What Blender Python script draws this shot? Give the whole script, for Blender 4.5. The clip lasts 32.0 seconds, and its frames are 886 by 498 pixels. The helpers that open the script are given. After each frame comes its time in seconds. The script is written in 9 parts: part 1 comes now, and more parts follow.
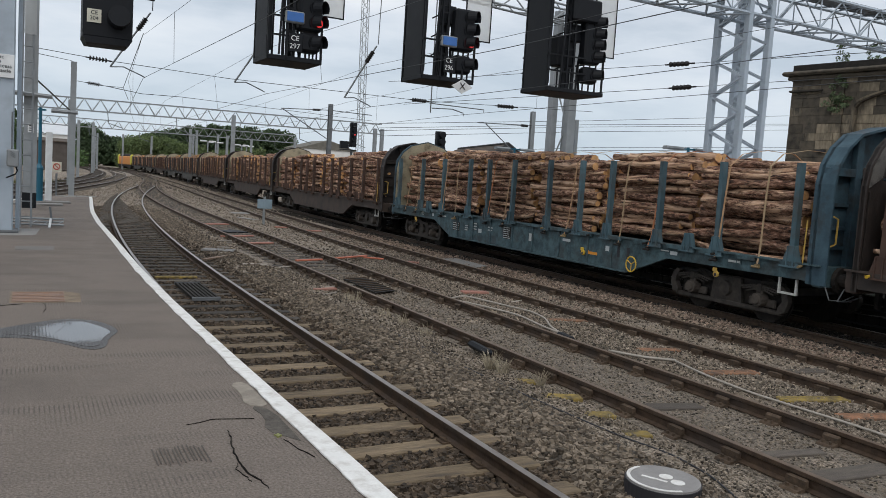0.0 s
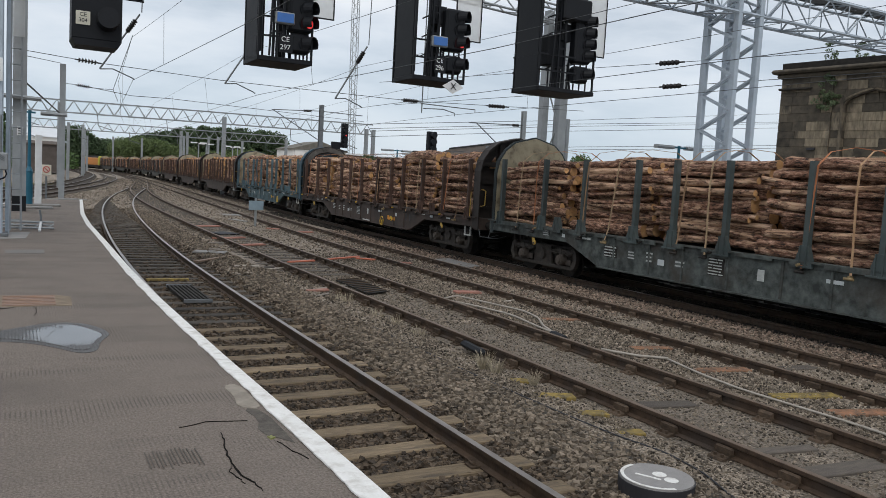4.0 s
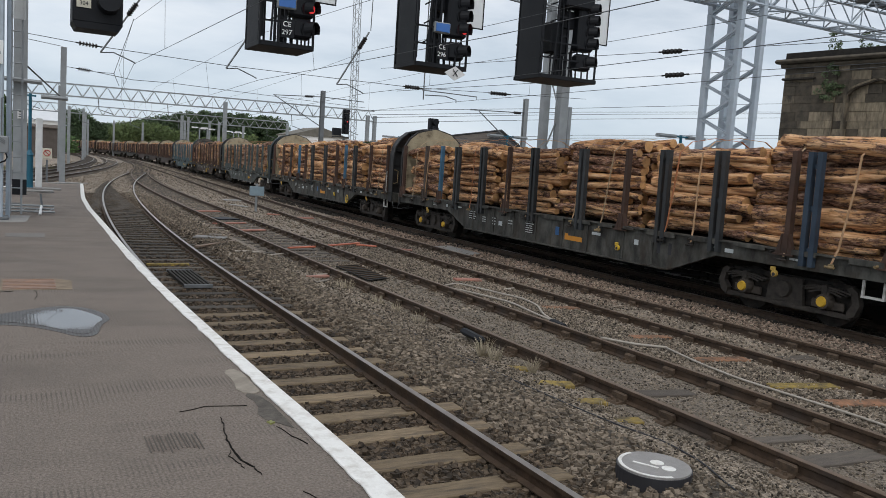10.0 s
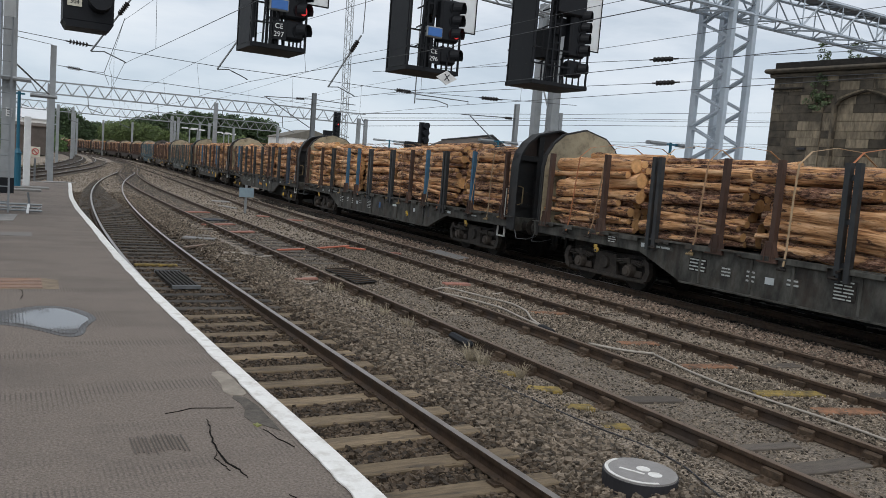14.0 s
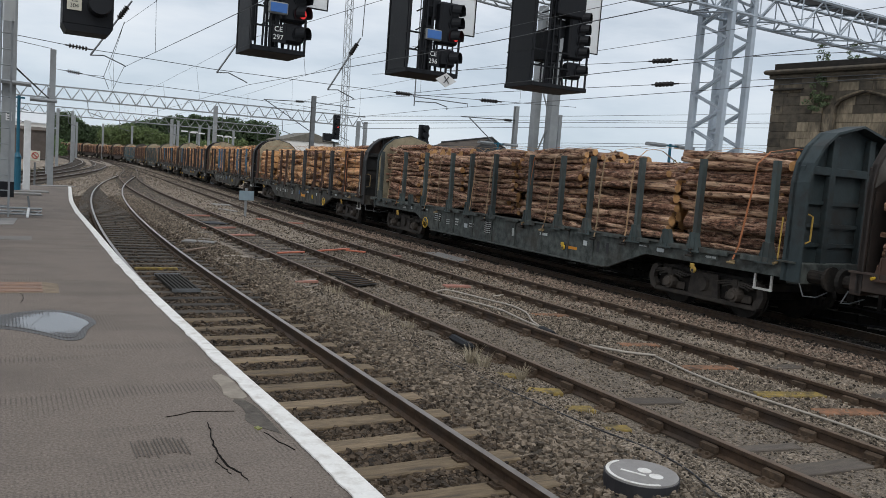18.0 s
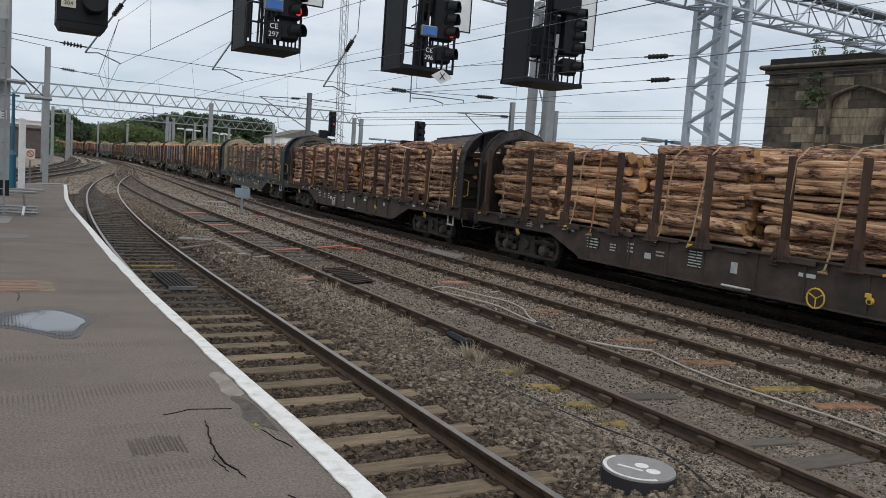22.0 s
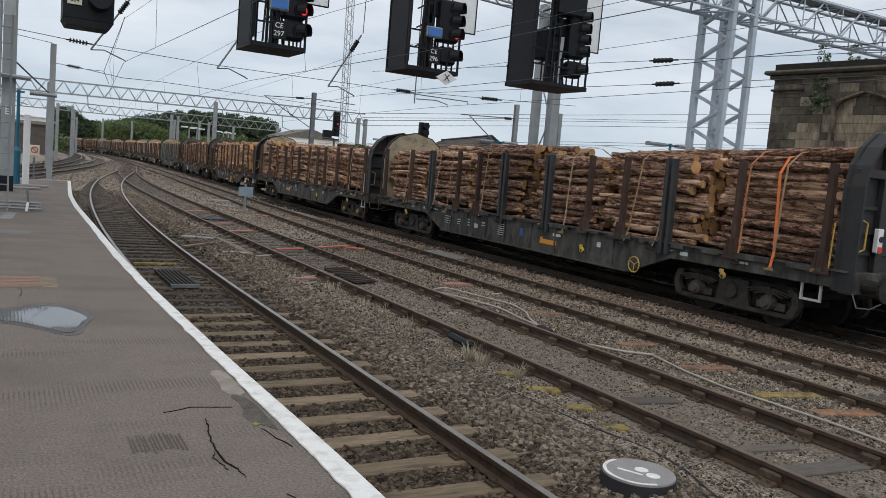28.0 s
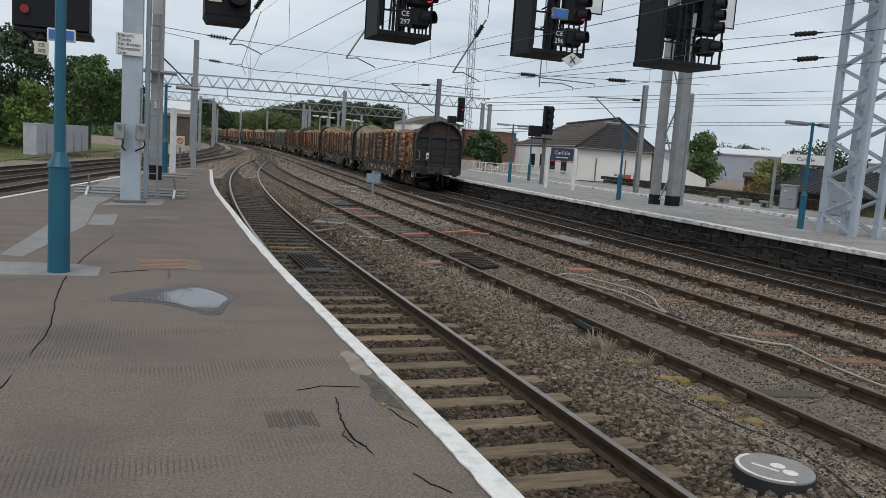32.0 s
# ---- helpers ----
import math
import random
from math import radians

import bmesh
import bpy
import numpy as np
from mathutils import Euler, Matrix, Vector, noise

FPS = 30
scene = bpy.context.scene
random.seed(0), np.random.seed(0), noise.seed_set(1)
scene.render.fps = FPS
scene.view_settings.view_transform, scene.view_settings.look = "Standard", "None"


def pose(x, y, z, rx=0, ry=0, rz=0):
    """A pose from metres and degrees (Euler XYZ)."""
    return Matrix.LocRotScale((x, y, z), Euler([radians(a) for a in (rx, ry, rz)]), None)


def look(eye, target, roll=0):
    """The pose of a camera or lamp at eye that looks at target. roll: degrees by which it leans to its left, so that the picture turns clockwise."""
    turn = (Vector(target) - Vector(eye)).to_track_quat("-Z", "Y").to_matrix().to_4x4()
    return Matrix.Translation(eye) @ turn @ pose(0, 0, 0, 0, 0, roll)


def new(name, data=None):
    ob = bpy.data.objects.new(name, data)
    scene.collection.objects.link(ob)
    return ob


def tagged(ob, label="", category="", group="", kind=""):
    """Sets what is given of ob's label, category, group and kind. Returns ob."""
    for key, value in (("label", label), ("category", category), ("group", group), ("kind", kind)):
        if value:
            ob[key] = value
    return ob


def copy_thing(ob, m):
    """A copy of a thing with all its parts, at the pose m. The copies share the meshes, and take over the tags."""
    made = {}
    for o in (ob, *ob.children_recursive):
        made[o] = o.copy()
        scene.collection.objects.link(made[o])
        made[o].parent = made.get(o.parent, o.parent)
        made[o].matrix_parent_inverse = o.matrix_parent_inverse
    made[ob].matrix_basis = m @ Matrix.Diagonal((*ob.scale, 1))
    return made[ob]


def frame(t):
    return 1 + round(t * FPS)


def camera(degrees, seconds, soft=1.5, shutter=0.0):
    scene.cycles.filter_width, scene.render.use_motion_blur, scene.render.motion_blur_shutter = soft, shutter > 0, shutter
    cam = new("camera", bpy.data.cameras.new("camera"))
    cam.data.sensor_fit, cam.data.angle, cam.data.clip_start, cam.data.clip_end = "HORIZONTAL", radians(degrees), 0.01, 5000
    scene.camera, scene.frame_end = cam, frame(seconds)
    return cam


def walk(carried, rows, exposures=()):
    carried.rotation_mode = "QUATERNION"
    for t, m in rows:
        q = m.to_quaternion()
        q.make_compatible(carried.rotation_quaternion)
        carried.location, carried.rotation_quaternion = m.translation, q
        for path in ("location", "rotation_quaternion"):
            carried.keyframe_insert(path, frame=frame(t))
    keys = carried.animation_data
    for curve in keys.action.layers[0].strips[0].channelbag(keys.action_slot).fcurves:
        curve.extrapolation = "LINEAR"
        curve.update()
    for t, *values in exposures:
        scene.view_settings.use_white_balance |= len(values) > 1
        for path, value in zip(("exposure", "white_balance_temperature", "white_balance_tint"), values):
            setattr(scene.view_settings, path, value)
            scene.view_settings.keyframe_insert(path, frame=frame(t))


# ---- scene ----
# ---------------------------------------------------------------- camera
EYE = (0.0, 0.0, 2.40)
CAM_ROWS = [
    (0.0, 84.993, -3.642, -27.681),
    (0.5, 85.064, -3.428, -27.604),
    (1.0, 85.092, -3.338, -27.648),
    (1.5, 85.144, -3.246, -27.703),
    (2.0, 85.121, -3.154, -27.917),
    (2.5, 85.013, -3.079, -28.004),
    (3.0, 84.979, -3.014, -28.168),
    (3.5, 85.047, -3.205, -28.247),
    (5.5, 84.926, -3.225, -28.409),
    (6.0, 84.890, -3.223, -28.550),
    (6.5, 84.672, -3.041, -28.619),
    (7.0, 84.249, -3.007, -28.598),
    (7.5, 84.211, -3.074, -28.547),
    (8.0, 84.161, -2.888, -28.503),
    (8.5, 84.121, -2.977, -28.407),
    (9.0, 84.121, -3.095, -28.296),
    (9.5, 84.147, -3.544, -28.256),
    (10.0, 84.114, -3.739, -28.202),
    (10.5, 84.072, -3.672, -28.218),
    (11.0, 84.090, -3.752, -28.299),
    (11.5, 84.111, -3.882, -28.906),
    (12.0, 84.144, -3.977, -29.105),
    (12.5, 84.080, -4.180, -28.939),
    (13.0, 84.210, -4.198, -28.917),
    (13.5, 84.335, -4.394, -28.915),
    (14.0, 84.459, -4.527, -28.892),
    (14.5, 84.547, -4.563, -28.863),
    (16.5, 84.610, -4.399, -28.449),
    (17.0, 84.620, -4.392, -28.590),
    (17.5, 84.611, -4.218, -28.642),
    (18.0, 84.626, -4.297, -28.905),
    (18.5, 84.587, -4.309, -28.870),
    (19.0, 84.525, -4.337, -28.921),
    (19.5, 84.467, -4.336, -28.950),
    (20.0, 84.469, -4.263, -28.959),
    (20.5, 84.478, -4.111, -29.125),
    (21.0, 84.451, -4.016, -29.168),
    (21.5, 84.397, -3.988, -29.159),
    (22.0, 84.394, -4.068, -29.174),
    (22.5, 84.361, -4.177, -29.139),
    (23.0, 84.377, -4.251, -29.188),
    (23.5, 84.441, -4.389, -29.215),
    (24.0, 84.427, -4.379, -29.114),
    (24.5, 84.388, -4.404, -29.135),
    (25.0, 84.361, -4.423, -28.954),
    (25.5, 84.340, -4.501, -28.833),
    (27.5, 84.447, -4.935, -28.945),
    (28.0, 84.468, -4.779, -28.928),
    (28.5, 84.491, -4.821, -28.845),
    (29.0, 84.479, -4.900, -28.623),
    (29.5, 84.556, -5.019, -28.134),
    (30.0, 84.469, -4.887, -26.009),
    (30.5, 84.345, -4.804, -24.637),
    (31.0, 84.279, -4.729, -24.329),
    (31.5, 84.111, -4.369, -23.051),
    (32.0, 82.709, -3.923, -19.973),
]
cam = camera(58.49, 32.0, soft=0.8)
walk(cam, [(t, pose(*EYE, rx, ry, rz)) for t, rx, ry, rz in CAM_ROWS], exposures=[(0.0, 0.05), (9.0, 0.10), (21.0, 0.05), (28.0, 0.05), (30.0, 0.0), (32.0, -0.03)])

# ---------------------------------------------------------------- light
world = bpy.data.worlds.new("overcast_sky")
scene.world = world
world.use_nodes = True
wn, wl = world.node_tree.nodes, world.node_tree.links
wn.clear()
w_out = wn.new("ShaderNodeOutputWorld")
w_bg = wn.new("ShaderNodeBackground")
w_sky = wn.new("ShaderNodeTexSky")
w_sky.sky_type = 'NISHITA'
w_sky.sun_disc = False
w_sky.sun_elevation, w_sky.sun_rotation = radians(48), radians(200)
w_skyscale = wn.new("ShaderNodeMix"); w_skyscale.data_type = 'RGBA'; w_skyscale.blend_type = 'MULTIPLY'
w_skyscale.inputs[0].default_value = 1.0
w_skyscale.inputs[7].default_value = (0.1, 0.1, 0.1, 1)
wl.new(w_sky.outputs[0], w_skyscale.inputs[6])
w_tc = wn.new("ShaderNodeTexCoord")
w_map = wn.new("ShaderNodeMapping"); w_map.inputs["Scale"].default_value = (1.6, 1.6, 6.5)
wl.new(w_tc.outputs["Generated"], w_map.inputs["Vector"])
w_noise = wn.new("ShaderNodeTexNoise")
w_noise.inputs["Scale"].default_value = 1.7
w_noise.inputs["Detail"].default_value = 7.0
w_noise.inputs["Roughness"].default_value = 0.55
wl.new(w_map.outputs[0], w_noise.inputs["Vector"])
w_ramp = wn.new("ShaderNodeValToRGB")
w_ramp.color_ramp.elements[0].position, w_ramp.color_ramp.elements[0].color = 0.36, (0.53, 0.595, 0.675, 1)
w_ramp.color_ramp.elements[1].position, w_ramp.color_ramp.elements[1].color = 0.62, (0.93, 0.945, 0.975, 1)
e = w_ramp.color_ramp.elements.new(0.48); e.color = (0.74, 0.785, 0.85, 1)
wl.new(w_noise.outputs["Fac"], w_ramp.inputs[0])
w_mix = wn.new("ShaderNodeMix"); w_mix.data_type = 'RGBA'
w_mix.inputs[0].default_value = 0.90
wl.new(w_skyscale.outputs[2], w_mix.inputs[6])
w_sep = wn.new("ShaderNodeSeparateXYZ")
wl.new(w_tc.outputs["Generated"], w_sep.inputs[0])
w_low = wn.new("ShaderNodeMapRange")
w_low.inputs["From Min"].default_value, w_low.inputs["From Max"].default_value = 0.02, 0.25
w_low.inputs["To Min"].default_value, w_low.inputs["To Max"].default_value = 0.72, 0.0
wl.new(w_sep.outputs["Z"], w_low.inputs["Value"])
w_hor = wn.new("ShaderNodeMix"); w_hor.data_type = 'RGBA'
w_hor.inputs[7].default_value = (0.545, 0.655, 0.765, 1)
wl.new(w_low.outputs[0], w_hor.inputs[0])
wl.new(w_ramp.outputs[0], w_hor.inputs[6])
wl.new(w_hor.outputs[2], w_mix.inputs[7])
wl.new(w_mix.outputs[2], w_bg.inputs["Color"])
w_bg.inputs["Strength"].default_value = 1.0
wl.new(w_bg.outputs[0], w_out.inputs[0])

sun_data = bpy.data.lights.new("sun", 'SUN')
sun_data.energy, sun_data.angle, sun_data.color = 0.9, radians(25), (1.0, 0.96, 0.90)
sun = new("sun", sun_data)
sun.matrix_world = look((-20, -30, 45), (0, 0, 0))
scene.view_settings.exposure = 0.0


# ---------------------------------------------------------------- materials
def surface(name, c1, c2, scale=4.0, rough=0.8, metal=0.0, bump=0.3, stain=None, stain_amt=0.5,
            stain_scale=0.6, rnd=0.0, island=0.0, fine=None, spread=0.25, stretch=(1, 1, 1), spec=0.4, detail=6.0, own=True):
    """Two-scale noisy surface in object space; rnd and island vary the value from piece to piece; own gives each piece its own grain."""
    m = bpy.data.materials.new(name)
    m.use_nodes = True
    n, l = m.node_tree.nodes, m.node_tree.links
    b = n["Principled BSDF"]
    b.inputs["Metallic"].default_value = metal
    b.inputs["Specular IOR Level"].default_value = spec
    tc = n.new("ShaderNodeTexCoord")
    info = n.new("ShaderNodeObjectInfo")
    off = n.new("ShaderNodeVectorMath"); off.operation = 'MULTIPLY_ADD'
    l.new(info.outputs["Random"], off.inputs[0]); off.inputs[1].default_value = (37.0, 53.0, 71.0) if own else (0.0, 0.0, 0.0)
    mp = n.new("ShaderNodeMapping"); mp.inputs["Scale"].default_value = stretch
    l.new(tc.outputs["Object"], mp.inputs["Vector"])
    l.new(mp.outputs[0], off.inputs[2])
    n1 = n.new("ShaderNodeTexNoise")
    n1.inputs["Scale"].default_value, n1.inputs["Detail"].default_value = scale, detail
    n1.inputs["Roughness"].default_value = 0.6
    l.new(off.outputs[0], n1.inputs["Vector"])
    r1 = n.new("ShaderNodeMapRange")
    r1.inputs["From Min"].default_value, r1.inputs["From Max"].default_value = 0.5 - spread, 0.5 + spread
    l.new(n1.outputs["Fac"], r1.inputs["Value"])
    mix = n.new("ShaderNodeMix"); mix.data_type = 'RGBA'
    mix.inputs[6].default_value, mix.inputs[7].default_value = (*c1, 1), (*c2, 1)
    l.new(r1.outputs[0], mix.inputs[0])
    col = mix.outputs[2]
    if stain:
        n2 = n.new("ShaderNodeTexNoise")
        n2.inputs["Scale"].default_value, n2.inputs["Detail"].default_value = stain_scale, 5.0
        n2.inputs["Roughness"].default_value = 0.65
        l.new(off.outputs[0], n2.inputs["Vector"])
        r2 = n.new("ShaderNodeMapRange")
        r2.inputs["From Min"].default_value, r2.inputs["From Max"].default_value = 0.48, 0.68
        r2.inputs["To Max"].default_value = stain_amt
        l.new(n2.outputs["Fac"], r2.inputs["Value"])
        mx = n.new("ShaderNodeMix"); mx.data_type = 'RGBA'
        l.new(r2.outputs[0], mx.inputs[0]); l.new(col, mx.inputs[6])
        mx.inputs[7].default_value = (*stain, 1)
        col = mx.outputs[2]
    if rnd or island:
        geo = n.new("ShaderNodeNewGeometry")
        rr = n.new("ShaderNodeMapRange")
        amt = rnd or island
        rr.inputs["To Min"].default_value, rr.inputs["To Max"].default_value = 1 - amt, 1 + amt
        l.new(info.outputs["Random"] if rnd else geo.outputs["Random Per Island"], rr.inputs["Value"])
        sc = n.new("ShaderNodeVectorMath"); sc.operation = 'SCALE'
        l.new(col, sc.inputs[0]); l.new(rr.outputs[0], sc.inputs["Scale"])
        col = sc.outputs[0]
    l.new(col, b.inputs["Base Color"])
    ra = n.new("ShaderNodeMapRange")
    ra.inputs["To Min"].default_value, ra.inputs["To Max"].default_value = max(rough - 0.12, 0.02), min(rough + 0.12, 1)
    l.new(n1.outputs["Fac"], ra.inputs["Value"]); l.new(ra.outputs[0], b.inputs["Roughness"])
    if bump:
        n3 = n.new("ShaderNodeTexNoise")
        n3.inputs["Scale"].default_value, n3.inputs["Detail"].default_value = fine or scale * 6, 4.0
        l.new(off.outputs[0], n3.inputs["Vector"])
        bp = n.new("ShaderNodeBump")
        bp.inputs["Strength"].default_value, bp.inputs["Distance"].default_value = bump, 0.02
        l.new(n3.outputs["Fac"], bp.inputs["Height"]); l.new(bp.outputs[0], b.inputs["Normal"])
    return m


def glow(name, colour, strength):
    m = bpy.data.materials.new(name)
    m.use_nodes = True
    b = m.node_tree.nodes["Principled BSDF"]
    b.inputs["Base Color"].default_value = (*colour, 1)
    b.inputs["Emission Color"].default_value = (*colour, 1)
    b.inputs["Emission Strength"].default_value = strength
    return m


def plain(name, colour, rough=0.5, metal=0.0, rnd=0.0):
    return surface(name, [c * 0.85 for c in colour], [min(c * 1.15, 1) for c in colour], 3.0, rough, metal, 0.08, rnd=rnd)


ASPHALT2 = surface("worn_asphalt", (0.16, 0.154, 0.146), (0.36, 0.35, 0.335), 5.0, 0.85, bump=0.4, fine=90,
                   stain=(0.36, 0.35, 0.34), stain_amt=0.9, stain_scale=0.7)
SLAB = surface("concrete_slab", (0.21, 0.205, 0.195), (0.31, 0.302, 0.288), 6.0, 0.85, bump=0.3, fine=90,
               stain=(0.2, 0.19, 0.18), stain_amt=0.6, stain_scale=1.1)
WHITE_LINE = surface("white_edge_paint", (0.72, 0.71, 0.68), (0.84, 0.835, 0.81), 30.0, 0.65, bump=0.25, fine=120,
                     stain=(0.42, 0.38, 0.33), stain_amt=0.55, stain_scale=9.0)
RUST_PLATE = surface("rusty_plate", (0.17, 0.125, 0.095), (0.26, 0.19, 0.145), 8.0, 0.8, bump=0.4,
                     stain=(0.30, 0.20, 0.13), stain_amt=0.8, stain_scale=3.0)
EARTH = surface("ash_ground", (0.036, 0.030, 0.023), (0.470, 0.390, 0.305), 34.0, 0.95, bump=1.0, fine=45, spread=0.16, detail=8.0,
                stain=(0.100, 0.082, 0.064), stain_amt=0.5, stain_scale=2.6)
STONE_BALLAST = surface("ballast_stone", (0.080, 0.064, 0.048), (0.235, 0.190, 0.143), 12.0, 0.9, bump=0.5, fine=70, island=0.62)
CRIB_STONE = surface("oily_crib_stone", (0.026, 0.020, 0.014), (0.125, 0.091, 0.062), 16.0, 0.85, bump=0.3, island=0.7)
PINK_GRIT = surface("pinkish_gravel", (0.095, 0.070, 0.053), (0.325, 0.243, 0.188), 14.0, 0.9, bump=0.3, island=0.8)
STENCIL = surface("faded_stencil", (0.30, 0.32, 0.31), (0.52, 0.54, 0.52), 12.0, 0.75, bump=0)
ASH_GRIT = surface("dark_ash_grit", (0.046, 0.038, 0.029), (0.255, 0.210, 0.160), 14.0, 0.9, bump=0.3, island=0.85)
GRIT = surface("grit_stone", (0.050, 0.041, 0.031), (0.345, 0.285, 0.222), 14.0, 0.9, bump=0.3, island=0.85)
RAIL_SIDE = surface("rusty_rail", (0.028, 0.018, 0.012), (0.108, 0.070, 0.045), 10.0, 0.75, metal=0.2, bump=0.3,
                    stain=(0.05, 0.042, 0.038), stain_amt=0.7, stain_scale=2.5)
RAIL_TOP = surface("worn_rail_head", (0.24, 0.22, 0.20), (0.36, 0.33, 0.30), 7.0, 0.38, metal=0.8, bump=0.05,
                   stain=(0.16, 0.12, 0.09), stain_amt=0.6, stain_scale=1.2)
RAIL_TOP_RUST = surface("rusty_rail_head", (0.10, 0.070, 0.048), (0.20, 0.145, 0.105), 7.0, 0.55, metal=0.3, bump=0.1)
SLEEPER = surface("weathered_sleeper", (0.130, 0.097, 0.060), (0.290, 0.219, 0.140), 6.0, 0.85, bump=0.4, fine=30, rnd=0.2,
                  stain=(0.075, 0.060, 0.045), stain_amt=0.85, stain_scale=2.2, stretch=(1, 6, 6))
SLEEPER_DARK = surface("old_timber_sleeper", (0.07, 0.06, 0.052), (0.14, 0.12, 0.10), 5.0, 0.9, bump=0.5, fine=30, rnd=0.25,
                       stretch=(1, 6, 6))
SLEEPER_OILY = surface("oil_soaked_sleeper", (0.028, 0.024, 0.020), (0.105, 0.090, 0.072), 5.0, 0.85, bump=0.5, fine=30, rnd=0.5)
CHAIR_IRON = surface("rusty_cast_iron", (0.036, 0.026, 0.018), (0.125, 0.086, 0.057), 20.0, 0.85, metal=0.2, bump=0.4, rnd=0.25)
OCHRE = surface("ochre_timber", (0.085, 0.072, 0.045), (0.42, 0.295, 0.065), 9.0, 0.85, bump=0.6, stain=(0.06, 0.05, 0.038), stain_amt=0.9, stain_scale=5.0)
ORANGE_TIMBER = surface("orange_stained_timber", (0.10, 0.068, 0.047), (0.42, 0.205, 0.11), 9.0, 0.85, bump=0.6, stain=(0.07, 0.055, 0.042), stain_amt=0.85, stain_scale=4.0)
PINK_TIMBER = surface("faded_red_timber", (0.22, 0.105, 0.080), (0.52, 0.235, 0.175), 7.0, 0.85, bump=0.4, stain=(0.30, 0.20, 0.16), stain_amt=0.6, stain_scale=3.0)
ORANGE = surface("orange_plastic", (0.50, 0.13, 0.075), (0.66, 0.22, 0.13), 6.0, 0.5, bump=0.05)
TEAL_PAINT = surface("teal_paint", (0.010, 0.095, 0.155), (0.016, 0.13, 0.20), 2.0, 0.42, bump=0.05, stain=(0.02, 0.09, 0.12),
                     stain_amt=0.5, stain_scale=1.5)
PALE_STEEL = surface("pale_blue_steel", (0.36, 0.42, 0.48), (0.46, 0.52, 0.58), 1.5, 0.5, metal=0.25, bump=0.05,
                     stain=(0.27, 0.30, 0.33), stain_amt=0.5, stain_scale=1.4)
GALV = surface("galvanised_steel", (0.25, 0.27, 0.28), (0.36, 0.38, 0.39), 2.5, 0.55, metal=0.4, bump=0.06,
               stain=(0.20, 0.20, 0.20), stain_amt=0.5)
GALV_DARK = surface("dull_steel", (0.12, 0.13, 0.135), (0.19, 0.20, 0.21), 2.5, 0.6, metal=0.3, bump=0.06)
BLACK = surface("black_paint", (0.0035, 0.0045, 0.0065), (0.008, 0.0100, 0.0140), 3.0, 0.6, bump=0.08, spec=0.3)
WIRE = surface("dark_wire", (0.07, 0.074, 0.08), (0.12, 0.125, 0.13), 2.0, 0.6, metal=0.5, bump=0)
INSUL = surface("brown_insulator", (0.010, 0.009, 0.009), (0.020, 0.017, 0.016), 5.0, 0.5, bump=0)
WHITE = plain("white_enamel", (0.72, 0.73, 0.73), 0.45)
CREAM = plain("cream_plate", (0.62, 0.60, 0.50), 0.6)
GREY_CAB = surface("grey_cabinet_paint", (0.26, 0.28, 0.31), (0.34, 0.36, 0.39), 2.0, 0.55, bump=0.05, stain=(0.24, 0.24, 0.23),
                   stain_amt=0.5, rnd=0.1)
PALE_CAB = surface("pale_cabinet_paint", (0.34, 0.36, 0.39), (0.44, 0.46, 0.49), 2.0, 0.55, bump=0.05, stain=(0.30, 0.31, 0.33), stain_amt=0.5, stain_scale=1.5)
BLUE_LED = plain("blue_sign_face", (0.05, 0.16, 0.46), 0.4)
DIM_RED = glow("dim_red_lamp", (0.22, 0.014, 0.016), 0.06)
RED_LAMP = glow("red_lamp", (0.62, 0.03, 0.03), 0.7)
STORE_BROWN = surface("weathered_brown_cladding", (0.075, 0.062, 0.054), (0.12, 0.10, 0.088), 1.5, 0.85, bump=0.2)
GLASS_DARK = plain("dark_lens", (0.02, 0.02, 0.025), 0.12)
INK = plain("dark_ink", (0.03, 0.03, 0.035), 0.6)
YELLOW = surface("yellow_paint", (0.55, 0.36, 0.03), (0.70, 0.46, 0.05), 6.0, 0.5, bump=0.05, stain=(0.25, 0.18, 0.06), stain_amt=0.5, stain_scale=6)
WALL_STONE = surface("sooty_sandstone", (0.100, 0.083, 0.060), (0.310, 0.256, 0.180), 4.5, 0.9, bump=0.7, fine=22, rnd=0.22,
                     stain=(0.022, 0.021, 0.020), stain_amt=0.97, stain_scale=0.8, own=False, stretch=(1.6, 1.6, 0.5))
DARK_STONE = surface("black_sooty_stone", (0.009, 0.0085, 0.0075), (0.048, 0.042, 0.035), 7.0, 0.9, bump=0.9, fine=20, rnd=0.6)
MORTAR = surface("dark_mortar", (0.03, 0.028, 0.025), (0.06, 0.056, 0.05), 6.0, 0.95, bump=0.3)
RENDER_WHITE = surface("white_render", (0.74, 0.73, 0.70), (0.84, 0.83, 0.80), 1.2, 0.85, bump=0.1, stain=(0.5, 0.48, 0.43), stain_amt=0.4)
ROOF_TILE = surface("brown_roof_tile", (0.052, 0.040, 0.031), (0.098, 0.076, 0.060), 4.0, 0.85, bump=0.4, rnd=0.2)
ROOF_SLATE = surface("dark_grey_roof_tile", (0.026, 0.026, 0.027), (0.060, 0.060, 0.062), 9.0, 0.8, bump=0.6, rnd=0.2)
POSTER_RED = plain("poster_red", (0.5, 0.08, 0.05), 0.6)
BRICK_RED = surface("red_brick", (0.13, 0.075, 0.055), (0.20, 0.115, 0.085), 3.0, 0.9, bump=0.4)
SHED_GREY = surface("grey_cladding", (0.30, 0.33, 0.38), (0.38, 0.41, 0.46), 0.6, 0.6, bump=0.03)
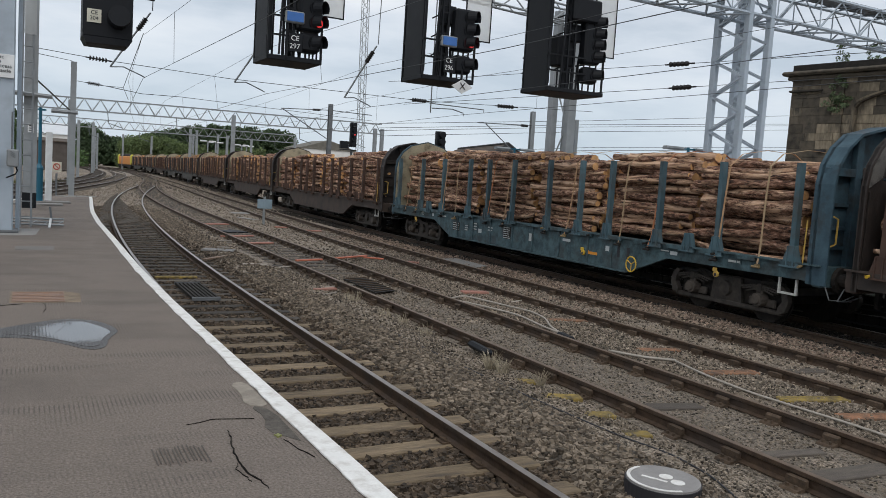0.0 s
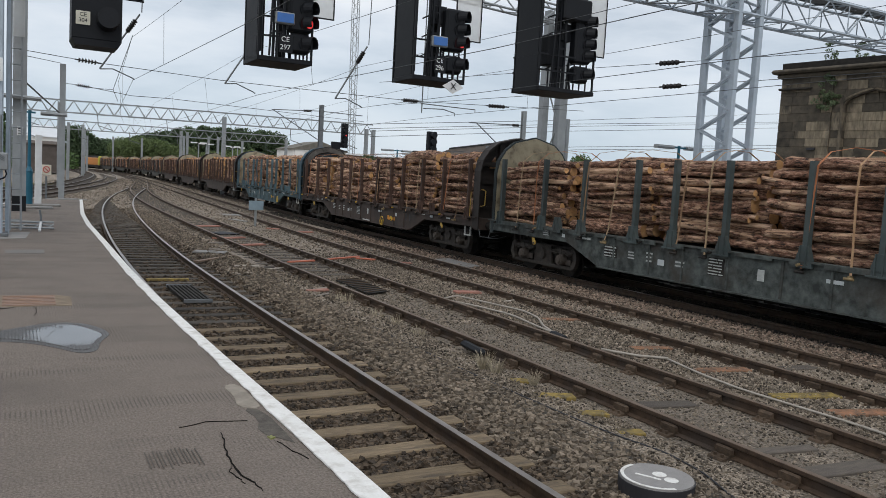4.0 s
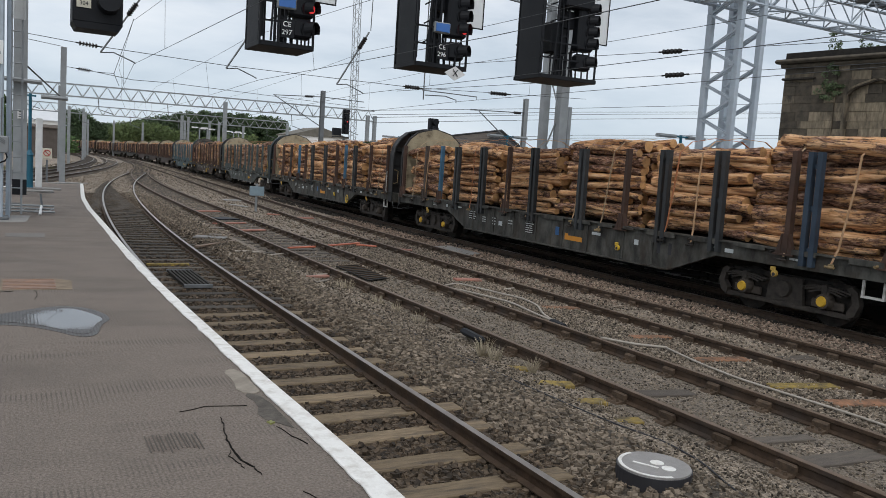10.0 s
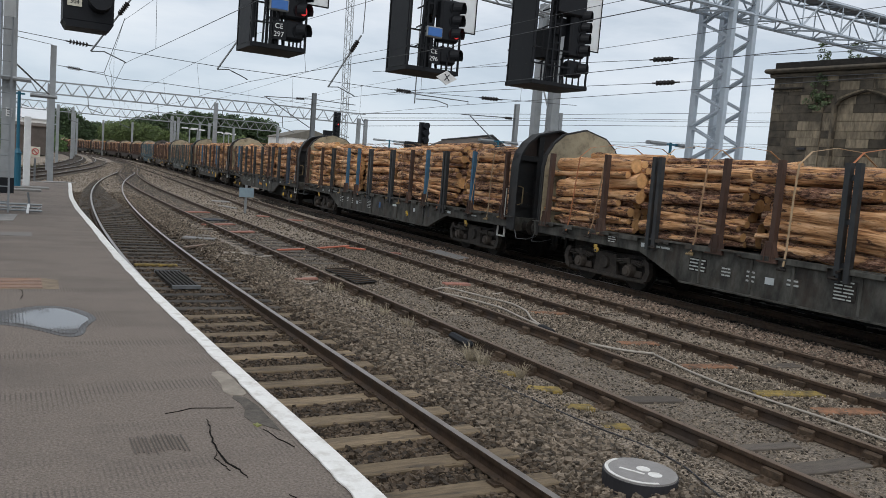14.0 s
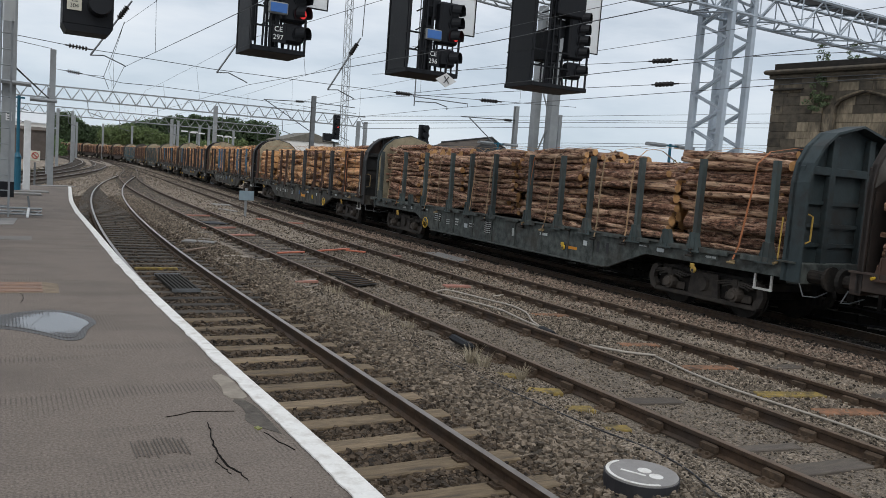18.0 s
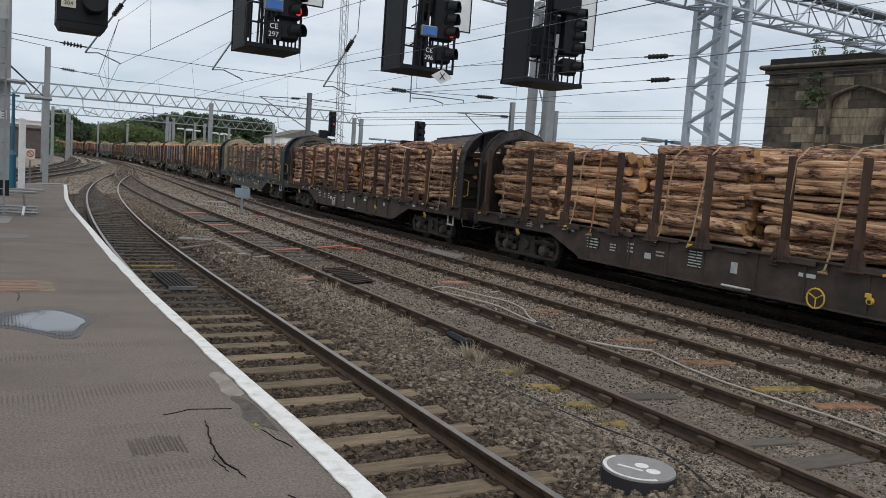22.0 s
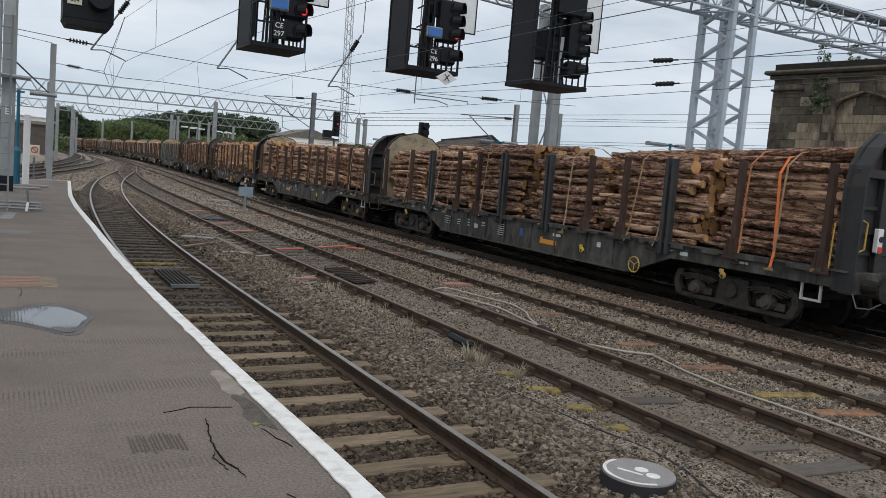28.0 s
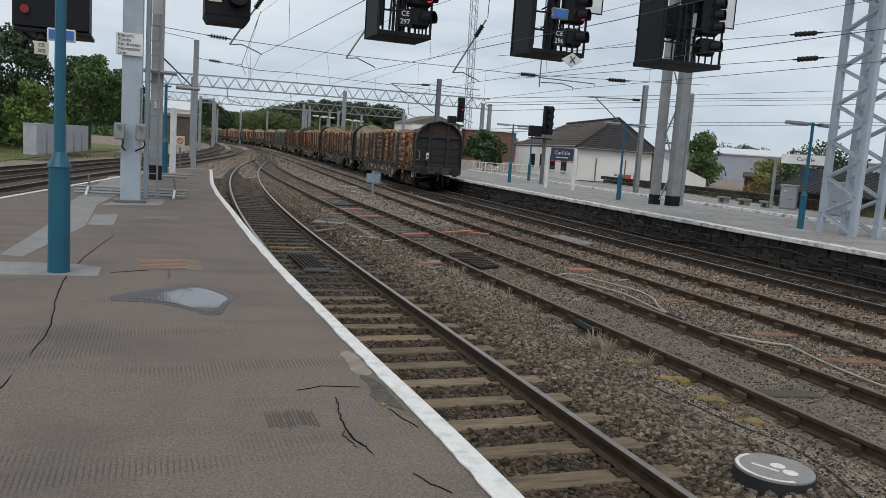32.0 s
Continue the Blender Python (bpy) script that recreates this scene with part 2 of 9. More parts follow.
SHED_ROOF = surface("pale_roof", (0.60, 0.62, 0.64), (0.70, 0.72, 0.74), 0.6, 0.6, bump=0.03)
GRASS = surface("rough_grass", (0.07, 0.10, 0.025), (0.16, 0.17, 0.05), 2.5, 0.95, bump=0.6, fine=30, stain=(0.22, 0.19, 0.09), stain_amt=0.6)
BARK_TREE = surface("tree_bark", (0.07, 0.055, 0.042), (0.13, 0.105, 0.08), 6.0, 0.95, bump=0.6)
LEAF = surface("green_leaf", (0.050, 0.100, 0.028), (0.115, 0.185, 0.058), 1.2, 0.6, bump=0, island=0.45)
LEAF_DARK = surface("dark_leaf", (0.040, 0.070, 0.032), (0.078, 0.118, 0.052), 0.5, 0.65, bump=0, island=0.45)
LEAF_LIGHT = surface("light_leaf", (0.09, 0.15, 0.03), (0.16, 0.21, 0.05), 0.8, 0.6, bump=0, island=0.4)
LEAF_WOODS = surface("dull_light_leaf", (0.075, 0.115, 0.038), (0.150, 0.190, 0.072), 0.8, 0.7, bump=0, island=0.5)
LEAF_YELLOW = surface("yellow_leaf", (0.15, 0.165, 0.05), (0.28, 0.27, 0.09), 0.8, 0.6, bump=0, island=0.4)
STRAW = surface("dry_grass", (0.26, 0.22, 0.155), (0.42, 0.37, 0.275), 4.0, 0.9, bump=0, island=0.3)
HOSE = surface("pale_hose", (0.30, 0.27, 0.23), (0.42, 0.38, 0.33), 6.0, 0.7, bump=0.1)
# train
END_BLUE = surface("grimy_blue_end_wall", (0.020, 0.044, 0.064), (0.062, 0.116, 0.148), 3.0, 0.7, bump=0.15,
                   stain=(0.030, 0.024, 0.020), stain_amt=0.85, stain_scale=1.6)
FRAME_TEAL = surface("blue_teal_steel", (0.024, 0.047, 0.056), (0.080, 0.138, 0.156), 5.0, 0.65, bump=0.2, spread=0.15, detail=9.0,
                     stain=(0.045, 0.042, 0.038), stain_amt=0.8, stain_scale=1.3)
FRAME_SLATE = surface("dirty_slate_steel", (0.024, 0.029, 0.028), (0.105, 0.120, 0.112), 5.0, 0.7, bump=0.2, spread=0.15, detail=9.0,
                      stain=(0.048, 0.040, 0.033), stain_amt=0.85, stain_scale=1.3)
FRAME_BROWN = surface("dirty_brown_steel", (0.040, 0.029, 0.024), (0.074, 0.053, 0.043), 3.0, 0.75, spread=0.16, detail=9.0, bump=0.15,
                      stain=(0.026, 0.022, 0.02), stain_amt=0.8, stain_scale=1.3)
FRAME_GREY = surface("dirty_grey_steel", (0.017, 0.017, 0.015), (0.098, 0.097, 0.085), 4.0, 0.72, bump=0.2, spread=0.15, detail=9.0,
                     stain=(0.040, 0.029, 0.022), stain_amt=0.9, stain_scale=2.6, stretch=(1, 1, 0.5))
END_DARK = surface("sooty_end_wall", (0.012, 0.013, 0.014), (0.034, 0.035, 0.036), 3.5, 0.6, bump=0.2, detail=9.0,
                   stain=(0.040, 0.028, 0.022), stain_amt=0.5, stain_scale=1.6)
END_SOOT = surface("black_brown_end_wall", (0.014, 0.012, 0.011), (0.040, 0.031, 0.027), 3.5, 0.65, bump=0.2, detail=9.0,
                   stain=(0.030, 0.020, 0.016), stain_amt=0.6, stain_scale=1.6)
END_SLATE = surface("slate_end_wall", (0.018, 0.028, 0.032), (0.045, 0.064, 0.068), 3.0, 0.65, bump=0.15,
                    stain=(0.028, 0.024, 0.022), stain_amt=0.8, stain_scale=1.6)
END_BROWN = surface("rusty_end_wall", (0.026, 0.019, 0.016), (0.062, 0.042, 0.034), 3.5, 0.75, bump=0.2, detail=9.0,
                    stain=(0.085, 0.045, 0.030), stain_amt=0.6, stain_scale=1.6)
POST_TEAL = surface("teal_post", (0.045, 0.088, 0.110), (0.082, 0.140, 0.165), 3.0, 0.6, bump=0.1, stain=(0.07, 0.06, 0.05), stain_amt=0.6, stain_scale=2.0, rnd=0.2)
POST_BLUE = surface("blue_post", (0.03, 0.105, 0.19), (0.06, 0.16, 0.26), 3.0, 0.6, bump=0.1, stain=(0.06, 0.07, 0.08), stain_amt=0.5, stain_scale=2.0)
POST_RUST = surface("rusty_post", (0.042, 0.025, 0.019), (0.098, 0.055, 0.040), 4.0, 0.8, bump=0.2, stain=(0.04, 0.03, 0.026), stain_amt=0.6, stain_scale=2.0, rnd=0.25)
POST_SLATE = surface("slate_post", (0.038, 0.053, 0.054), (0.076, 0.098, 0.097), 3.0, 0.6, bump=0.1, stain=(0.06, 0.052, 0.046), stain_amt=0.6, stain_scale=2.0, rnd=0.2)
POST_IRON = surface("dark_iron_channel", (0.020, 0.023, 0.026), (0.045, 0.050, 0.054), 4.0, 0.55, bump=0.12, rnd=0.25, stain=(0.05, 0.038, 0.03), stain_amt=0.5, stain_scale=2.0)
POST_SLATEBLUE = surface("blue_iron_channel", (0.020, 0.034, 0.055), (0.040, 0.062, 0.092), 4.0, 0.55, bump=0.12)
CAP_YELLOW = surface("yellow_axle_cap", (0.50, 0.30, 0.02), (0.62, 0.38, 0.04), 9.0, 0.6, bump=0.1)
POST_DARK = surface("dark_post", (0.044, 0.034, 0.029), (0.080, 0.060, 0.050), 4.0, 0.7, bump=0.15, rnd=0.25)
UNDER = surface("oily_underframe", (0.007, 0.006, 0.0055), (0.024, 0.021, 0.018), 6.0, 0.85, bump=0.25, stain=(0.06, 0.046, 0.036), stain_amt=0.5, stain_scale=3.0)
LINING = surface("weathered_bulkhead_board", (0.29, 0.25, 0.17), (0.46, 0.41, 0.29), 6.0, 0.85, bump=0.25, fine=40, detail=9.0,
                 stain=(0.10, 0.08, 0.055), stain_amt=0.85, stain_scale=3.0)
LINING_GREY = surface("grimy_grey_lining", (0.035, 0.033, 0.030), (0.19, 0.18, 0.165), 5.0, 0.85, bump=0.3, fine=30, stain=(0.02, 0.019, 0.018), stain_amt=0.85, stain_scale=2.5)
STRAP = surface("dirty_strap", (0.26, 0.15, 0.08), (0.44, 0.28, 0.16), 6.0, 0.8, bump=0.1, rnd=0.3)
STRAP_TAN = surface("pale_tan_strap", (0.30, 0.205, 0.12), (0.46, 0.33, 0.20), 6.0, 0.8, bump=0.1, rnd=0.2)
STRAP_RED = surface("faded_orange_strap", (0.34, 0.12, 0.05), (0.50, 0.20, 0.09), 6.0, 0.8, bump=0.1)
STRAP_ORANGE = surface("orange_strap", (0.62, 0.14, 0.035), (0.72, 0.19, 0.05), 6.0, 0.7, bump=0.05)
SIGN_PALE = surface("stencil_white", (0.42, 0.46, 0.47), (0.55, 0.58, 0.58), 8.0, 0.7, bump=0)
BLUE_PANEL = plain("blue_panel", (0.03, 0.10, 0.24), 0.5)
ORANGE_MARK = plain("orange_stencil", (0.62, 0.26, 0.03), 0.6)


def log_bark(name, peel, heap=False, dull=0.0):
    """Dark flaky pine bark with pale stripped patches, a different share on every log; dull drains the gold from the wood."""
    m = bpy.data.materials.new(name)
    m.use_nodes = True
    n, l = m.node_tree.nodes, m.node_tree.links
    b = n["Principled BSDF"]
    tc = n.new("ShaderNodeTexCoord")
    info = n.new("ShaderNodeNewGeometry" if heap else "ShaderNodeObjectInfo")
    chance = info.outputs["Random Per Island" if heap else "Random"]
    mp = n.new("ShaderNodeMapping"); mp.inputs["Scale"].default_value = (1, 0.25, 1)
    l.new(tc.outputs["Object"], mp.inputs["Vector"])
    off = n.new("ShaderNodeVectorMath"); off.operation = 'MULTIPLY_ADD'
    l.new(chance, off.inputs[0]); off.inputs[1].default_value = (37.0, 53.0, 71.0)
    l.new(mp.outputs[0], off.inputs[2])

    grain = n.new("ShaderNodeMapping"); grain.inputs["Scale"].default_value = (1, 0.22, 1)
    l.new(off.outputs[0], grain.inputs["Vector"])

    def noise_tex(scale, detail, rough, src=None):
        t = n.new("ShaderNodeTexNoise")
        t.inputs["Scale"].default_value, t.inputs["Detail"].default_value, t.inputs["Roughness"].default_value = scale, detail, rough
        l.new((src or off).outputs[0], t.inputs["Vector"])
        return t

    bark = noise_tex(19.0, 8.0, 0.72)
    ramp = n.new("ShaderNodeValToRGB")
    el = ramp.color_ramp.elements
    el[0].position, el[0].color = 0.40, (0.020, 0.010, 0.007, 1)
    el[1].position, el[1].color = 0.64, (0.62, 0.395, 0.285, 1)
    mid = el.new(0.51); mid.color = (0.225, 0.106, 0.062, 1)
    l.new(bark.outputs["Fac"], ramp.inputs[0])
    flake = noise_tex(6.0, 10.0, 0.76)
    add = n.new("ShaderNodeMath"); add.operation = 'MULTIPLY_ADD'
    l.new(chance, add.inputs[0]); add.inputs[1].default_value = 0.13
    l.new(flake.outputs["Fac"], add.inputs[2])
    r = n.new("ShaderNodeMapRange")
    r.inputs["From Min"].default_value, r.inputs["From Max"].default_value = peel, peel + 0.05
    l.new(add.outputs[0], r.inputs["Value"])
    wood = noise_tex(20.0, 6.0, 0.65, grain)
    wr = n.new("ShaderNodeValToRGB")
    we = wr.color_ramp.elements
    we[0].position, we[0].color = 0.36, (0.22, 0.092, 0.040, 1)
    we[1].position, we[1].color = 0.64, (0.92, 0.60, 0.35, 1)
    wm = we.new(0.47); wm.color = (0.66, 0.335, 0.145, 1)
    for e in we:
        red, green, blue, _ = e.color
        grey = 0.33 * (red + green + blue)
        e.color = [(v + (g - v) * dull) * (1 - 0.15 * dull) for v, g in ((red, grey * 1.22), (green, grey * 0.96), (blue, grey * 0.82))] + [1]
    l.new(wood.outputs["Fac"], wr.inputs[0])
    mx = n.new("ShaderNodeMix"); mx.data_type = 'RGBA'
    l.new(r.outputs[0], mx.inputs[0]); l.new(ramp.outputs[0], mx.inputs[6]); l.new(wr.outputs[0], mx.inputs[7])
    l.new(mx.outputs[2], b.inputs["Base Color"])
    b.inputs["Roughness"].default_value = 0.85
    bp = n.new("ShaderNodeBump")
    bp.inputs["Strength"].default_value, bp.inputs["Distance"].default_value = 1.0, 0.05
    low = n.new("ShaderNodeMath"); low.operation = 'MULTIPLY_ADD'
    l.new(r.outputs[0], low.inputs[0]); low.inputs[1].default_value = -0.35; l.new(bark.outputs["Fac"], low.inputs[2])
    fib = n.new("ShaderNodeMath"); fib.operation = 'MULTIPLY_ADD'
    l.new(wood.outputs["Fac"], fib.inputs[0]); fib.inputs[1].default_value = 0.5; l.new(low.outputs[0], fib.inputs[2])
    l.new(fib.outputs[0], bp.inputs["Height"]); l.new(bp.outputs[0], b.inputs["Normal"])
    return m


def ribbed_asphalt():
    """Platform asphalt with bands of worn cross grooves."""
    m = surface("ribbed_asphalt", (0.098, 0.080, 0.067), (0.290, 0.243, 0.205), 80.0, 0.85, bump=0.6, fine=150,
                stain=(0.118, 0.099, 0.085), stain_amt=0.6, stain_scale=0.8, spread=0.2, detail=9.0)
    n, l = m.node_tree.nodes, m.node_tree.links
    b = n["Principled BSDF"]
    old = b.inputs["Base Color"].links[0].from_socket
    tc = n.new("ShaderNodeTexCoord")
    wv = n.new("ShaderNodeTexWave")
    wv.wave_type, wv.bands_direction = 'BANDS', 'X'
    wv.inputs["Scale"].default_value, wv.inputs["Distortion"].default_value = 12.5, 0.6
    l.new(tc.outputs["Object"], wv.inputs["Vector"])
    mp = n.new("ShaderNodeMapping"); mp.inputs["Scale"].default_value = (0.8, 3.4, 1)
    l.new(tc.outputs["Object"], mp.inputs["Vector"])
    ns = n.new("ShaderNodeTexNoise")
    ns.inputs["Scale"].default_value, ns.inputs["Detail"].default_value = 1.0, 3.0
    l.new(mp.outputs[0], ns.inputs["Vector"])
    mr = n.new("ShaderNodeMapRange")
    mr.inputs["From Min"].default_value, mr.inputs["From Max"].default_value, mr.inputs["To Max"].default_value = 0.49, 0.63, 0.52
    l.new(ns.outputs["Fac"], mr.inputs["Value"])
    gr = n.new("ShaderNodeMapRange")
    gr.inputs["From Min"].default_value, gr.inputs["From Max"].default_value = 0.55, 0.95
    l.new(wv.outputs["Fac"], gr.inputs["Value"])
    mul = n.new("ShaderNodeMath"); mul.operation = 'MULTIPLY'
    l.new(mr.outputs[0], mul.inputs[0]); l.new(gr.outputs[0], mul.inputs[1])
    mx = n.new("ShaderNodeMix"); mx.data_type = 'RGBA'
    l.new(mul.outputs[0], mx.inputs[0]); l.new(old, mx.inputs[6]); mx.inputs[7].default_value = (0.05, 0.043, 0.038, 1)
    l.new(mx.outputs[2], b.inputs["Base Color"])
    return m


ASPHALT = ribbed_asphalt()
LOG_BARK = log_bark("pine_bark", 0.565, dull=0.42)
LOG_ORANGE = log_bark("peeling_pine_bark", 0.515)
LOG_PALE = log_bark("stripped_pine_bark", 0.505, dull=0.25)
LOG_HEAP = log_bark("heaped_pine_bark", 0.59, True, dull=0.42)
LOG_END = surface("sawn_log_end", (0.42, 0.22, 0.085), (0.64, 0.38, 0.175), 9.0, 0.8, bump=0.2, rnd=0.35, stain=(0.24, 0.14, 0.075), stain_amt=0.7, stain_scale=4)


def wet_asphalt(name, pooled):
    """Damp grooved asphalt; where it is pooled, standing water drowns the grooves towards the middle."""
    m = surface(name, (0.050, 0.046, 0.044), (0.110, 0.101, 0.096), 80.0, 0.36, bump=0.3, fine=140)
    n, l = m.node_tree.nodes, m.node_tree.links
    b = n["Principled BSDF"]
    old, rough = b.inputs["Base Color"].links[0].from_socket, b.inputs["Roughness"].links[0].from_socket
    tc = n.new("ShaderNodeTexCoord")
    wv = n.new("ShaderNodeTexWave")
    wv.wave_type, wv.bands_direction = 'BANDS', 'X'
    wv.inputs["Scale"].default_value, wv.inputs["Distortion"].default_value = 12.5, 0.6
    l.new(tc.outputs["Object"], wv.inputs["Vector"])
    gr = n.new("ShaderNodeMapRange")
    gr.inputs["From Min"].default_value, gr.inputs["From Max"].default_value, gr.inputs["To Max"].default_value = 0.45, 0.9, 0.75
    l.new(wv.outputs["Fac"], gr.inputs["Value"])
    mx = n.new("ShaderNodeMix"); mx.data_type = 'RGBA'
    l.new(gr.outputs[0], mx.inputs[0]); l.new(old, mx.inputs[6]); mx.inputs[7].default_value = (0.022, 0.020, 0.019, 1)
    l.new(mx.outputs[2], b.inputs["Base Color"])
    if pooled:
        mp = n.new("ShaderNodeMapping")
        mp.inputs["Scale"].default_value, mp.inputs["Location"].default_value = (2.7, 2.0, 0.0), (-0.40 * 2.7, -6.98 * 2.0, 0.0)
        l.new(tc.outputs["Object"], mp.inputs["Vector"])
        ball = n.new("ShaderNodeTexGradient"); ball.gradient_type = 'SPHERICAL'
        l.new(mp.outputs[0], ball.inputs["Vector"])
        ns = n.new("ShaderNodeTexNoise"); ns.inputs["Scale"].default_value, ns.inputs["Detail"].default_value = 7.0, 3.0
        l.new(tc.outputs["Object"], ns.inputs["Vector"])
        s1 = n.new("ShaderNodeMath"); s1.operation = 'MULTIPLY_ADD'
        l.new(ns.outputs["Fac"], s1.inputs[0]); s1.inputs[1].default_value = 0.55; l.new(ball.outputs["Fac"], s1.inputs[2])
        s2 = n.new("ShaderNodeMath"); s2.operation = 'MULTIPLY_ADD'
        l.new(gr.outputs[0], s2.inputs[0]); s2.inputs[1].default_value = -0.16; l.new(s1.outputs[0], s2.inputs[2])
        deep = n.new("ShaderNodeMapRange")
        deep.inputs["From Min"].default_value, deep.inputs["From Max"].default_value = 0.30, 0.58
        l.new(s2.outputs[0], deep.inputs["Value"])
        ro = n.new("ShaderNodeMix")
        l.new(deep.outputs[0], ro.inputs[0]); l.new(rough, ro.inputs[2]); ro.inputs[3].default_value = 0.03
        l.new(ro.outputs[0], b.inputs["Roughness"])
        ior = n.new("ShaderNodeMapRange")
        ior.inputs["To Min"].default_value, ior.inputs["To Max"].default_value = 1.5, 2.6
        l.new(deep.outputs[0], ior.inputs["Value"]); l.new(ior.outputs[0], b.inputs["IOR"])
        flat = n.new("ShaderNodeMapRange")
        flat.inputs["To Min"].default_value, flat.inputs["To Max"].default_value = 0.3, 0.0
        bp = [q for q in n if q.type == 'BUMP'][0]
        l.new(deep.outputs[0], flat.inputs["Value"]); l.new(flat.outputs[0], bp.inputs["Strength"])
    return m


def mesh_screen():
    m = surface("woven_wire_mesh", (0.66, 0.67, 0.66), (0.78, 0.79, 0.77), 3.0, 0.6, bump=0)
    b = m.node_tree.nodes["Principled BSDF"]
    b.inputs["Alpha"].default_value = 0.5
    return m


WATER = wet_asphalt("puddle_water", True)
DAMP = wet_asphalt("damp_asphalt", False)
SCREEN = mesh_screen()


# ---------------------------------------------------------------- mesh helpers
class Geo:
    """Collects vertices and faces of one mesh."""

    def __init__(self):
        self.v, self.f, self.m = [], [], []

    def add(self, vs, fs, mi=0):
        o = len(self.v)
        self.v.extend(tuple(p) for p in vs)
        self.f.extend([tuple(i + o for i in q) for q in fs])
        self.m.extend([mi] * len(fs))
        return self

    def box(self, c, s, rot=None, mi=0, ch=0.0):
        x, y, z = (a / 2 for a in s)
        if ch <= 0:
            vs = [(i * x, j * y, k * z) for k in (-1, 1) for j in (-1, 1) for i in (-1, 1)]
            fs = [(0, 2, 3, 1), (4, 5, 7, 6), (0, 1, 5, 4), (2, 6, 7, 3), (0, 4, 6, 2), (1, 3, 7, 5)]
        else:
            vs, idx = [], {}
            for k in (-1, 1):
                for j in (-1, 1):
                    for i in (-1, 1):
                        for ax in range(3):
                            p = [i * (x - ch), j * (y - ch), k * (z - ch)]
                            p[ax] = (i * x, j * y, k * z)[ax]
                            idx[(i, j, k, ax)] = len(vs)
                            vs.append(tuple(p))
            fs = []
            for ax in range(3):
                a, b = (ax + 1) % 3, (ax + 2) % 3
                for sg in (-1, 1):
                    q = []
                    for u, w in ((-1, -1), (1, -1), (1, 1), (-1, 1)):
                        t = [0, 0, 0]; t[ax], t[a], t[b] = sg, u, w
                        q.append(idx[(*t, ax)])
                    fs.append(tuple(q if sg > 0 else q[::-1]))
                    for u in (-1, 1):
                        t1, t2 = [0, 0, 0], [0, 0, 0]
                        t1[ax] = t2[ax] = sg; t1[a] = t2[a] = u; t1[b], t2[b] = -1, 1
                        if True:
                            fs.append((idx[(*t1, ax)], idx[(*t2, ax)], idx[(*t2, a)], idx[(*t1, a)]))
            for k in (-1, 1):
                for j in (-1, 1):
                    for i in (-1, 1):
                        fs.append(tuple(idx[(i, j, k, ax)] for ax in range(3)))
        M = Matrix.Translation(c) @ (rot.to_4x4() if rot else Matrix())
        return self.add([M @ Vector(p) for p in vs], fs, mi)

    def cyl(self, p0, p1, r0, r1=None, n=8, mi=0, mcap=None, cap=True):
        p0, p1 = Vector(p0), Vector(p1)
        r1 = r0 if r1 is None else r1
        d = (p1 - p0).normalized()
        a = d.orthogonal().normalized(); b = d.cross(a)
        vs = []
        for p, r in ((p0, r0), (p1, r1)):
            vs += [p + a * (r * math.cos(2 * math.pi * i / n)) + b * (r * math.sin(2 * math.pi * i / n)) for i in range(n)]
        self.add(vs, [(i, (i + 1) % n, n + (i + 1) % n, n + i) for i in range(n)], mi)
        if cap:
            o = len(self.v) - 2 * n
            self.f += [tuple(o + i for i in range(n))[::-1], tuple(o + n + i for i in range(n))]
            self.m += [mi if mcap is None else mcap] * 2
        return self

    def tube(self, pts, r, n=5, mi=0):
        pts = [Vector(p) for p in pts]
        rings = []
        for i, p in enumerate(pts):
            d = (pts[min(i + 1, len(pts) - 1)] - pts[max(i - 1, 0)]).normalized()
            up = Vector((0, 0, 1)) if abs(d.z) < 0.9 else Vector((1, 0, 0))
            a = d.cross(up).normalized(); b = a.cross(d)
            rings += [p + a * (r * math.cos(2 * math.pi * k / n)) + b * (r * math.sin(2 * math.pi * k / n)) for k in range(n)]
        fs = [(i * n + k, i * n + (k + 1) % n, (i + 1) * n + (k + 1) % n, (i + 1) * n + k) for i in range(len(pts) - 1) for k in range(n)]
        e = (len(pts) - 1) * n
        fs += [tuple(range(n))[::-1], tuple(range(e, e + n))]
        return self.add(rings, fs, mi)

    def prism(self, poly, a, b, put=None, mi=0):
        """Polygon (u, w) swept from a to b; put(u, w, s) gives the place."""
        put = put or (lambda u, w, s: (u, w, s))
        n = len(poly)
        vs = [put(u, w, s) for s in (a, b) for u, w in poly]
        fs = [(i, (i + 1) % n, n + (i + 1) % n, n + i) for i in range(n)]
        fs += [tuple(range(n))[::-1], tuple(range(n, 2 * n))]
        return self.add(vs, fs, mi)

    def sweep(self, sections, closed=True, caps=True, mi=0):
        n = len(sections[0])
        vs = [p for s in sections for p in s]
        k = n if closed else n - 1
        fs = [(i * n + j, i * n + (j + 1) % n, (i + 1) * n + (j + 1) % n, (i + 1) * n + j) for i in range(len(sections) - 1) for j in range(k)]
        if caps and closed:
            e = (len(sections) - 1) * n
            fs += [tuple(range(n))[::-1], tuple(range(e, e + n))]
        return self.add(vs, fs, mi)

    def mesh(self, name, mats, smooth=False):
        me = bpy.data.meshes.new(name)
        me.from_pydata(self.v, [], self.f)
        for m in (mats if isinstance(mats, (list, tuple)) else [mats]):
            me.materials.append(m)
        if any(self.m):
            me.polygons.foreach_set("material_index", self.m)
        bm = bmesh.new(); bm.from_mesh(me)
        if len(self.f) < 4000:
            bmesh.ops.recalc_face_normals(bm, faces=bm.faces)
        bm.to_mesh(me); bm.free()
        if smooth:
            me.polygons.foreach_set("use_smooth", [True] * len(me.polygons))
        me.update()
        return me


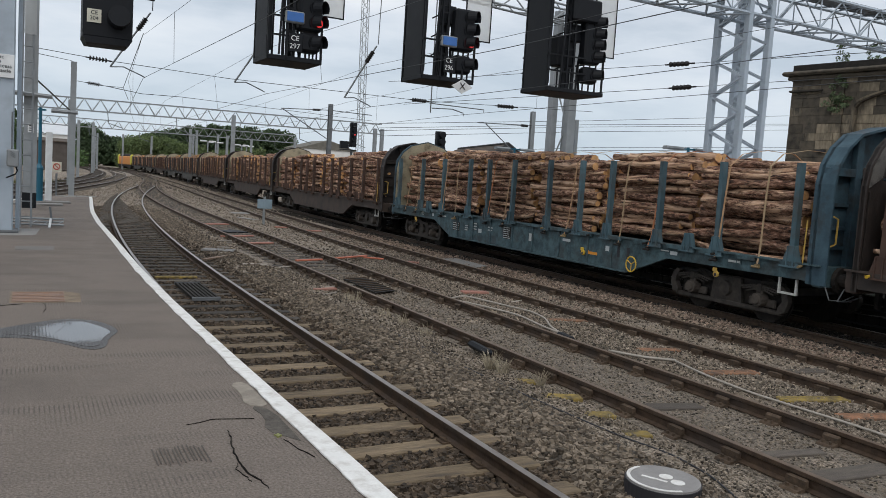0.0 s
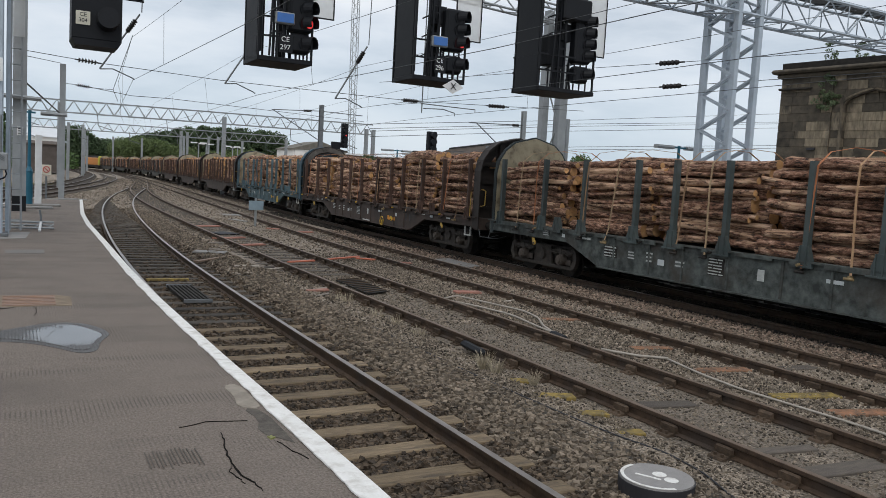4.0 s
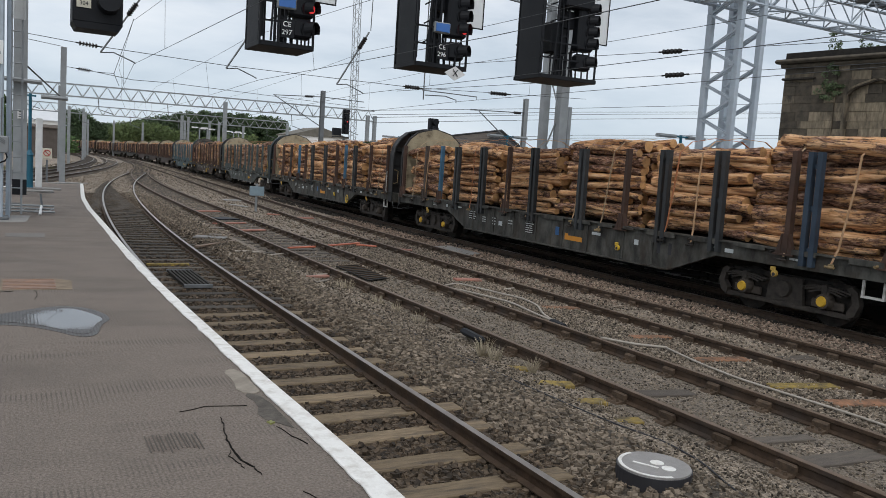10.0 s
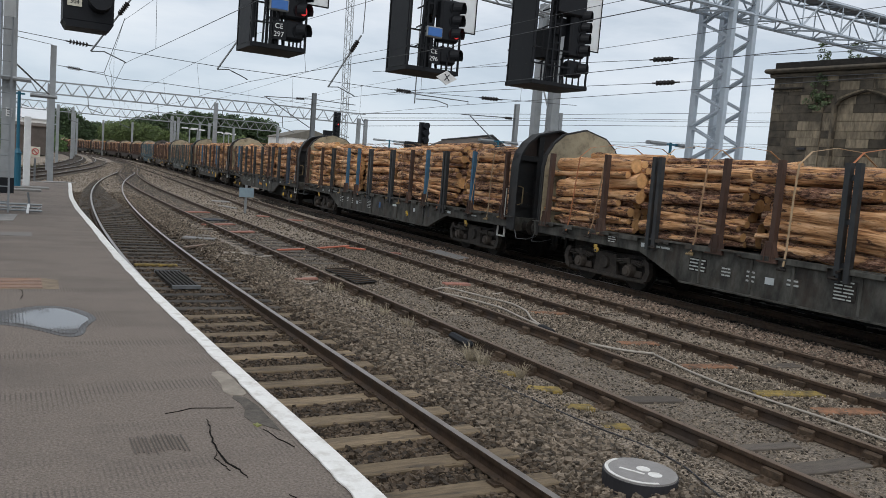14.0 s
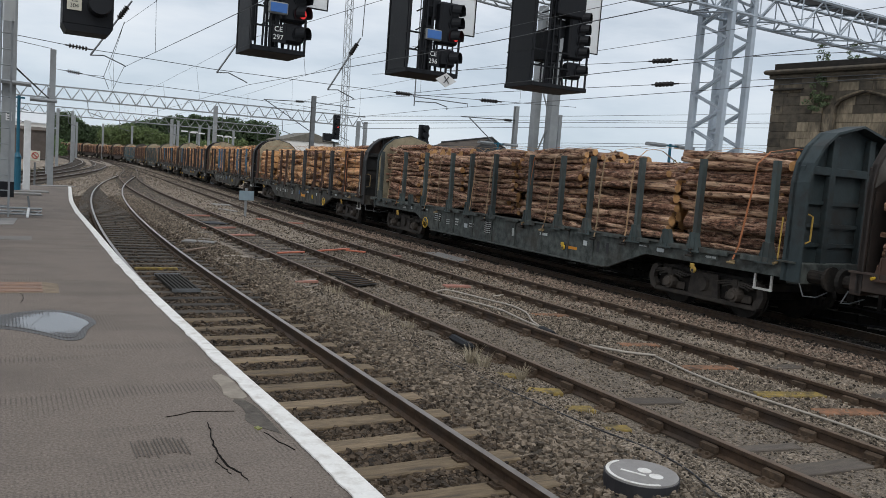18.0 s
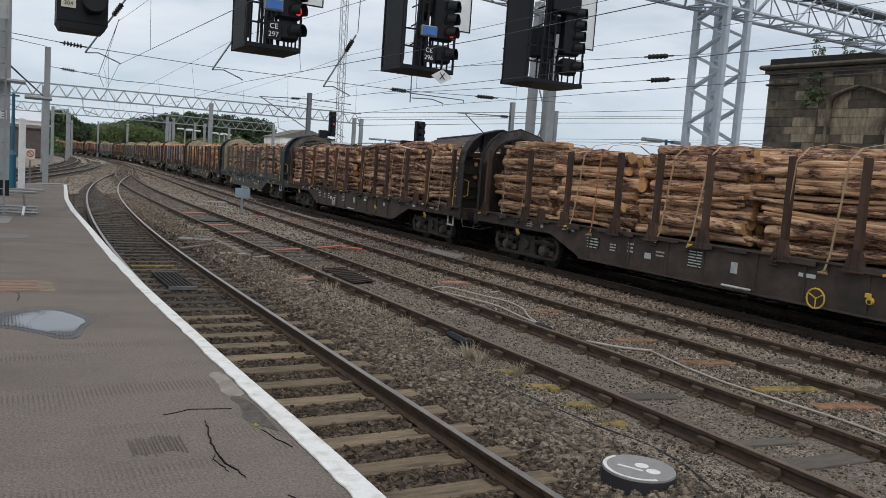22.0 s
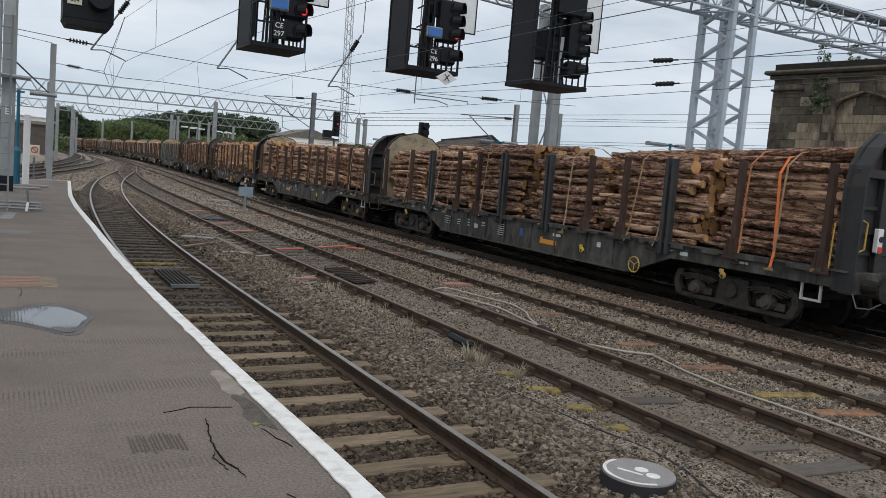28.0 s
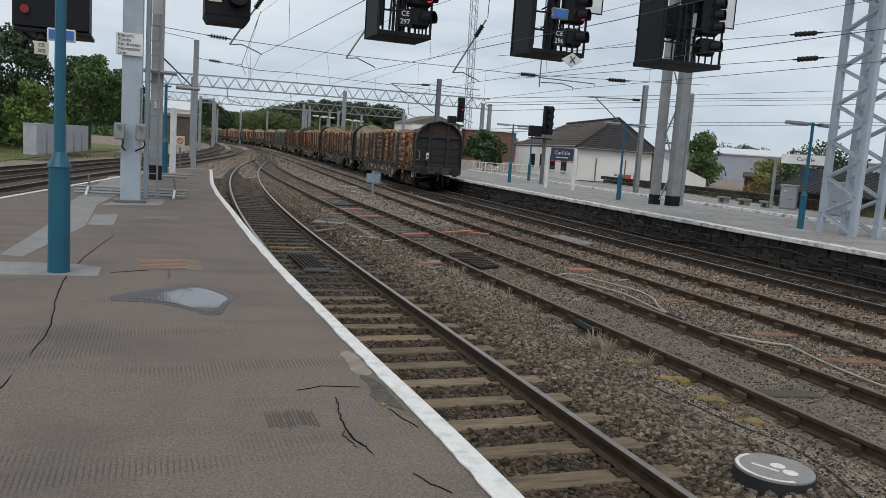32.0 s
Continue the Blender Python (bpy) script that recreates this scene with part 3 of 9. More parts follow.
def part(name, geo, material, parent, label="", at=None, smooth=False):
    """Links one mesh object under a thing or part."""
    me = geo if isinstance(geo, bpy.types.Mesh) else geo.mesh(name, material, smooth)
    ob = new(name, me)
    ob.parent = parent
    if at is not None:
        ob.matrix_basis = at
    if label:
        ob["label"] = label
    return ob


def thing(name, label, category, at=None, group="", kind="", geo=None, material=None, smooth=False):
    """A top-level thing: an Empty for parts, or a mesh."""
    ob = new(name, geo.mesh(name, material, smooth) if geo else None)
    if at is not None:
        ob.matrix_basis = at
    return tagged(ob, label, category, group, kind)


def interp(x, xs, ys):
    return float(np.interp(x, xs, ys))


def text_mesh(body, size, name="lettering"):
    cu = bpy.data.curves.new(name, 'FONT')
    cu.body, cu.size, cu.extrude = body, size, 0.002
    cu.align_x, cu.align_y = 'CENTER', 'CENTER'
    tmp = new("lettering_curve", cu)
    me = bpy.data.meshes.new_from_object(tmp.evaluated_get(bpy.context.evaluated_depsgraph_get()))
    bpy.data.objects.remove(tmp)
    bpy.data.curves.remove(cu)
    return me


def lettering(body, size, material, parent, at):
    me = text_mesh(body, size)
    me.materials.clear(); me.materials.append(material)
    return part("lettering", me, material, parent, at=at)


FACE_CAM = pose(0, 0, 0, 90, 0, 0)   # lettering that faces -y

# ---------------------------------------------------------------- plan
PLAT, PLAT2 = 0.98, 0.70
D_Y = [-60, -20, 10, 22, 31, 42, 54, 66, 77, 100, 122, 145, 168, 190, 213, 236, 260, 290, 320, 350, 380]
D_X = [13.8, 13.8, 13.8, 14.01, 14.37, 14.85, 15.74, 16.65, 17.4, 18.95, 20.4, 21.8, 22.9, 23.1, 22.2, 20.2, 17.2, 12.2, 6.0, -1.2, -9.0]


def smooth_line(ys, xs, step=2.0):
    y = np.arange(ys[0], ys[-1] + 0.1, step)
    x = np.interp(y, ys, xs)
    k = np.exp(-0.5 * (np.arange(-8, 9) / 3.0) ** 2); k /= k.sum()
    xp = np.concatenate([np.full(8, x[0]), x, x[-1] + (x[-1] - x[-2]) * np.arange(1, 9)])
    return y, np.convolve(xp, k, 'valid')


LINES = {
    "d": smooth_line(D_Y, D_X),
    "c": smooth_line([-60, 22, 30, 54, 77, 100, 145, 168, 190, 213, 236, 260, 290, 320, 350],
                     [10.38, 10.4, 10.75, 12.3, 13.9, 15.4, 18.3, 19.4, 19.6, 18.7, 16.7, 13.7, 8.7, 2.5, -4.7]),
    "b": smooth_line([-60, 20, 28, 34, 45, 56, 68, 78, 98, 112, 132, 155, 168, 190, 213, 236, 260, 290, 320, 350],
                     [6.95, 7.0, 7.08, 7.22, 7.5, 8.0, 9.0, 10.0, 12.9, 14.7, 16.5, 18.2, 18.9, 19.2, 18.4, 16.5, 13.5, 8.5, 2.3, -4.9]),
    "a": smooth_line([-60, 14, 18, 23, 31, 41, 49, 59.5, 68, 78, 83], [3.0, 3.0, 3.03, 3.16, 3.62, 4.35, 5.2, 6.6, 8.0, 9.8, 10.65]),
    "e": smooth_line([-60, -10, 32, 45, 55, 60, 68, 80, 98, 123, 145, 168, 190, 213, 236, 260, 290], [-22.6, -13.4, -5.4, -2.8, -0.2, 1.15, 2.85, 5.4, 8.7, 12.2, 14.3, 15.6, 16.0, 15.2, 13.2, 10.2, 5.2]),
    "f": smooth_line([-60, -10, 32, 55, 66, 75, 84, 104, 131, 150, 168, 190, 213, 236, 260, 290], [-26.2, -17.0, -9.0, -3.6, -1.0, 1.5, 3.6, 6.5, 9.6, 11.2, 12.2, 12.6, 11.8, 9.8, 6.8, 1.8]),
}


def centre(key, y):
    return float(np.interp(y, *LINES[key]))


def heading(key, y):
    return math.atan2(centre(key, y + 1.5) - centre(key, y - 1.5), 3.0)

# ---------------------------------------------------------------- ground
U_KEYS = [-3000, -60, -24, -14, -12.4, 0.9, 1.5, 4.2, 4.45, 4.9, 5.5, 5.9, 8.0, 8.6, 14.2, 15.2, 15.6, 26, 27.5, 32, 60, 300, 3000]
Z_KEYS = [0.2, 0.2, 0.05, -0.12, -0.2, -0.3, -0.21, -0.21, -0.12, -0.07, -0.11, -0.178, -0.176, -0.14, -0.185, -0.2, -0.3, -0.3, 0.55, 0.62, 0.7, 0.3, 0.0]


def ground_z(x, y):
    u = x - (centre("b", max(min(y, 140), 0)) - 6.9)
    z = interp(u, U_KEYS, Z_KEYS)
    return z


def grow(a, b, first, ratio):
    out, s = [a], first
    while out[-1] < b:
        out.append(out[-1] + s); s *= ratio
    return out


def build_ground():
    xs = sorted({-x for x in grow(3.0, 3200, 0.8, 1.16)} | set(np.arange(-3, 1.2, 0.6)) | set(np.arange(1.2, 15.8, 0.13)) | set(grow(15.8, 3300, 0.4, 1.13)))
    ys = sorted({-y for y in grow(1.0, 1500, 1.0, 1.4)} | set(np.arange(-1.0, 24, 0.17)) | set(grow(24, 4200, 0.22, 1.045)))
    nx, ny = len(xs), len(ys)
    vs = []
    for y in ys:
        for x in xs:
            z = ground_z(x, y)
            if 1.2 < x < 40 and -1 < y < 90:
                amp = 0.018 if x < 16 else 0.05
                z += amp * noise.noise((x * 2.3, y * 2.3, 0.3)) + amp * 0.7 * noise.noise((x * 6.1, y * 6.1, 4.0))
            vs.append((x, y, z))
    fs = [(j * nx + i, j * nx + i + 1, (j + 1) * nx + i + 1, (j + 1) * nx + i) for j in range(ny - 1) for i in range(nx - 1)]
    me = bpy.data.meshes.new("ground")
    me.from_pydata(vs, [], fs)
    me.materials.append(EARTH)
    me.polygons.foreach_set("use_smooth", [True] * len(fs))
    tagged(new("ground", me), "dark ash and grit ground between the railway tracks", "ground", kind="structure")


build_ground()


def scatter_stones(name, label, areas, material, seed):
    """Broken stones over areas (x0, x1, y0, y1, per square metre, size, x shift line)."""
    rg = np.random.RandomState(seed)
    cube = np.array([(i, j, k) for k in (-1, 1) for j in (-1, 1) for i in (-1, 1)], float)
    quads = np.array([(0, 2, 3, 1), (4, 5, 7, 6), (0, 1, 5, 4), (2, 6, 7, 3), (0, 4, 6, 2), (1, 3, 7, 5)])
    V, Q, count = [], [], 0
    for x0, x1, y0, y1, dens, size, skip in areas:
        n = int((x1 - x0) * (y1 - y0) * dens)
        px, py = rg.uniform(x0, x1, n), rg.uniform(y0, y1, n)
        sh = np.array([centre("b", y) - 6.9 for y in py])
        if skip:
            keep = np.array([skip(x, y) for x, y in zip(px, py)])
            px, py, sh = px[keep], py[keep], sh[keep]
            n = len(px)
        px = px + sh
        pz = np.array([ground_z(x, y) for x, y in zip(px, py)]) + rg.uniform(-0.3, 0.9, n) * size * 0.6
        sc = size * rg.uniform(0.55, 1.25, (n, 1)) * 0.5
        dims = rg.uniform(0.65, 1.2, (n, 3)) * sc
        dims[:, 2] *= 0.9
        v = cube[None] * dims[:, None, :] * rg.uniform(0.55, 1.0, (n, 8, 3))
        a = rg.uniform(0, 6.28, n); b = rg.normal(0, 0.5, n)
        ca, sa, cb, sb = np.cos(a)[:, None], np.sin(a)[:, None], np.cos(b)[:, None], np.sin(b)[:, None]
        y1_, z1_ = v[..., 1] * cb - v[..., 2] * sb, v[..., 1] * sb + v[..., 2] * cb
        x2_, y2_ = v[..., 0] * ca - y1_ * sa, v[..., 0] * sa + y1_ * ca
        v = np.stack([x2_ + px[:, None], y2_ + py[:, None], z1_ + pz[:, None]], -1)
        V.append(v.reshape(-1, 3))
        Q.append((quads[None] + (np.arange(n) * 8)[:, None, None] + count).reshape(-1, 4))
        count += n * 8
    V, Q = np.concatenate(V), np.concatenate(Q)
    me = bpy.data.meshes.new(name)
    me.from_pydata(V.tolist(), [], Q.tolist())
    me.materials.append(material)
    tagged(new(name, me), label, "ballast", kind="stuff")


def on_sleeper(x, y):
    return abs((y / 0.66) % 1 - 0.5) < 0.335


scatter_stones("track_ballast", "pale brown crushed stone ballast shoulder beside the rail", [
    (4.2, 5.2, -12, 2.0, 160, 0.062, None), (4.2, 4.85, 2.0, 11, 1150, 0.060, None), (4.85, 5.15, 2.0, 11, 550, 0.044, None), (4.2, 5.1, 11, 18, 850, 0.058, None), (4.2, 5.4, 18, 46, 190, 0.062, None)], STONE_BALLAST, 3)
scatter_stones("crib_ballast", "dark oily brown ballast stones between the sleepers", [
    (1.65, 4.3, -12, 2.0, 160, 0.062, on_sleeper), (1.65, 4.3, 2.0, 10, 1150, 0.058, on_sleeper), (1.6, 4.4, 10, 20, 480, 0.075, on_sleeper), (1.6, 4.5, 20, 46, 190, 0.065, None)], CRIB_STONE, 5)
scatter_stones("grit", "fine dark grit and small stones round the old tracks", [
    (5.6, 9.2, 12, 20, 220, 0.034, None), (9.0, 15.0, 5, 24, 260, 0.036, None), (8.2, 9.4, 4, 24, 260, 0.036, None),
    (5.8, 12, 16, 40, 60, 0.05, None), (-1, 16, 38, 75, 26, 0.06, None), (-3, 18, 75, 130, 6, 0.12, None), (4.4, 7, 24, 46, 60, 0.06, None)], GRIT, 4)

scatter_stones("ash_grit", "fine dark ash and chippings beside the old track", [
    (4.9, 9.2, 3, 12, 800, 0.027, None), (5.0, 9.0, 12, 20, 300, 0.034, None)], ASH_GRIT, 7)
scatter_stones("pink_gravel", "pinkish gravel strewn beside the running line", [
    (11.3, 12.9, 5, 16, 330, 0.05, None), (11.3, 12.9, 16, 34, 170, 0.065, None), (9.7, 11.2, 12, 30, 60, 0.05, None)], PINK_GRIT, 6)

# ---------------------------------------------------------------- tracks
RAIL_PROFILE = [(-0.035, -0.004), (-0.028, 0.0), (0.028, 0.0), (0.035, -0.004), (0.034, -0.042), (0.010, -0.055), (0.010, -0.128),
                (0.065, -0.145), (0.065, -0.157), (-0.065, -0.157), (-0.065, -0.145), (-0.010, -0.128), (-0.010, -0.055), (-0.034, -0.042)]


def rail_geo(key, side, y0, y1, dz=0.0):
    ys = [y0]
    while ys[-1] < y1:
        ys.append(ys[-1] + (1.0 if ys[-1] < 60 else 3.0))
    secs = []
    for y in ys:
        h = heading(key, y)
        cx = centre(key, y)
        secs.append([(cx + (side * 0.7525 + u) * math.cos(h), y - (side * 0.7525 + u) * math.sin(h), w + dz) for u, w in RAIL_PROFILE])
    g = Geo().sweep(secs, caps=True)
    n = len(RAIL_PROFILE)
    for i in range(len(ys) - 1):
        for j in (0, 1, 2):
            g.m[i * n + j] = 1
    return g


def sleeper_mesh(mat, w=2.5, d=0.25, h=0.13):
    return Geo().box((0, 0, 0), (w, d, h), ch=0.012).mesh("sleeper", mat)


def chair_mesh():
    g = Geo()
    g.prism([(-0.19, 0), (0.19, 0), (0.17, 0.03), (0.085, 0.045), (0.085, 0.10), (0.045, 0.125), (0.036, 0.05), (-0.036, 0.05),
             (-0.045, 0.125), (-0.085, 0.10), (-0.085, 0.045), (-0.17, 0.03)], -0.095, 0.095, lambda u, w, s: (u, s, w))
    for sx in (-0.135, 0.135):
        for sy in (-0.045, 0.045):
            g.cyl((sx, sy, 0.03), (sx, sy, 0.065), 0.018, n=6)
    g.box((0.066, 0, 0.088), (0.045, 0.21, 0.055))
    return g.mesh("rail_chair", CHAIR_IRON)


def clip_mesh():
    g = Geo()
    for s in (-1, 1):
        g.tube([(s * 0.075, -0.05, 0.02), (s * 0.12, -0.03, 0.045), (s * 0.125, 0.03, 0.05), (s * 0.085, 0.05, 0.03), (s * 0.06, 0.02, 0.03)], 0.012, 5)
        g.box((s * 0.10, 0, 0.008), (0.10, 0.13, 0.03))
    return g.mesh("rail_clip", CHAIR_IRON)


CHAIR, CLIP = chair_mesh(), clip_mesh()


def build_track(key, label, y0, y_parts, y1, mat, top, spacing, fixings, dz=0.0, old_from=999, old=None):
    t = thing("railway_track", label, "track", kind="structure")
    for s in (-1, 1):
        part("rail", rail_geo(key, s, y0, y1, dz), [RAIL_SIDE, RAIL_TOP_RUST if key in "bc" else RAIL_TOP], t, "steel rail with a worn bright head")
    sl = sleeper_mesh(mat)
    sl_old = sleeper_mesh(old) if old else sl
    y, rest, behind = math.ceil(y0 / spacing) * spacing, Geo(), Geo()
    rg = random.Random(ord(key))
    while y < y1:
        h, cx = heading(key, y), centre(key, y)
        jy, jr = rg.uniform(-0.02, 0.02), rg.uniform(-0.012, 0.012)
        if 0.5 <= y < y_parts:
            part("sleeper", sl_old if y > old_from else sl, mat, t, at=pose(cx, y + jy, top - 0.065 + (0.035 if y > 19 and key in "bc" else 0.0), rg.uniform(-0.6, 0.6), rg.uniform(-0.3, 0.3), math.degrees(-h + jr)))
            for s in (-1, 1):
                if fixings:
                    part("rail_chair" if fixings is CHAIR else "rail_clip", fixings, CHAIR_IRON, t,
                         at=pose(cx + s * 0.7525 * math.cos(h), y + jy - s * 0.7525 * math.sin(h), -0.157 if fixings is CLIP else -0.175, 0, 0,
                                 math.degrees(-h) + (0 if s > 0 else 180)))
        else:
            (behind if y < 0.5 else rest).box((cx, y, top - 0.065 + (0.03 if key in 'bc' else -0.0)), (2.5, 0.25, 0.13), rot=Matrix.Rotation(-h, 3, 'Z'))
        y += spacing
    if behind.v:
        tagged(part("rear_sleepers", behind, mat, t), kind="stuff")
    if rest.v:
        tagged(part("far_sleepers", rest, old or mat, t), kind="stuff")
    return t


build_track("a", "curved track with pale weathered sleepers beside the platform", -26.0, 34, 83, SLEEPER, -0.155, 0.66, CLIP, 0.003, 13.2, SLEEPER_OILY)
build_track("b", "old track with rusty chairs on dark timber sleepers", -26.0, 36, 300, SLEEPER_DARK, -0.182, 0.76, CHAIR)
build_track("c", "old track with rusty chairs and half-buried sleepers", -26.0, 36, 300, SLEEPER_DARK, -0.182, 0.76, CHAIR)
build_track("d", "running line under the log train beside the far platform", -30.0, -29, 370, SLEEPER_DARK, -0.158, 0.70, None)
build_track("e", "running line beyond the back of the platform", -5.0, -4, 280, SLEEPER_DARK, -0.150, 0.70, None, 0.006)
build_track("f", "outer running line near the grey equipment cabinets", -5.0, -4, 280, SLEEPER_DARK, -0.150, 0.70, None, 0.009)

# Dark ballast, blackened further in colour for the shade under the train.
TRAIN_SHADE_STONE = surface("train_shade_stone", (0.006, 0.005, 0.0045), (0.048, 0.040, 0.032), 16.0, 0.8, bump=0.3, island=0.8)
TRAIN_SHADE = surface("train_shade_ballast", (0.004, 0.0035, 0.003), (0.026, 0.022, 0.018), 26.0, 0.85, bump=1.0, fine=40, spread=0.2, detail=8.0)


def trackbed(key, label, material, y0, y1, half, z, step=0.5):
    """A slightly uneven bed of dirty stone under one track."""
    g = Geo()
    g.sweep([[(centre(key, y) - half - 0.1, y, -0.32)] + [(centre(key, y) + half * k / 3, y, z + 0.016 * noise.noise((k * 3.1, y * 1.7, ord(key)))) for k in range(-3, 4)] + [(centre(key, y) + half + 0.1, y, -0.32)]
             for y in np.arange(y0, y1, step)])
    thing("trackbed", label, "trackbed", kind="structure", geo=g, material=material)


# Oily ash of the tracks; also colours the shade between ballast stones.
ASH_AND_SHADE = surface("oily_ash_and_gap_shade", (0.007, 0.006, 0.005), (0.112, 0.096, 0.077), 30.0, 0.9, bump=1.0, fine=40, spread=0.2, detail=9.0,
                   stain=(0.10, 0.085, 0.068), stain_amt=0.4, stain_scale=1.6)
GREY_ASH = surface("grey_ash", (0.018, 0.015, 0.012), (0.320, 0.268, 0.213), 34.0, 0.95, bump=1.0, fine=45, spread=0.18, detail=9.0,
                   stain=(0.105, 0.088, 0.070), stain_amt=0.5, stain_scale=1.1)
def ballast_bed():
    """Dark sheet that paints the shade in the gaps between the near ballast stones."""
    xs = np.arange(1.62, 5.25, 0.12)
    secs = [[(xs[0], y, -0.4)] + [(x, y, ground_z(x, y) + 0.006 + 0.014 * noise.noise((x * 3, y * 3, 7.0))) for x in xs] + [(xs[-1], y, -0.4)] for y in np.arange(-14.0, 19.0, 0.25)]
    thing("ballast_bed", "dark sheet for the shade between the ballast stones", "trackbed", kind="structure", geo=Geo().sweep(secs), material=ASH_AND_SHADE)


ballast_bed()


def grass_verge():
    """Rough grass between the rear tracks and the cabinets."""
    secs = []
    for y in np.arange(44, 112, 1.0):
        x1 = -8.6 + (y - 53) * 0.137 + 0.5 * noise.noise((y * 0.3, 2.0, 0.0))
        row = [(x1 - k, y, ground_z(x1 - k, y) + 0.06 + 0.03 * noise.noise((k * 0.9, y * 0.7, 5.0))) for k in (0.0, 1.5, 4.0, 9.0, 20.0)]
        secs.append([(x1 + 0.1, y, -0.4)] + row + [(x1 - 20.2, y, -0.4)])
    thing("grass_verge", "rough green grass verge behind the rear tracks", "verge", kind="structure", geo=Geo().sweep(secs), material=GRASS)


grass_verge()
trackbed("e", "dark oily ballast under the running line behind the platform", ASH_AND_SHADE, 12, 150, 1.25, -0.165, 1.0)
trackbed("f", "dark oily ballast under the outer running line", ASH_AND_SHADE, 12, 150, 1.25, -0.165, 1.0)
trackbed("d", "dark ballast bed under the running line, coloured for train shade", TRAIN_SHADE, -30, 110, 1.08, -0.165)
trackbed("a", "oil-dark ash between the sleepers of the curved track", ASH_AND_SHADE, 11.5, 82, 1.15, -0.190)
trackbed("b", "grey ash bed between the rails of the old track", GREY_ASH, 2, 150, 0.98, -0.168)
trackbed("c", "grey ash bed between the rails of the old track", GREY_ASH, 2, 150, 0.98, -0.168)
scatter_stones("oily_ballast", "stones on the running-line bed, blackened for train shade", [(12.75, 15.1, 6, 22, 260, 0.06, None), (12.6, 15.3, 22, 48, 110, 0.075, None)], TRAIN_SHADE_STONE, 9)

# ---------------------------------------------------------------- platform 1
P_Y = [-6, 2.0, 3.1, 3.5, 3.9, 4.45, 5.1, 6.0, 7.1, 8.65, 10.95, 12.5, 14.7, 19.0, 22.5, 25.6, 29.0, 32.5]
P_R = [1.47, 1.47, 1.47, 1.468, 1.455, 1.437, 1.418, 1.40, 1.382, 1.36, 1.362, 1.385, 1.425, 1.48, 1.60, 1.78, 2.0, 2.2]


def plat_right(y):
    ys = [y - 0.5, y - 0.25, y, y + 0.25, y + 0.5]
    return sum(interp(t, P_Y, P_R) for t in ys) / 5


def plat_left(y):
    return interp(y, [-6, 15.9, 18.8, 23.3, 27.8, 31.5], [-6.9, -2.53, -1.91, -0.99, -0.16, 0.62])


def build_platform():
    ys = list(np.arange(-6, 31.5, 0.5)) + [31.3]
    secs, line, line2 = [], [], []
    for y in ys:
        l, r = plat_left(y), plat_right(y)
        cols = [l + (r - l) * i / 14 for i in range(15)]
        sec = [(x, y + (x - r) * (0.0 if y < 25 else (y - 25) / 6.3 * 0.95 * 0.35), PLAT + 0.002 * noise.noise((x * 1.1, y * 1.1, 0))) for x in cols]
        sec += [(r + 0.0, y, PLAT - 0.09), (r - 0.14, y, PLAT - 0.11), (r - 0.16, y, -0.3), (l + 0.16, y, -0.3), (l + 0.14, y, PLAT - 0.11), (l, y, PLAT - 0.09)]
        secs.append(sec)
    plat = thing("platform", "grey asphalt station platform with a worn white edge line", "platform", kind="structure",
                 geo=Geo().sweep(secs), material=ASPHALT)
    g, g2 = Geo(), Geo()
    yy = list(np.arange(-5, 2, 0.25)) + list(np.arange(2, 12, 0.05)) + list(np.arange(12, 31.3, 0.2))
    for side, geo in ((1, g), (-1, g2)):
        secs = []
        for y in yy:
            w = (0.098 + 0.028 * max(0.0, min(1.0, (5.5 - y) / 2.2))) + 0.014 * noise.noise((y * 1.9, 3, side)) + 0.012 * noise.noise((y * 7, 1, side))
            x1 = plat_right(y) + 0.004 if side > 0 else plat_left(y) - 0.004
            x0 = x1 - side * w
            secs.append([(x0, y, PLAT + 0.012), (x1, y, PLAT + 0.012), (x1, y, PLAT - 0.075), (x1 - side * 0.01, y, PLAT - 0.075), (x1 - side * 0.01, y, PLAT + 0.004), (x0, y, PLAT + 0.004)])
        geo.sweep(secs)
    part("white_line", g, WHITE_LINE, plat, "chipped white edge line")
    part("white_line", g2, WHITE_LINE, plat, "chipped white edge line")
    # pale end slabs
    for i in range(3):
        part("edge_slab", Geo().box((1.25 + i * 0.36, 30.55 + i * 0.3, PLAT + 0.012), (0.42, 0.5, 0.02), rot=Matrix.Rotation(0.72, 3, 'Z'), ch=0.004), SLAB, plat)
    return plat


platform = build_platform()

# ---------------------------------------------------------------- platform 2 and its wall
def edge2(y):
    return centre("d", y) + 1.55


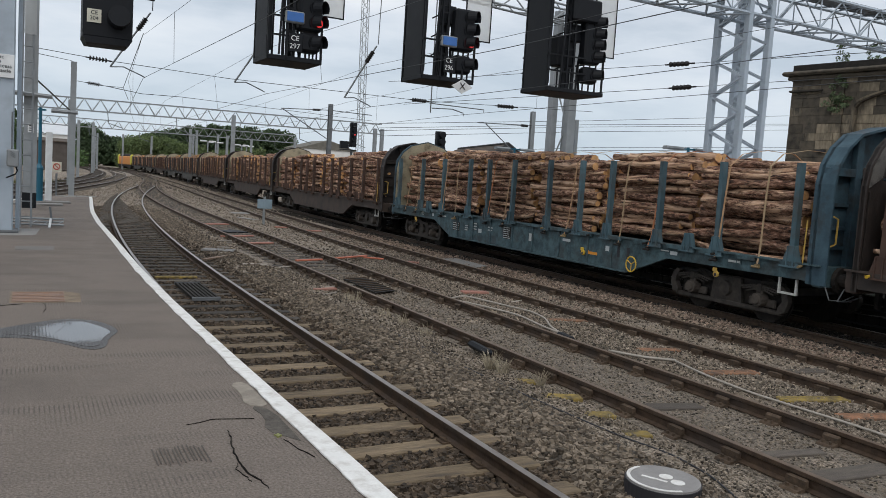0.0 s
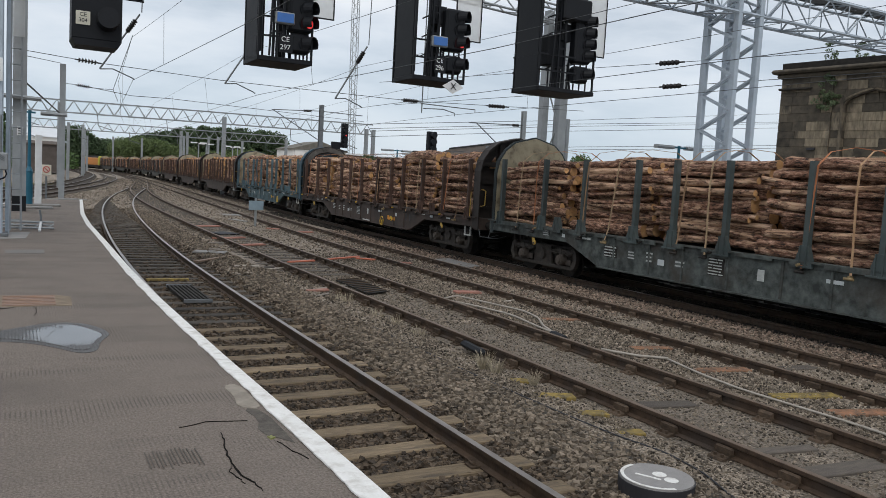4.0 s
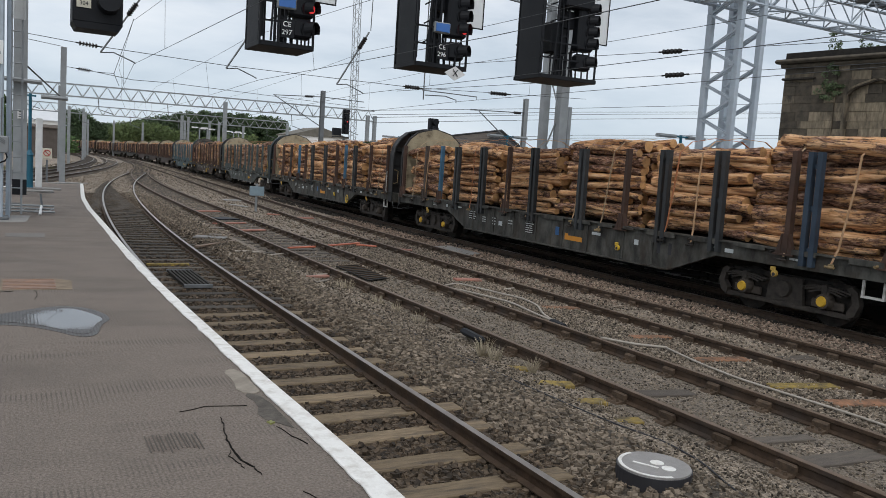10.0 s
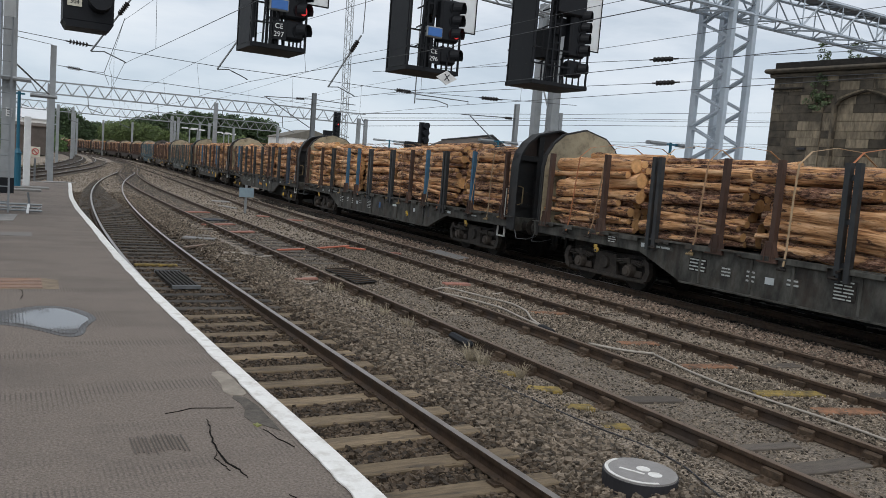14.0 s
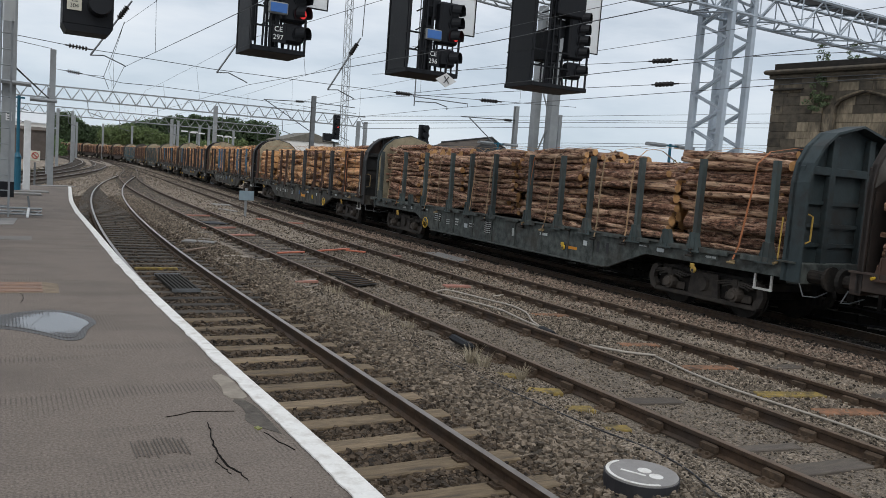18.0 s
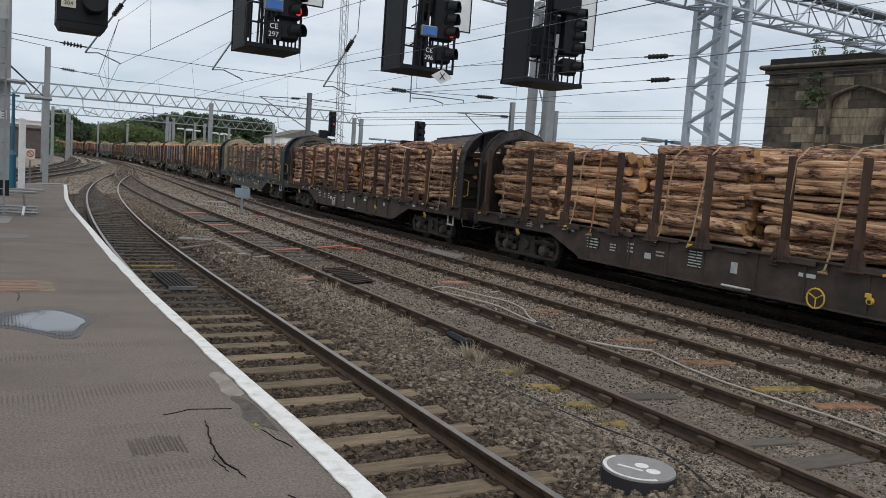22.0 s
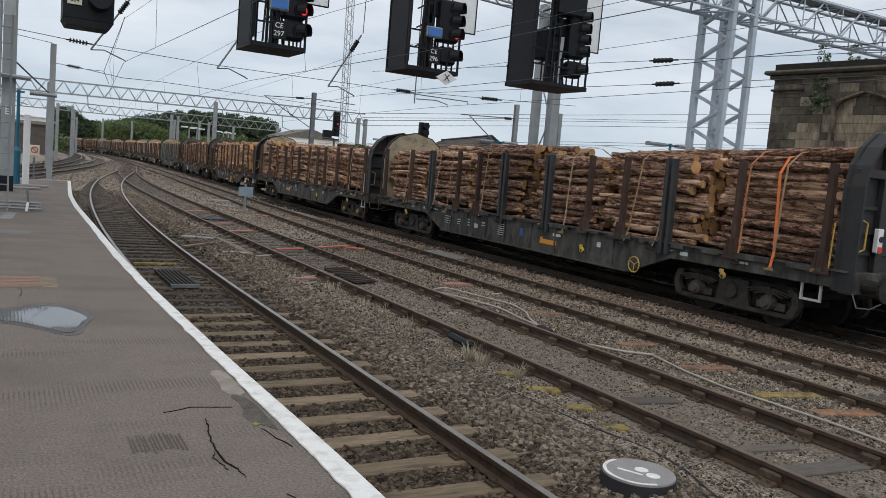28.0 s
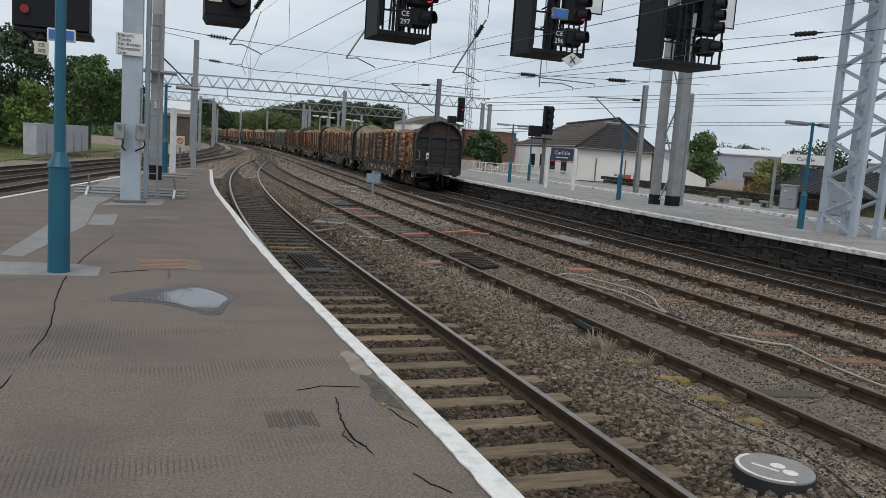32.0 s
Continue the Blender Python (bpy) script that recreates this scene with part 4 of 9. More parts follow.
def build_platform_two():
    ys = list(np.arange(-30, 62, 1.0))
    secs = []
    for y in ys:
        l = edge2(y); r = 28.2 + (centre("d", y) - 13.4) * 0.5
        secs.append([(l - 0.05, y, PLAT2), (r, y, PLAT2), (r, y, -0.3), (l + 0.14, y, -0.3), (l + 0.14, y, PLAT2 - 0.1), (l - 0.05, y, PLAT2 - 0.1)])
    p = thing("far_platform", "pale worn island platform with a white edge over a black stone wall", "platform", kind="structure",
              geo=Geo().sweep(secs), material=ASPHALT2)
    y = 3.0
    slab_no = random.Random(44)
    while y < 44:
        ln = slab_no.uniform(1.2, 1.6)
        a, b2 = y, y + ln - 0.018
        hgt = slab_no.uniform(-0.004, 0.008)
        secs = [[(edge2(q) - 0.06, q, PLAT2 + 0.006 + hgt), (edge2(q) + 0.36, q, PLAT2 + 0.006 + hgt), (edge2(q) + 0.36, q, PLAT2 - 0.05), (edge2(q) - 0.05, q, PLAT2 - 0.10), (edge2(q) - 0.06, q, PLAT2 - 0.09)] for q in (a, (a + b2) / 2, b2)]
        part("coping_slab", Geo().sweep(secs), WHITE_EDGE2, p, "patchy white painted coping")
        y += ln
    for side in (0, 1):
        secs = []
        for y in ys:
            if side == 0 and y < 44:
                continue
            l = edge2(y) - 0.06 if side == 0 else 22.1 + (centre("d", y) - 13.4) * 0.9 - 0.36
            w = 0.42
            up = 0.006 if side == 0 else 0.10
            secs.append([(l, y, PLAT2 + up), (l + w, y, PLAT2 + up), (l + w, y, PLAT2 - 0.02), (l + 0.01, y, PLAT2 - 0.09), (l, y, PLAT2 - 0.09)])
        part("white_edge", Geo().sweep(secs), WHITE_EDGE2, p, "patchy white painted coping")
    sizes = ((0.44, 0.205), (0.32, 0.19), (0.54, 0.20), (0.26, 0.195), (0.39, 0.175))
    shapes = [[(-w / 2, -h / 2 + 0.02), (w / 2 - 0.03, -h / 2), (w / 2, h / 2 - 0.04), (w / 2 - 0.04, h / 2), (-w / 2 + 0.02, h / 2 - 0.012)] for w, h in sizes]
    blocks = [Geo().prism(q, -0.05, 0.05, lambda u, z, s: (s, u, z)).mesh("stone", DARK_STONE) for q in shapes]
    rg = random.Random(8)
    rest = Geo()
    for row in range(4):
        y = 4.0 + 0.23 * row
        while y < 46:
            k = rg.randrange(5)
            w = sizes[k][0]
            yc = y + w / 2
            m = pose(edge2(yc) + 0.115 + rg.uniform(-0.03, 0.012), yc, PLAT2 - 0.215 - row * 0.212 + rg.uniform(-0.012, 0.012), rg.uniform(-2, 2), 0, math.degrees(-heading("d", yc)) + rg.choice((0, 180)) + rg.uniform(-1.5, 1.5))
            if 10.5 < y < 37:
                part("stone", blocks[k], DARK_STONE, p, at=m)
            else:
                rest.prism(shapes[k], -0.05, 0.05, lambda u, z, s: m @ Vector((s, u, z)))
            y += w + 0.015
    tagged(part("masonry", rest, DARK_STONE, p, "sooty stone blocks of the platform wall"), kind="stuff")
    for z, r, wob in ((-0.38, 0.018, 0.16), (-0.60, 0.02, 0.13)):
        cb = Geo().tube([(edge2(y) + 0.035, y, PLAT2 + z + wob * noise.noise((y * 0.35, z * 9, 0)) - 0.09 * abs(math.sin(y * 0.5 + z * 5))) for y in np.arange(8, 44, 0.4)], r, 6)
        thing("cable", "black cable sagging along the platform wall", "cable", group="cables on the platform wall", geo=cb, material=INK, smooth=True)
    return p


WHITE_EDGE2 = surface("patchy_white_paint", (0.66, 0.65, 0.62), (0.82, 0.81, 0.78), 6.0, 0.7, bump=0.3, fine=40,
                      stain=(0.07, 0.063, 0.055), stain_amt=0.8, stain_scale=3.6)
build_platform_two()


# ---------------------------------------------------------------- gantry members
def lattice(parent, p0, p1, w, h, bays, r, mat, brace_name="brace", joined=False):
    """A four-chord box truss from p0 to p1."""
    p0, p1 = Vector(p0), Vector(p1)
    d = (p1 - p0).normalized()
    up = Vector((0, 0, 1)) if abs(d.z) < 0.9 else Vector((0, 1, 0))
    a = d.cross(up).normalized(); b = a.cross(d).normalized()
    cor = [a * (sx * w / 2) + b * (sy * h / 2) for sx, sy in ((-1, -1), (1, -1), (1, 1), (-1, 1))]
    L = (p1 - p0).length
    whole = Geo()

    def bar(q0, q1, rr):
        ax = (q1 - q0).normalized()
        x = ax.orthogonal().normalized()
        rot = Matrix((x, ax.cross(x), ax)).transposed()
        return ((q0 + q1) / 2, (rr * 2, rr * 1.4, (q1 - q0).length), rot)

    for c in cor:
        if joined:
            whole.box(*bar(p0 + c, p1 + c, r))
        else:
            part("chord", Geo().box(*bar(p0 + c, p1 + c, r)), mat, parent)
    for k in range(bays):
        s0, s1 = p0 + d * (L * k / bays), p0 + d * (L * (k + 1) / bays)
        for i in range(4):
            j = (i + 1) % 4
            q0, q1 = (s0 + cor[i], s1 + cor[j]) if k % 2 == 0 else (s0 + cor[j], s1 + cor[i])
            if joined:
                whole.box(*bar(q0, q1, r * 0.55))
            else:
                part(brace_name, Geo().box(*bar(q0, q1, r * 0.55)), mat, parent)
            if k % 2 == 0 and not joined:
                part("strut", Geo().box(*bar(s0 + cor[i], s0 + cor[j], r * 0.5)), mat, parent)
    if joined:
        part("truss", whole, mat, parent)


# signal gantry across the tracks
GY = 17.3
gantry = thing("signal_gantry", "pale blue steel lattice gantry carrying railway signals over the tracks", "gantry")
part("column", Geo().box((-0.37, 16.03, 4.9), (0.36, 0.34, 7.9), ch=0.02), PALE_STEEL, gantry, "pale blue steel box column")
part("column", Geo().box((-0.12, 16.35, 4.9), (0.07, 0.10, 7.9), ch=0.01), PALE_STEEL, gantry)
for x0, y0 in ((18.55, 16.85), (19.45, 16.85), (18.55, 18.0), (19.45, 18.0)):
    part("leg", Geo().box((x0, y0, 4.8), (0.17, 0.20, 8.3), ch=0.015), PALE_STEEL, gantry)
rung = 0.52
for x0 in (18.55, 19.45):
    for off in (-0.07, 0.07):
        z, k = PLAT2 + 0.06, 0
        while z < 8.4:
            ya, yb = (16.85, 18.0) if k % 2 == 0 else (18.0, 16.85)
            ax = Vector((0, yb - ya, rung)); ln = ax.length; ax.normalize()
            xx = Vector((1, 0, 0))
            part("brace", Geo().box((x0 + off, 17.425, z + rung / 2), (0.045, 0.06, ln), rot=Matrix((xx, ax.cross(xx), ax)).transposed()), PALE_STEEL, gantry)
            z += rung; k += 1
lattice(gantry, (-3.0, GY, 8.25), (31, GY, 8.25), 1.0, 0.95, 36, 0.05, PALE_STEEL)
part("walkway", Geo().box((15, GY - 0.1, 8.78), (32, 0.7, 0.06)), GALV_DARK, gantry, "dark grating walkway")
part("junction_box", Geo().box((19.33, 16.7, 2.95), (0.2, 0.12, 0.36), ch=0.02), PALE_STEEL, gantry)


def signal_head(x, label, plate_text, heads, lit, wide=1.25, depth=1.1, z0=4.60):
    """A caged colour-light signal hung under the gantry, its panelled side towards the near platform."""
    y = 16.2
    s = thing("railway_signal", label, "signal", group="signals under the gantry")
    part("floor_tray", Geo().box((x, y + 0.35, z0 + 0.05), (wide, depth, 0.10), ch=0.01), BLACK, s)
    part("back_panel", Geo().box((x - wide * 0.44, y + 0.02, z0 + 2.05), (wide * 0.10, 0.06, 3.7)), BLACK, s)
    part("side_panel", Geo().box((x - wide * 0.5 + 0.03, y + 0.35, z0 + 2.0), (0.05, depth * 0.8, 3.8)), BLACK, s)
    for px in (x - wide / 2 + 0.02, x - wide * 0.16, x + wide / 2 - 0.02):
        for py in (y - 0.18, y + 0.88):
            part("cage_post", Geo().box((px, py, z0 + (2.0 if px < x else 0.45)), (0.04, 0.04, 4.0 if px < x else 0.9)), BLACK, s)
    for zz in (z0 + 0.5, z0 + 0.88):
        part("cage_rail", Geo().box((x, y - 0.18, zz), (wide, 0.035, 0.035)), BLACK, s)
        part("cage_rail", Geo().box((x + wide / 2 - 0.02, y + 0.35, zz), (0.035, depth, 0.035)), BLACK, s)
        part("cage_rail", Geo().box((x - wide / 2 + 0.02, y + 0.35, zz), (0.035, depth, 0.035)), BLACK, s)
    for k in range(3):
        part("cage_bar", Geo().box((x + wide * (0.12 + 0.13 * k), y + 0.88, z0 + 0.45), (0.03, 0.03, 0.9)), BLACK, s)
        part("cage_bar", Geo().box((x + wide / 2 - 0.02, y + 0.1 + k * 0.25, z0 + 0.45), (0.03, 0.03, 0.9)), BLACK, s)
    for u in (-0.20, -0.02):
        part("ladder_stile", Geo().box((x + wide * u, y - 0.1, z0 + 2.0), (0.05, 0.05, 3.9)), BLACK, s)
    part("hand_rail", Geo().tube([(x - wide * 0.30, y - 0.24, z0 + 0.1), (x - wide * 0.27, y - 0.26, z0 + 1.4), (x - wide * 0.24, y - 0.2, z0 + 3.6)], 0.022, 6), BLACK, s)
    for k in range(7):
        part("ladder_rung", Geo().box((x - wide * 0.11, y - 0.1, z0 + 0.62 + k * 0.45), (wide * 0.20, 0.04, 0.04)), BLACK, s)
        part("brace", Geo().tube([(x - wide * 0.18, y + 0.3, z0 + 0.6 + k * 0.42), (x + wide * 0.16, y + 0.45, z0 + 0.85 + k * 0.42)], 0.018, 5), BLACK, s)
    part("support_post", Geo().box((x + wide * 0.03, y + 0.3, z0 + 2.0), (0.12, 0.12, 4.0)), BLACK, s)
    part("support_post", Geo().box((x + wide * 0.12, y + 0.42, z0 + 2.0), (0.07, 0.07, 4.0)), BLACK, s)
    part("equipment_box", Geo().box((x + wide * 0.04, y + 0.12, z0 + 1.5), (0.34, 0.24, 0.42), ch=0.02), BLACK, s)
    hx = x + wide * 0.29
    lo, hi = heads[1], heads[-1]
    part("signal_case", Geo().box((hx - 0.02, y - 0.06, z0 + (lo + hi) / 2), (0.50, 0.30, hi - lo + 0.36), ch=0.05), BLACK, s)
    part("signal_case", Geo().box((hx - 0.02, y - 0.06, z0 + heads[0]), (0.44, 0.30, 0.40), ch=0.06), BLACK, s)
    part("conduit", Geo().tube([(hx - 0.15, y + 0.1, z0 + 0.1), (hx - 0.2, y + 0.15, z0 + 0.7), (hx - 0.1, y + 0.15, z0 + 1.5)], 0.03, 6), BLACK, s)
    for k, dz in enumerate(heads):
        zz = z0 + dz
        secs = []
        for q, rr in ((0.06, 0.160), (0.27, 0.145)):
            cxh, cyh = hx + 0.06 + q * 0.62, y - 0.14 - q * 0.78
            secs.append([(cxh + rr * math.cos(a) * 0.78, cyh + rr * math.cos(a) * 0.62, zz + rr * math.sin(a)) for a in np.linspace(-0.6, math.pi + 0.6, 13)])
        part("hood", Geo().sweep(secs, closed=False, caps=False), BLACK, s)
        part("lens_ring", Geo().cyl((hx + 0.06, y - 0.12, zz), (hx + 0.085, y - 0.165, zz), 0.160, n=16), BLACK, s)
        lq = 0.07 if k == lit else 0.0
        part("lens", Geo().cyl((hx + 0.09 + lq * 0.62, y - 0.17 - lq * 0.78, zz), (hx + 0.10 + lq * 0.62, y - 0.19 - lq * 0.78, zz), 0.095, n=14), RED_LAMP if k == lit else GLASS_DARK, s, "lit red lens" if k == lit else "")
    if plate_text:
        pl = part("number_plate", Geo().box((x + 0.0, y - 0.22, z0 + 0.38), (0.28, 0.02, 0.36)), BLACK, s, "black plate with white letters")
        for i, line in enumerate(plate_text):
            lettering(line, 0.145, WHITE, pl, Matrix.Translation((x - 0.02, y - 0.235, z0 + 0.46 - i * 0.16)) @ FACE_CAM)
        fr = part("route_indicator", Geo().box((x - 0.04, y - 0.2, z0 + 0.88), (0.40, 0.10, 0.24), ch=0.02), GALV, s)
        part("indicator_face", Geo().box((x - 0.04, y - 0.262, z0 + 0.88), (0.34, 0.02, 0.18)), BLUE_LED, fr, "blue indicator face")
    sc = x + wide * 0.5 + 0.22
    part("mesh_screen", Geo().box((sc, y + 0.15, z0 + 2.3), (0.66, 0.015, 2.5)), SCREEN, s, "pale wire mesh screen")
    for dx in (-0.33, 0.33):
        part("screen_frame", Geo().box((sc + dx, y + 0.15, z0 + 2.3), (0.025, 0.03, 2.5)), BLACK, s)
    part("screen_frame", Geo().box((sc, y + 0.15, z0 + 1.06), (0.66, 0.03, 0.025)), BLACK, s)
    return s


signal_head(4.81, "black caged railway signal showing red, with number plate", ("CE", "297"), (0.42, 0.83, 1.12, 1.42), 1, 1.15)
sig296 = signal_head(8.36, "black caged railway signal showing a dim red light", ("CE", "296"), (0.42, 0.90, 1.19, 1.47), 1, 1.32)
big = signal_head(11.88, "large black caged railway signal with unlit lenses", None, (0.50, 0.95, 1.23, 1.50, 1.78), -1, 1.68, 1.2, z0=4.70)
part("indicator_box", Geo().box((12.05, 16.1, 6.72), (0.85, 0.4, 0.55), ch=0.04), BLACK, big)
part("equipment_box", Geo().box((11.75, 16.45, 5.75), (0.55, 0.35, 0.75), ch=0.03), BLACK, big)

# ---------------------------------------------------------------- left signals, masts and lamps
def hanging_signal_left():
    s = thing("railway_signal", "black railway signal seen from below with a cream number plate", "signal", group="signals under the gantry")
    x, y, z = 1.30, 16.2, 4.55
    part("signal_case", Geo().box((x, y + 0.25, z + 0.55), (0.85, 0.7, 1.0), ch=0.02), BLACK, s)
    part("base_tray", Geo().prism([(-0.43, 0.0), (0.43, 0.0), (0.36, -0.12), (-0.36, -0.12)], y - 0.1, y + 0.6, lambda u, w, t: (x + u, t, z + 0.06 + w)), BLACK, s)
    part("hanger", Geo().box((x, y + 0.6, z + 2.2), (0.16, 0.16, 3.0)), BLACK, s)
    pl = part("number_plate", Geo().box((x - 0.24, y - 0.11, z + 0.42), (0.24, 0.02, 0.24)), CREAM, s, "cream plate with dark letters")
    lettering("CE", 0.10, INK, pl, Matrix.Translation((x - 0.24, y - 0.125, z + 0.475)) @ FACE_CAM)
    lettering("304", 0.10, INK, pl, Matrix.Translation((x - 0.24, y - 0.125, z + 0.375)) @ FACE_CAM)
    part("hood", Geo().cyl((x + 0.17, y - 0.1, z + 0.42), (x + 0.17, y - 0.38, z + 0.44), 0.20, 0.19, n=16), BLACK, s)
    for sx in (-1, 1):
        part("side_frame", Geo().box((x + sx * 0.62, y + 0.1, z + 1.15), (0.36, 0.05, 0.5)), SCREEN, s)
        part("frame_bar", Geo().box((x + sx * 0.62, y + 0.1, z + 0.9), (0.40, 0.05, 0.04)), BLACK, s)
    return s


hanging_signal_left()


def left_signal():
    s = thing("railway_signal", "black signal with a blue indicator over the rear track", "signal", group="signals under the gantry")
    x, y, z = -1.75, 16.2, 3.98
    part("signal_case", Geo().box((x, y + 0.3, z + 0.75), (1.25, 0.7, 1.4), ch=0.02), BLACK, s)
    part("floor_tray", Geo().box((x + 0.05, y + 0.2, z - 0.02), (1.25, 0.9, 0.07), ch=0.01), BLACK, s)
    part("hanger", Geo().box((x, y + 0.6, z + 2.9), (0.16, 0.16, 3.0)), BLACK, s)
    fr = part("indicator_frame", Geo().box((x + 0.2, y - 0.33, z - 0.07), (0.46, 0.08, 0.22), ch=0.015), WHITE, s, "pale indicator frame")
    part("indicator_face", Geo().box((x + 0.2, y - 0.375, z - 0.07), (0.40, 0.02, 0.16)), BLUE_LED, fr, "blue indicator face")
    part("lens", Geo().cyl((x - 0.42, y - 0.07, z + 0.35), (x - 0.42, y - 0.1, z + 0.35), 0.075, n=12), DIM_RED, s, "dim red lens")
    part("cable", Geo().tube([(x - 0.5, y, z), (x - 0.35, y - 0.1, z - 0.14), (x - 0.15, y - 0.15, z - 0.18), (x + 0.1, y - 0.1, z - 0.02)], 0.03, 6), BLACK, s)
    part("hood", Geo().cyl((x - 0.15, y - 0.1, z - 0.05), (x - 0.12, y - 0.25, z - 0.22), 0.09, n=10), BLACK, s)
    pl = part("number_plate", Geo().box((x - 0.12, y - 0.3, z - 0.32), (0.23, 0.02, 0.22)), CREAM, s)
    lettering("CE", 0.09, INK, pl, Matrix.Translation((x - 0.12, y - 0.315, z - 0.27)) @ FACE_CAM)
    lettering("305", 0.09, INK, pl, Matrix.Translation((x - 0.12, y - 0.315, z - 0.37)) @ FACE_CAM)


left_signal()
# diamond board under the middle signal
xb = thing("marker_board", "white diamond board with a black cross below the signal", "sign")
part("board", Geo().prism([(-0.27, 0), (0, -0.16), (0.27, 0), (0, 0.16)], 0, 0.02, lambda u, w, s: (8.70 + u, 15.96 - s, 4.52 + w)), WHITE, xb)
lettering("X", 0.22, INK, xb, Matrix.Translation((8.70, 15.925, 4.52)) @ FACE_CAM)
part("bracket", Geo().box((8.70, 16.0, 4.72), (0.04, 0.04, 0.3)), BLACK, xb)

# fixings on the pale column
notice = thing("notice_board", "white notice board lettered in black on the pale column", "sign")
part("board", Geo().box((-0.43, 15.82, 3.87), (0.46, 0.02, 0.40), ch=0.004), WHITE, notice)
for i, line in enumerate(("Electric", "Trains", "No Access", "Newcastle", "Line")):
    me = text_mesh(line, 0.088)
    me.materials.clear(); me.materials.append(INK)
    wmin = min(v.co.x for v in me.vertices)
    part("lettering", me, INK, notice, at=Matrix.Translation((-0.62 - wmin, 15.805, 4.02 - i * 0.077)) @ FACE_CAM)
for x0 in (-0.57, -0.20):
    spk = thing("loudspeaker", "small grey louvred loudspeaker box clamped to the column", "loudspeaker", group="loudspeakers on the column")
    part("case", Geo().box((x0, 15.72, 2.30), (0.19, 0.16, 0.30), ch=0.02), GALV, spk)
    for k in range(3):
        part("louvre", Geo().box((x0, 15.635, 2.39 - k * 0.03), (0.09, 0.012, 0.014), rot=Matrix.Rotation(0.6, 3, 'Y')), GALV_DARK, spk)
    part("cable", Geo().tube([(x0 + 0.05, 15.74, 2.15), (x0 + 0.07, 15.74, 2.08), (x0 + 0.04, 15.78, 2.02), (x0 + 0.1 * (1 if x0 < -0.4 else -1), 15.83, 1.95)], 0.014, 6), BLACK, spk)
part("conduit", Geo().tube([(-0.22, 15.845, 2.3), (-0.22, 15.845, 3.1), (-0.18, 15.845, 3.1)], 0.012, 5), GALV_DARK, gantry)
part("base_flange", Geo().box((-0.38, 16.03, PLAT + 0.03), (0.56, 0.48, 0.05), ch=0.01), GALV_DARK, gantry)
# ladder behind the column
ladder = thing("access_ladder", "grey steel caged ladder up the signal column", "ladder")
for x0 in (-0.08, 0.10):
    part("stile", Geo().box((x0, 17.0, 5.0), (0.035, 0.05, 8.0)), GALV, ladder)
for k in range(26):
    part("rung", Geo().cyl((-0.08, 17.0, 1.2 + k * 0.29), (0.10, 17.0, 1.2 + k * 0.29), 0.011, n=6), GALV, ladder)
part("mesh_panel", Geo().box((0.04, 16.9, 5.1), (0.2, 0.02, 1.0)), SCREEN, ladder)

# toppled barrier rail across the platform
barrier = thing("barrier_rail", "low galvanised steel barrier rail lying across the platform", "barrier")
for dy, dz in ((-0.22, 0.06), (0.0, 0.16), (0.22, 0.08)):
    part("rail", Geo().tube([(-1.45, 17.5 + dy, PLAT + dz), (-0.7, 17.45 + dy, PLAT + dz), (0.1, 17.4 + dy, PLAT + dz), (0.68, 17.36 + dy, PLAT + dz)], 0.022, 6), GALV, barrier)
for x0 in (-1.22, 0.42):
    part("leg", Geo().tube([(x0, 17.05, PLAT + 0.01), (x0 + 0.03, 17.3, PLAT + 0.16)], 0.025, 6), WHITE, barrier)
    part("post", Geo().tube([(x0 + 0.05, 17.5, PLAT + 0.1), (x0 + 0.02, 17.6, PLAT + 0.38)], 0.022, 6), GALV_DARK, barrier)
for k in range(9):
    x0 = -1.35 + k * 0.24
    part("brace", Geo().tube([(x0, 17.27, PLAT + 0.06), (x0 + 0.12, 17.7, PLAT + 0.1)], 0.010, 5), GALV, barrier)


def steel_mast(x, y, z0, z1, w, label, black_base=False, mat=GALV):
    m = thing("overhead_line_mast", label, "mast", group="overhead line masts")
    prof = [(-w / 2, -w / 2), (w / 2, -w / 2), (w / 2, -w / 2 + 0.03), (0.025, -w / 2 + 0.03), (0.025, w / 2 - 0.03), (w / 2, w / 2 - 0.03), (w / 2, w / 2),
            (-w / 2, w / 2), (-w / 2, w / 2 - 0.03), (-0.025, w / 2 - 0.03), (-0.025, -w / 2 + 0.03), (-w / 2, -w / 2 + 0.03)]
    part("post", Geo().prism(prof, z0, z1, lambda u, v, s: (x + u, y + v, s)), mat, m)
    if black_base:
        part("painted_foot", Geo().box((x, y, z0 + 0.2), (w + 0.012, w + 0.012, 0.4)), BLACK, m, "black painted foot")
    return m


mast_a = steel_mast(0.09, 23.45, PLAT, 9.4, 0.32, "tall grey steel mast with a black foot on the platform", True)
plate_a = part("mast_plate", Geo().box((0.10, 23.27, 3.05), (0.14, 0.015, 0.22)), WHITE, mast_a, "small worn white plate")
for j in range(3):
    part("marking_bar", Geo().box((0.10, 23.258, 3.11 - 0.06 * j), (0.09, 0.006, 0.022)), INK, plate_a)
steel_mast(1.49, 32.16, PLAT - 0.9, 5.80, 0.19, "slim grey steel mast at the platform end")
m2 = steel_mast(17.6, 50.0, PLAT2, 6.85, 0.26, "dark steel mast with a cantilever arm on the far platform", mat=GALV_DARK)
part("cantilever", Geo().tube([(20.5, 50, 6.4), (17.5, 50, 6.45), (14.3, 50, 6.27)], 0.03, 6), GALV_DARK, m2)
part("stay_tube", Geo().tube([(14.4, 50, 6.25), (17.4, 50, 4.6)], 0.03, 6), GALV_DARK, m2)
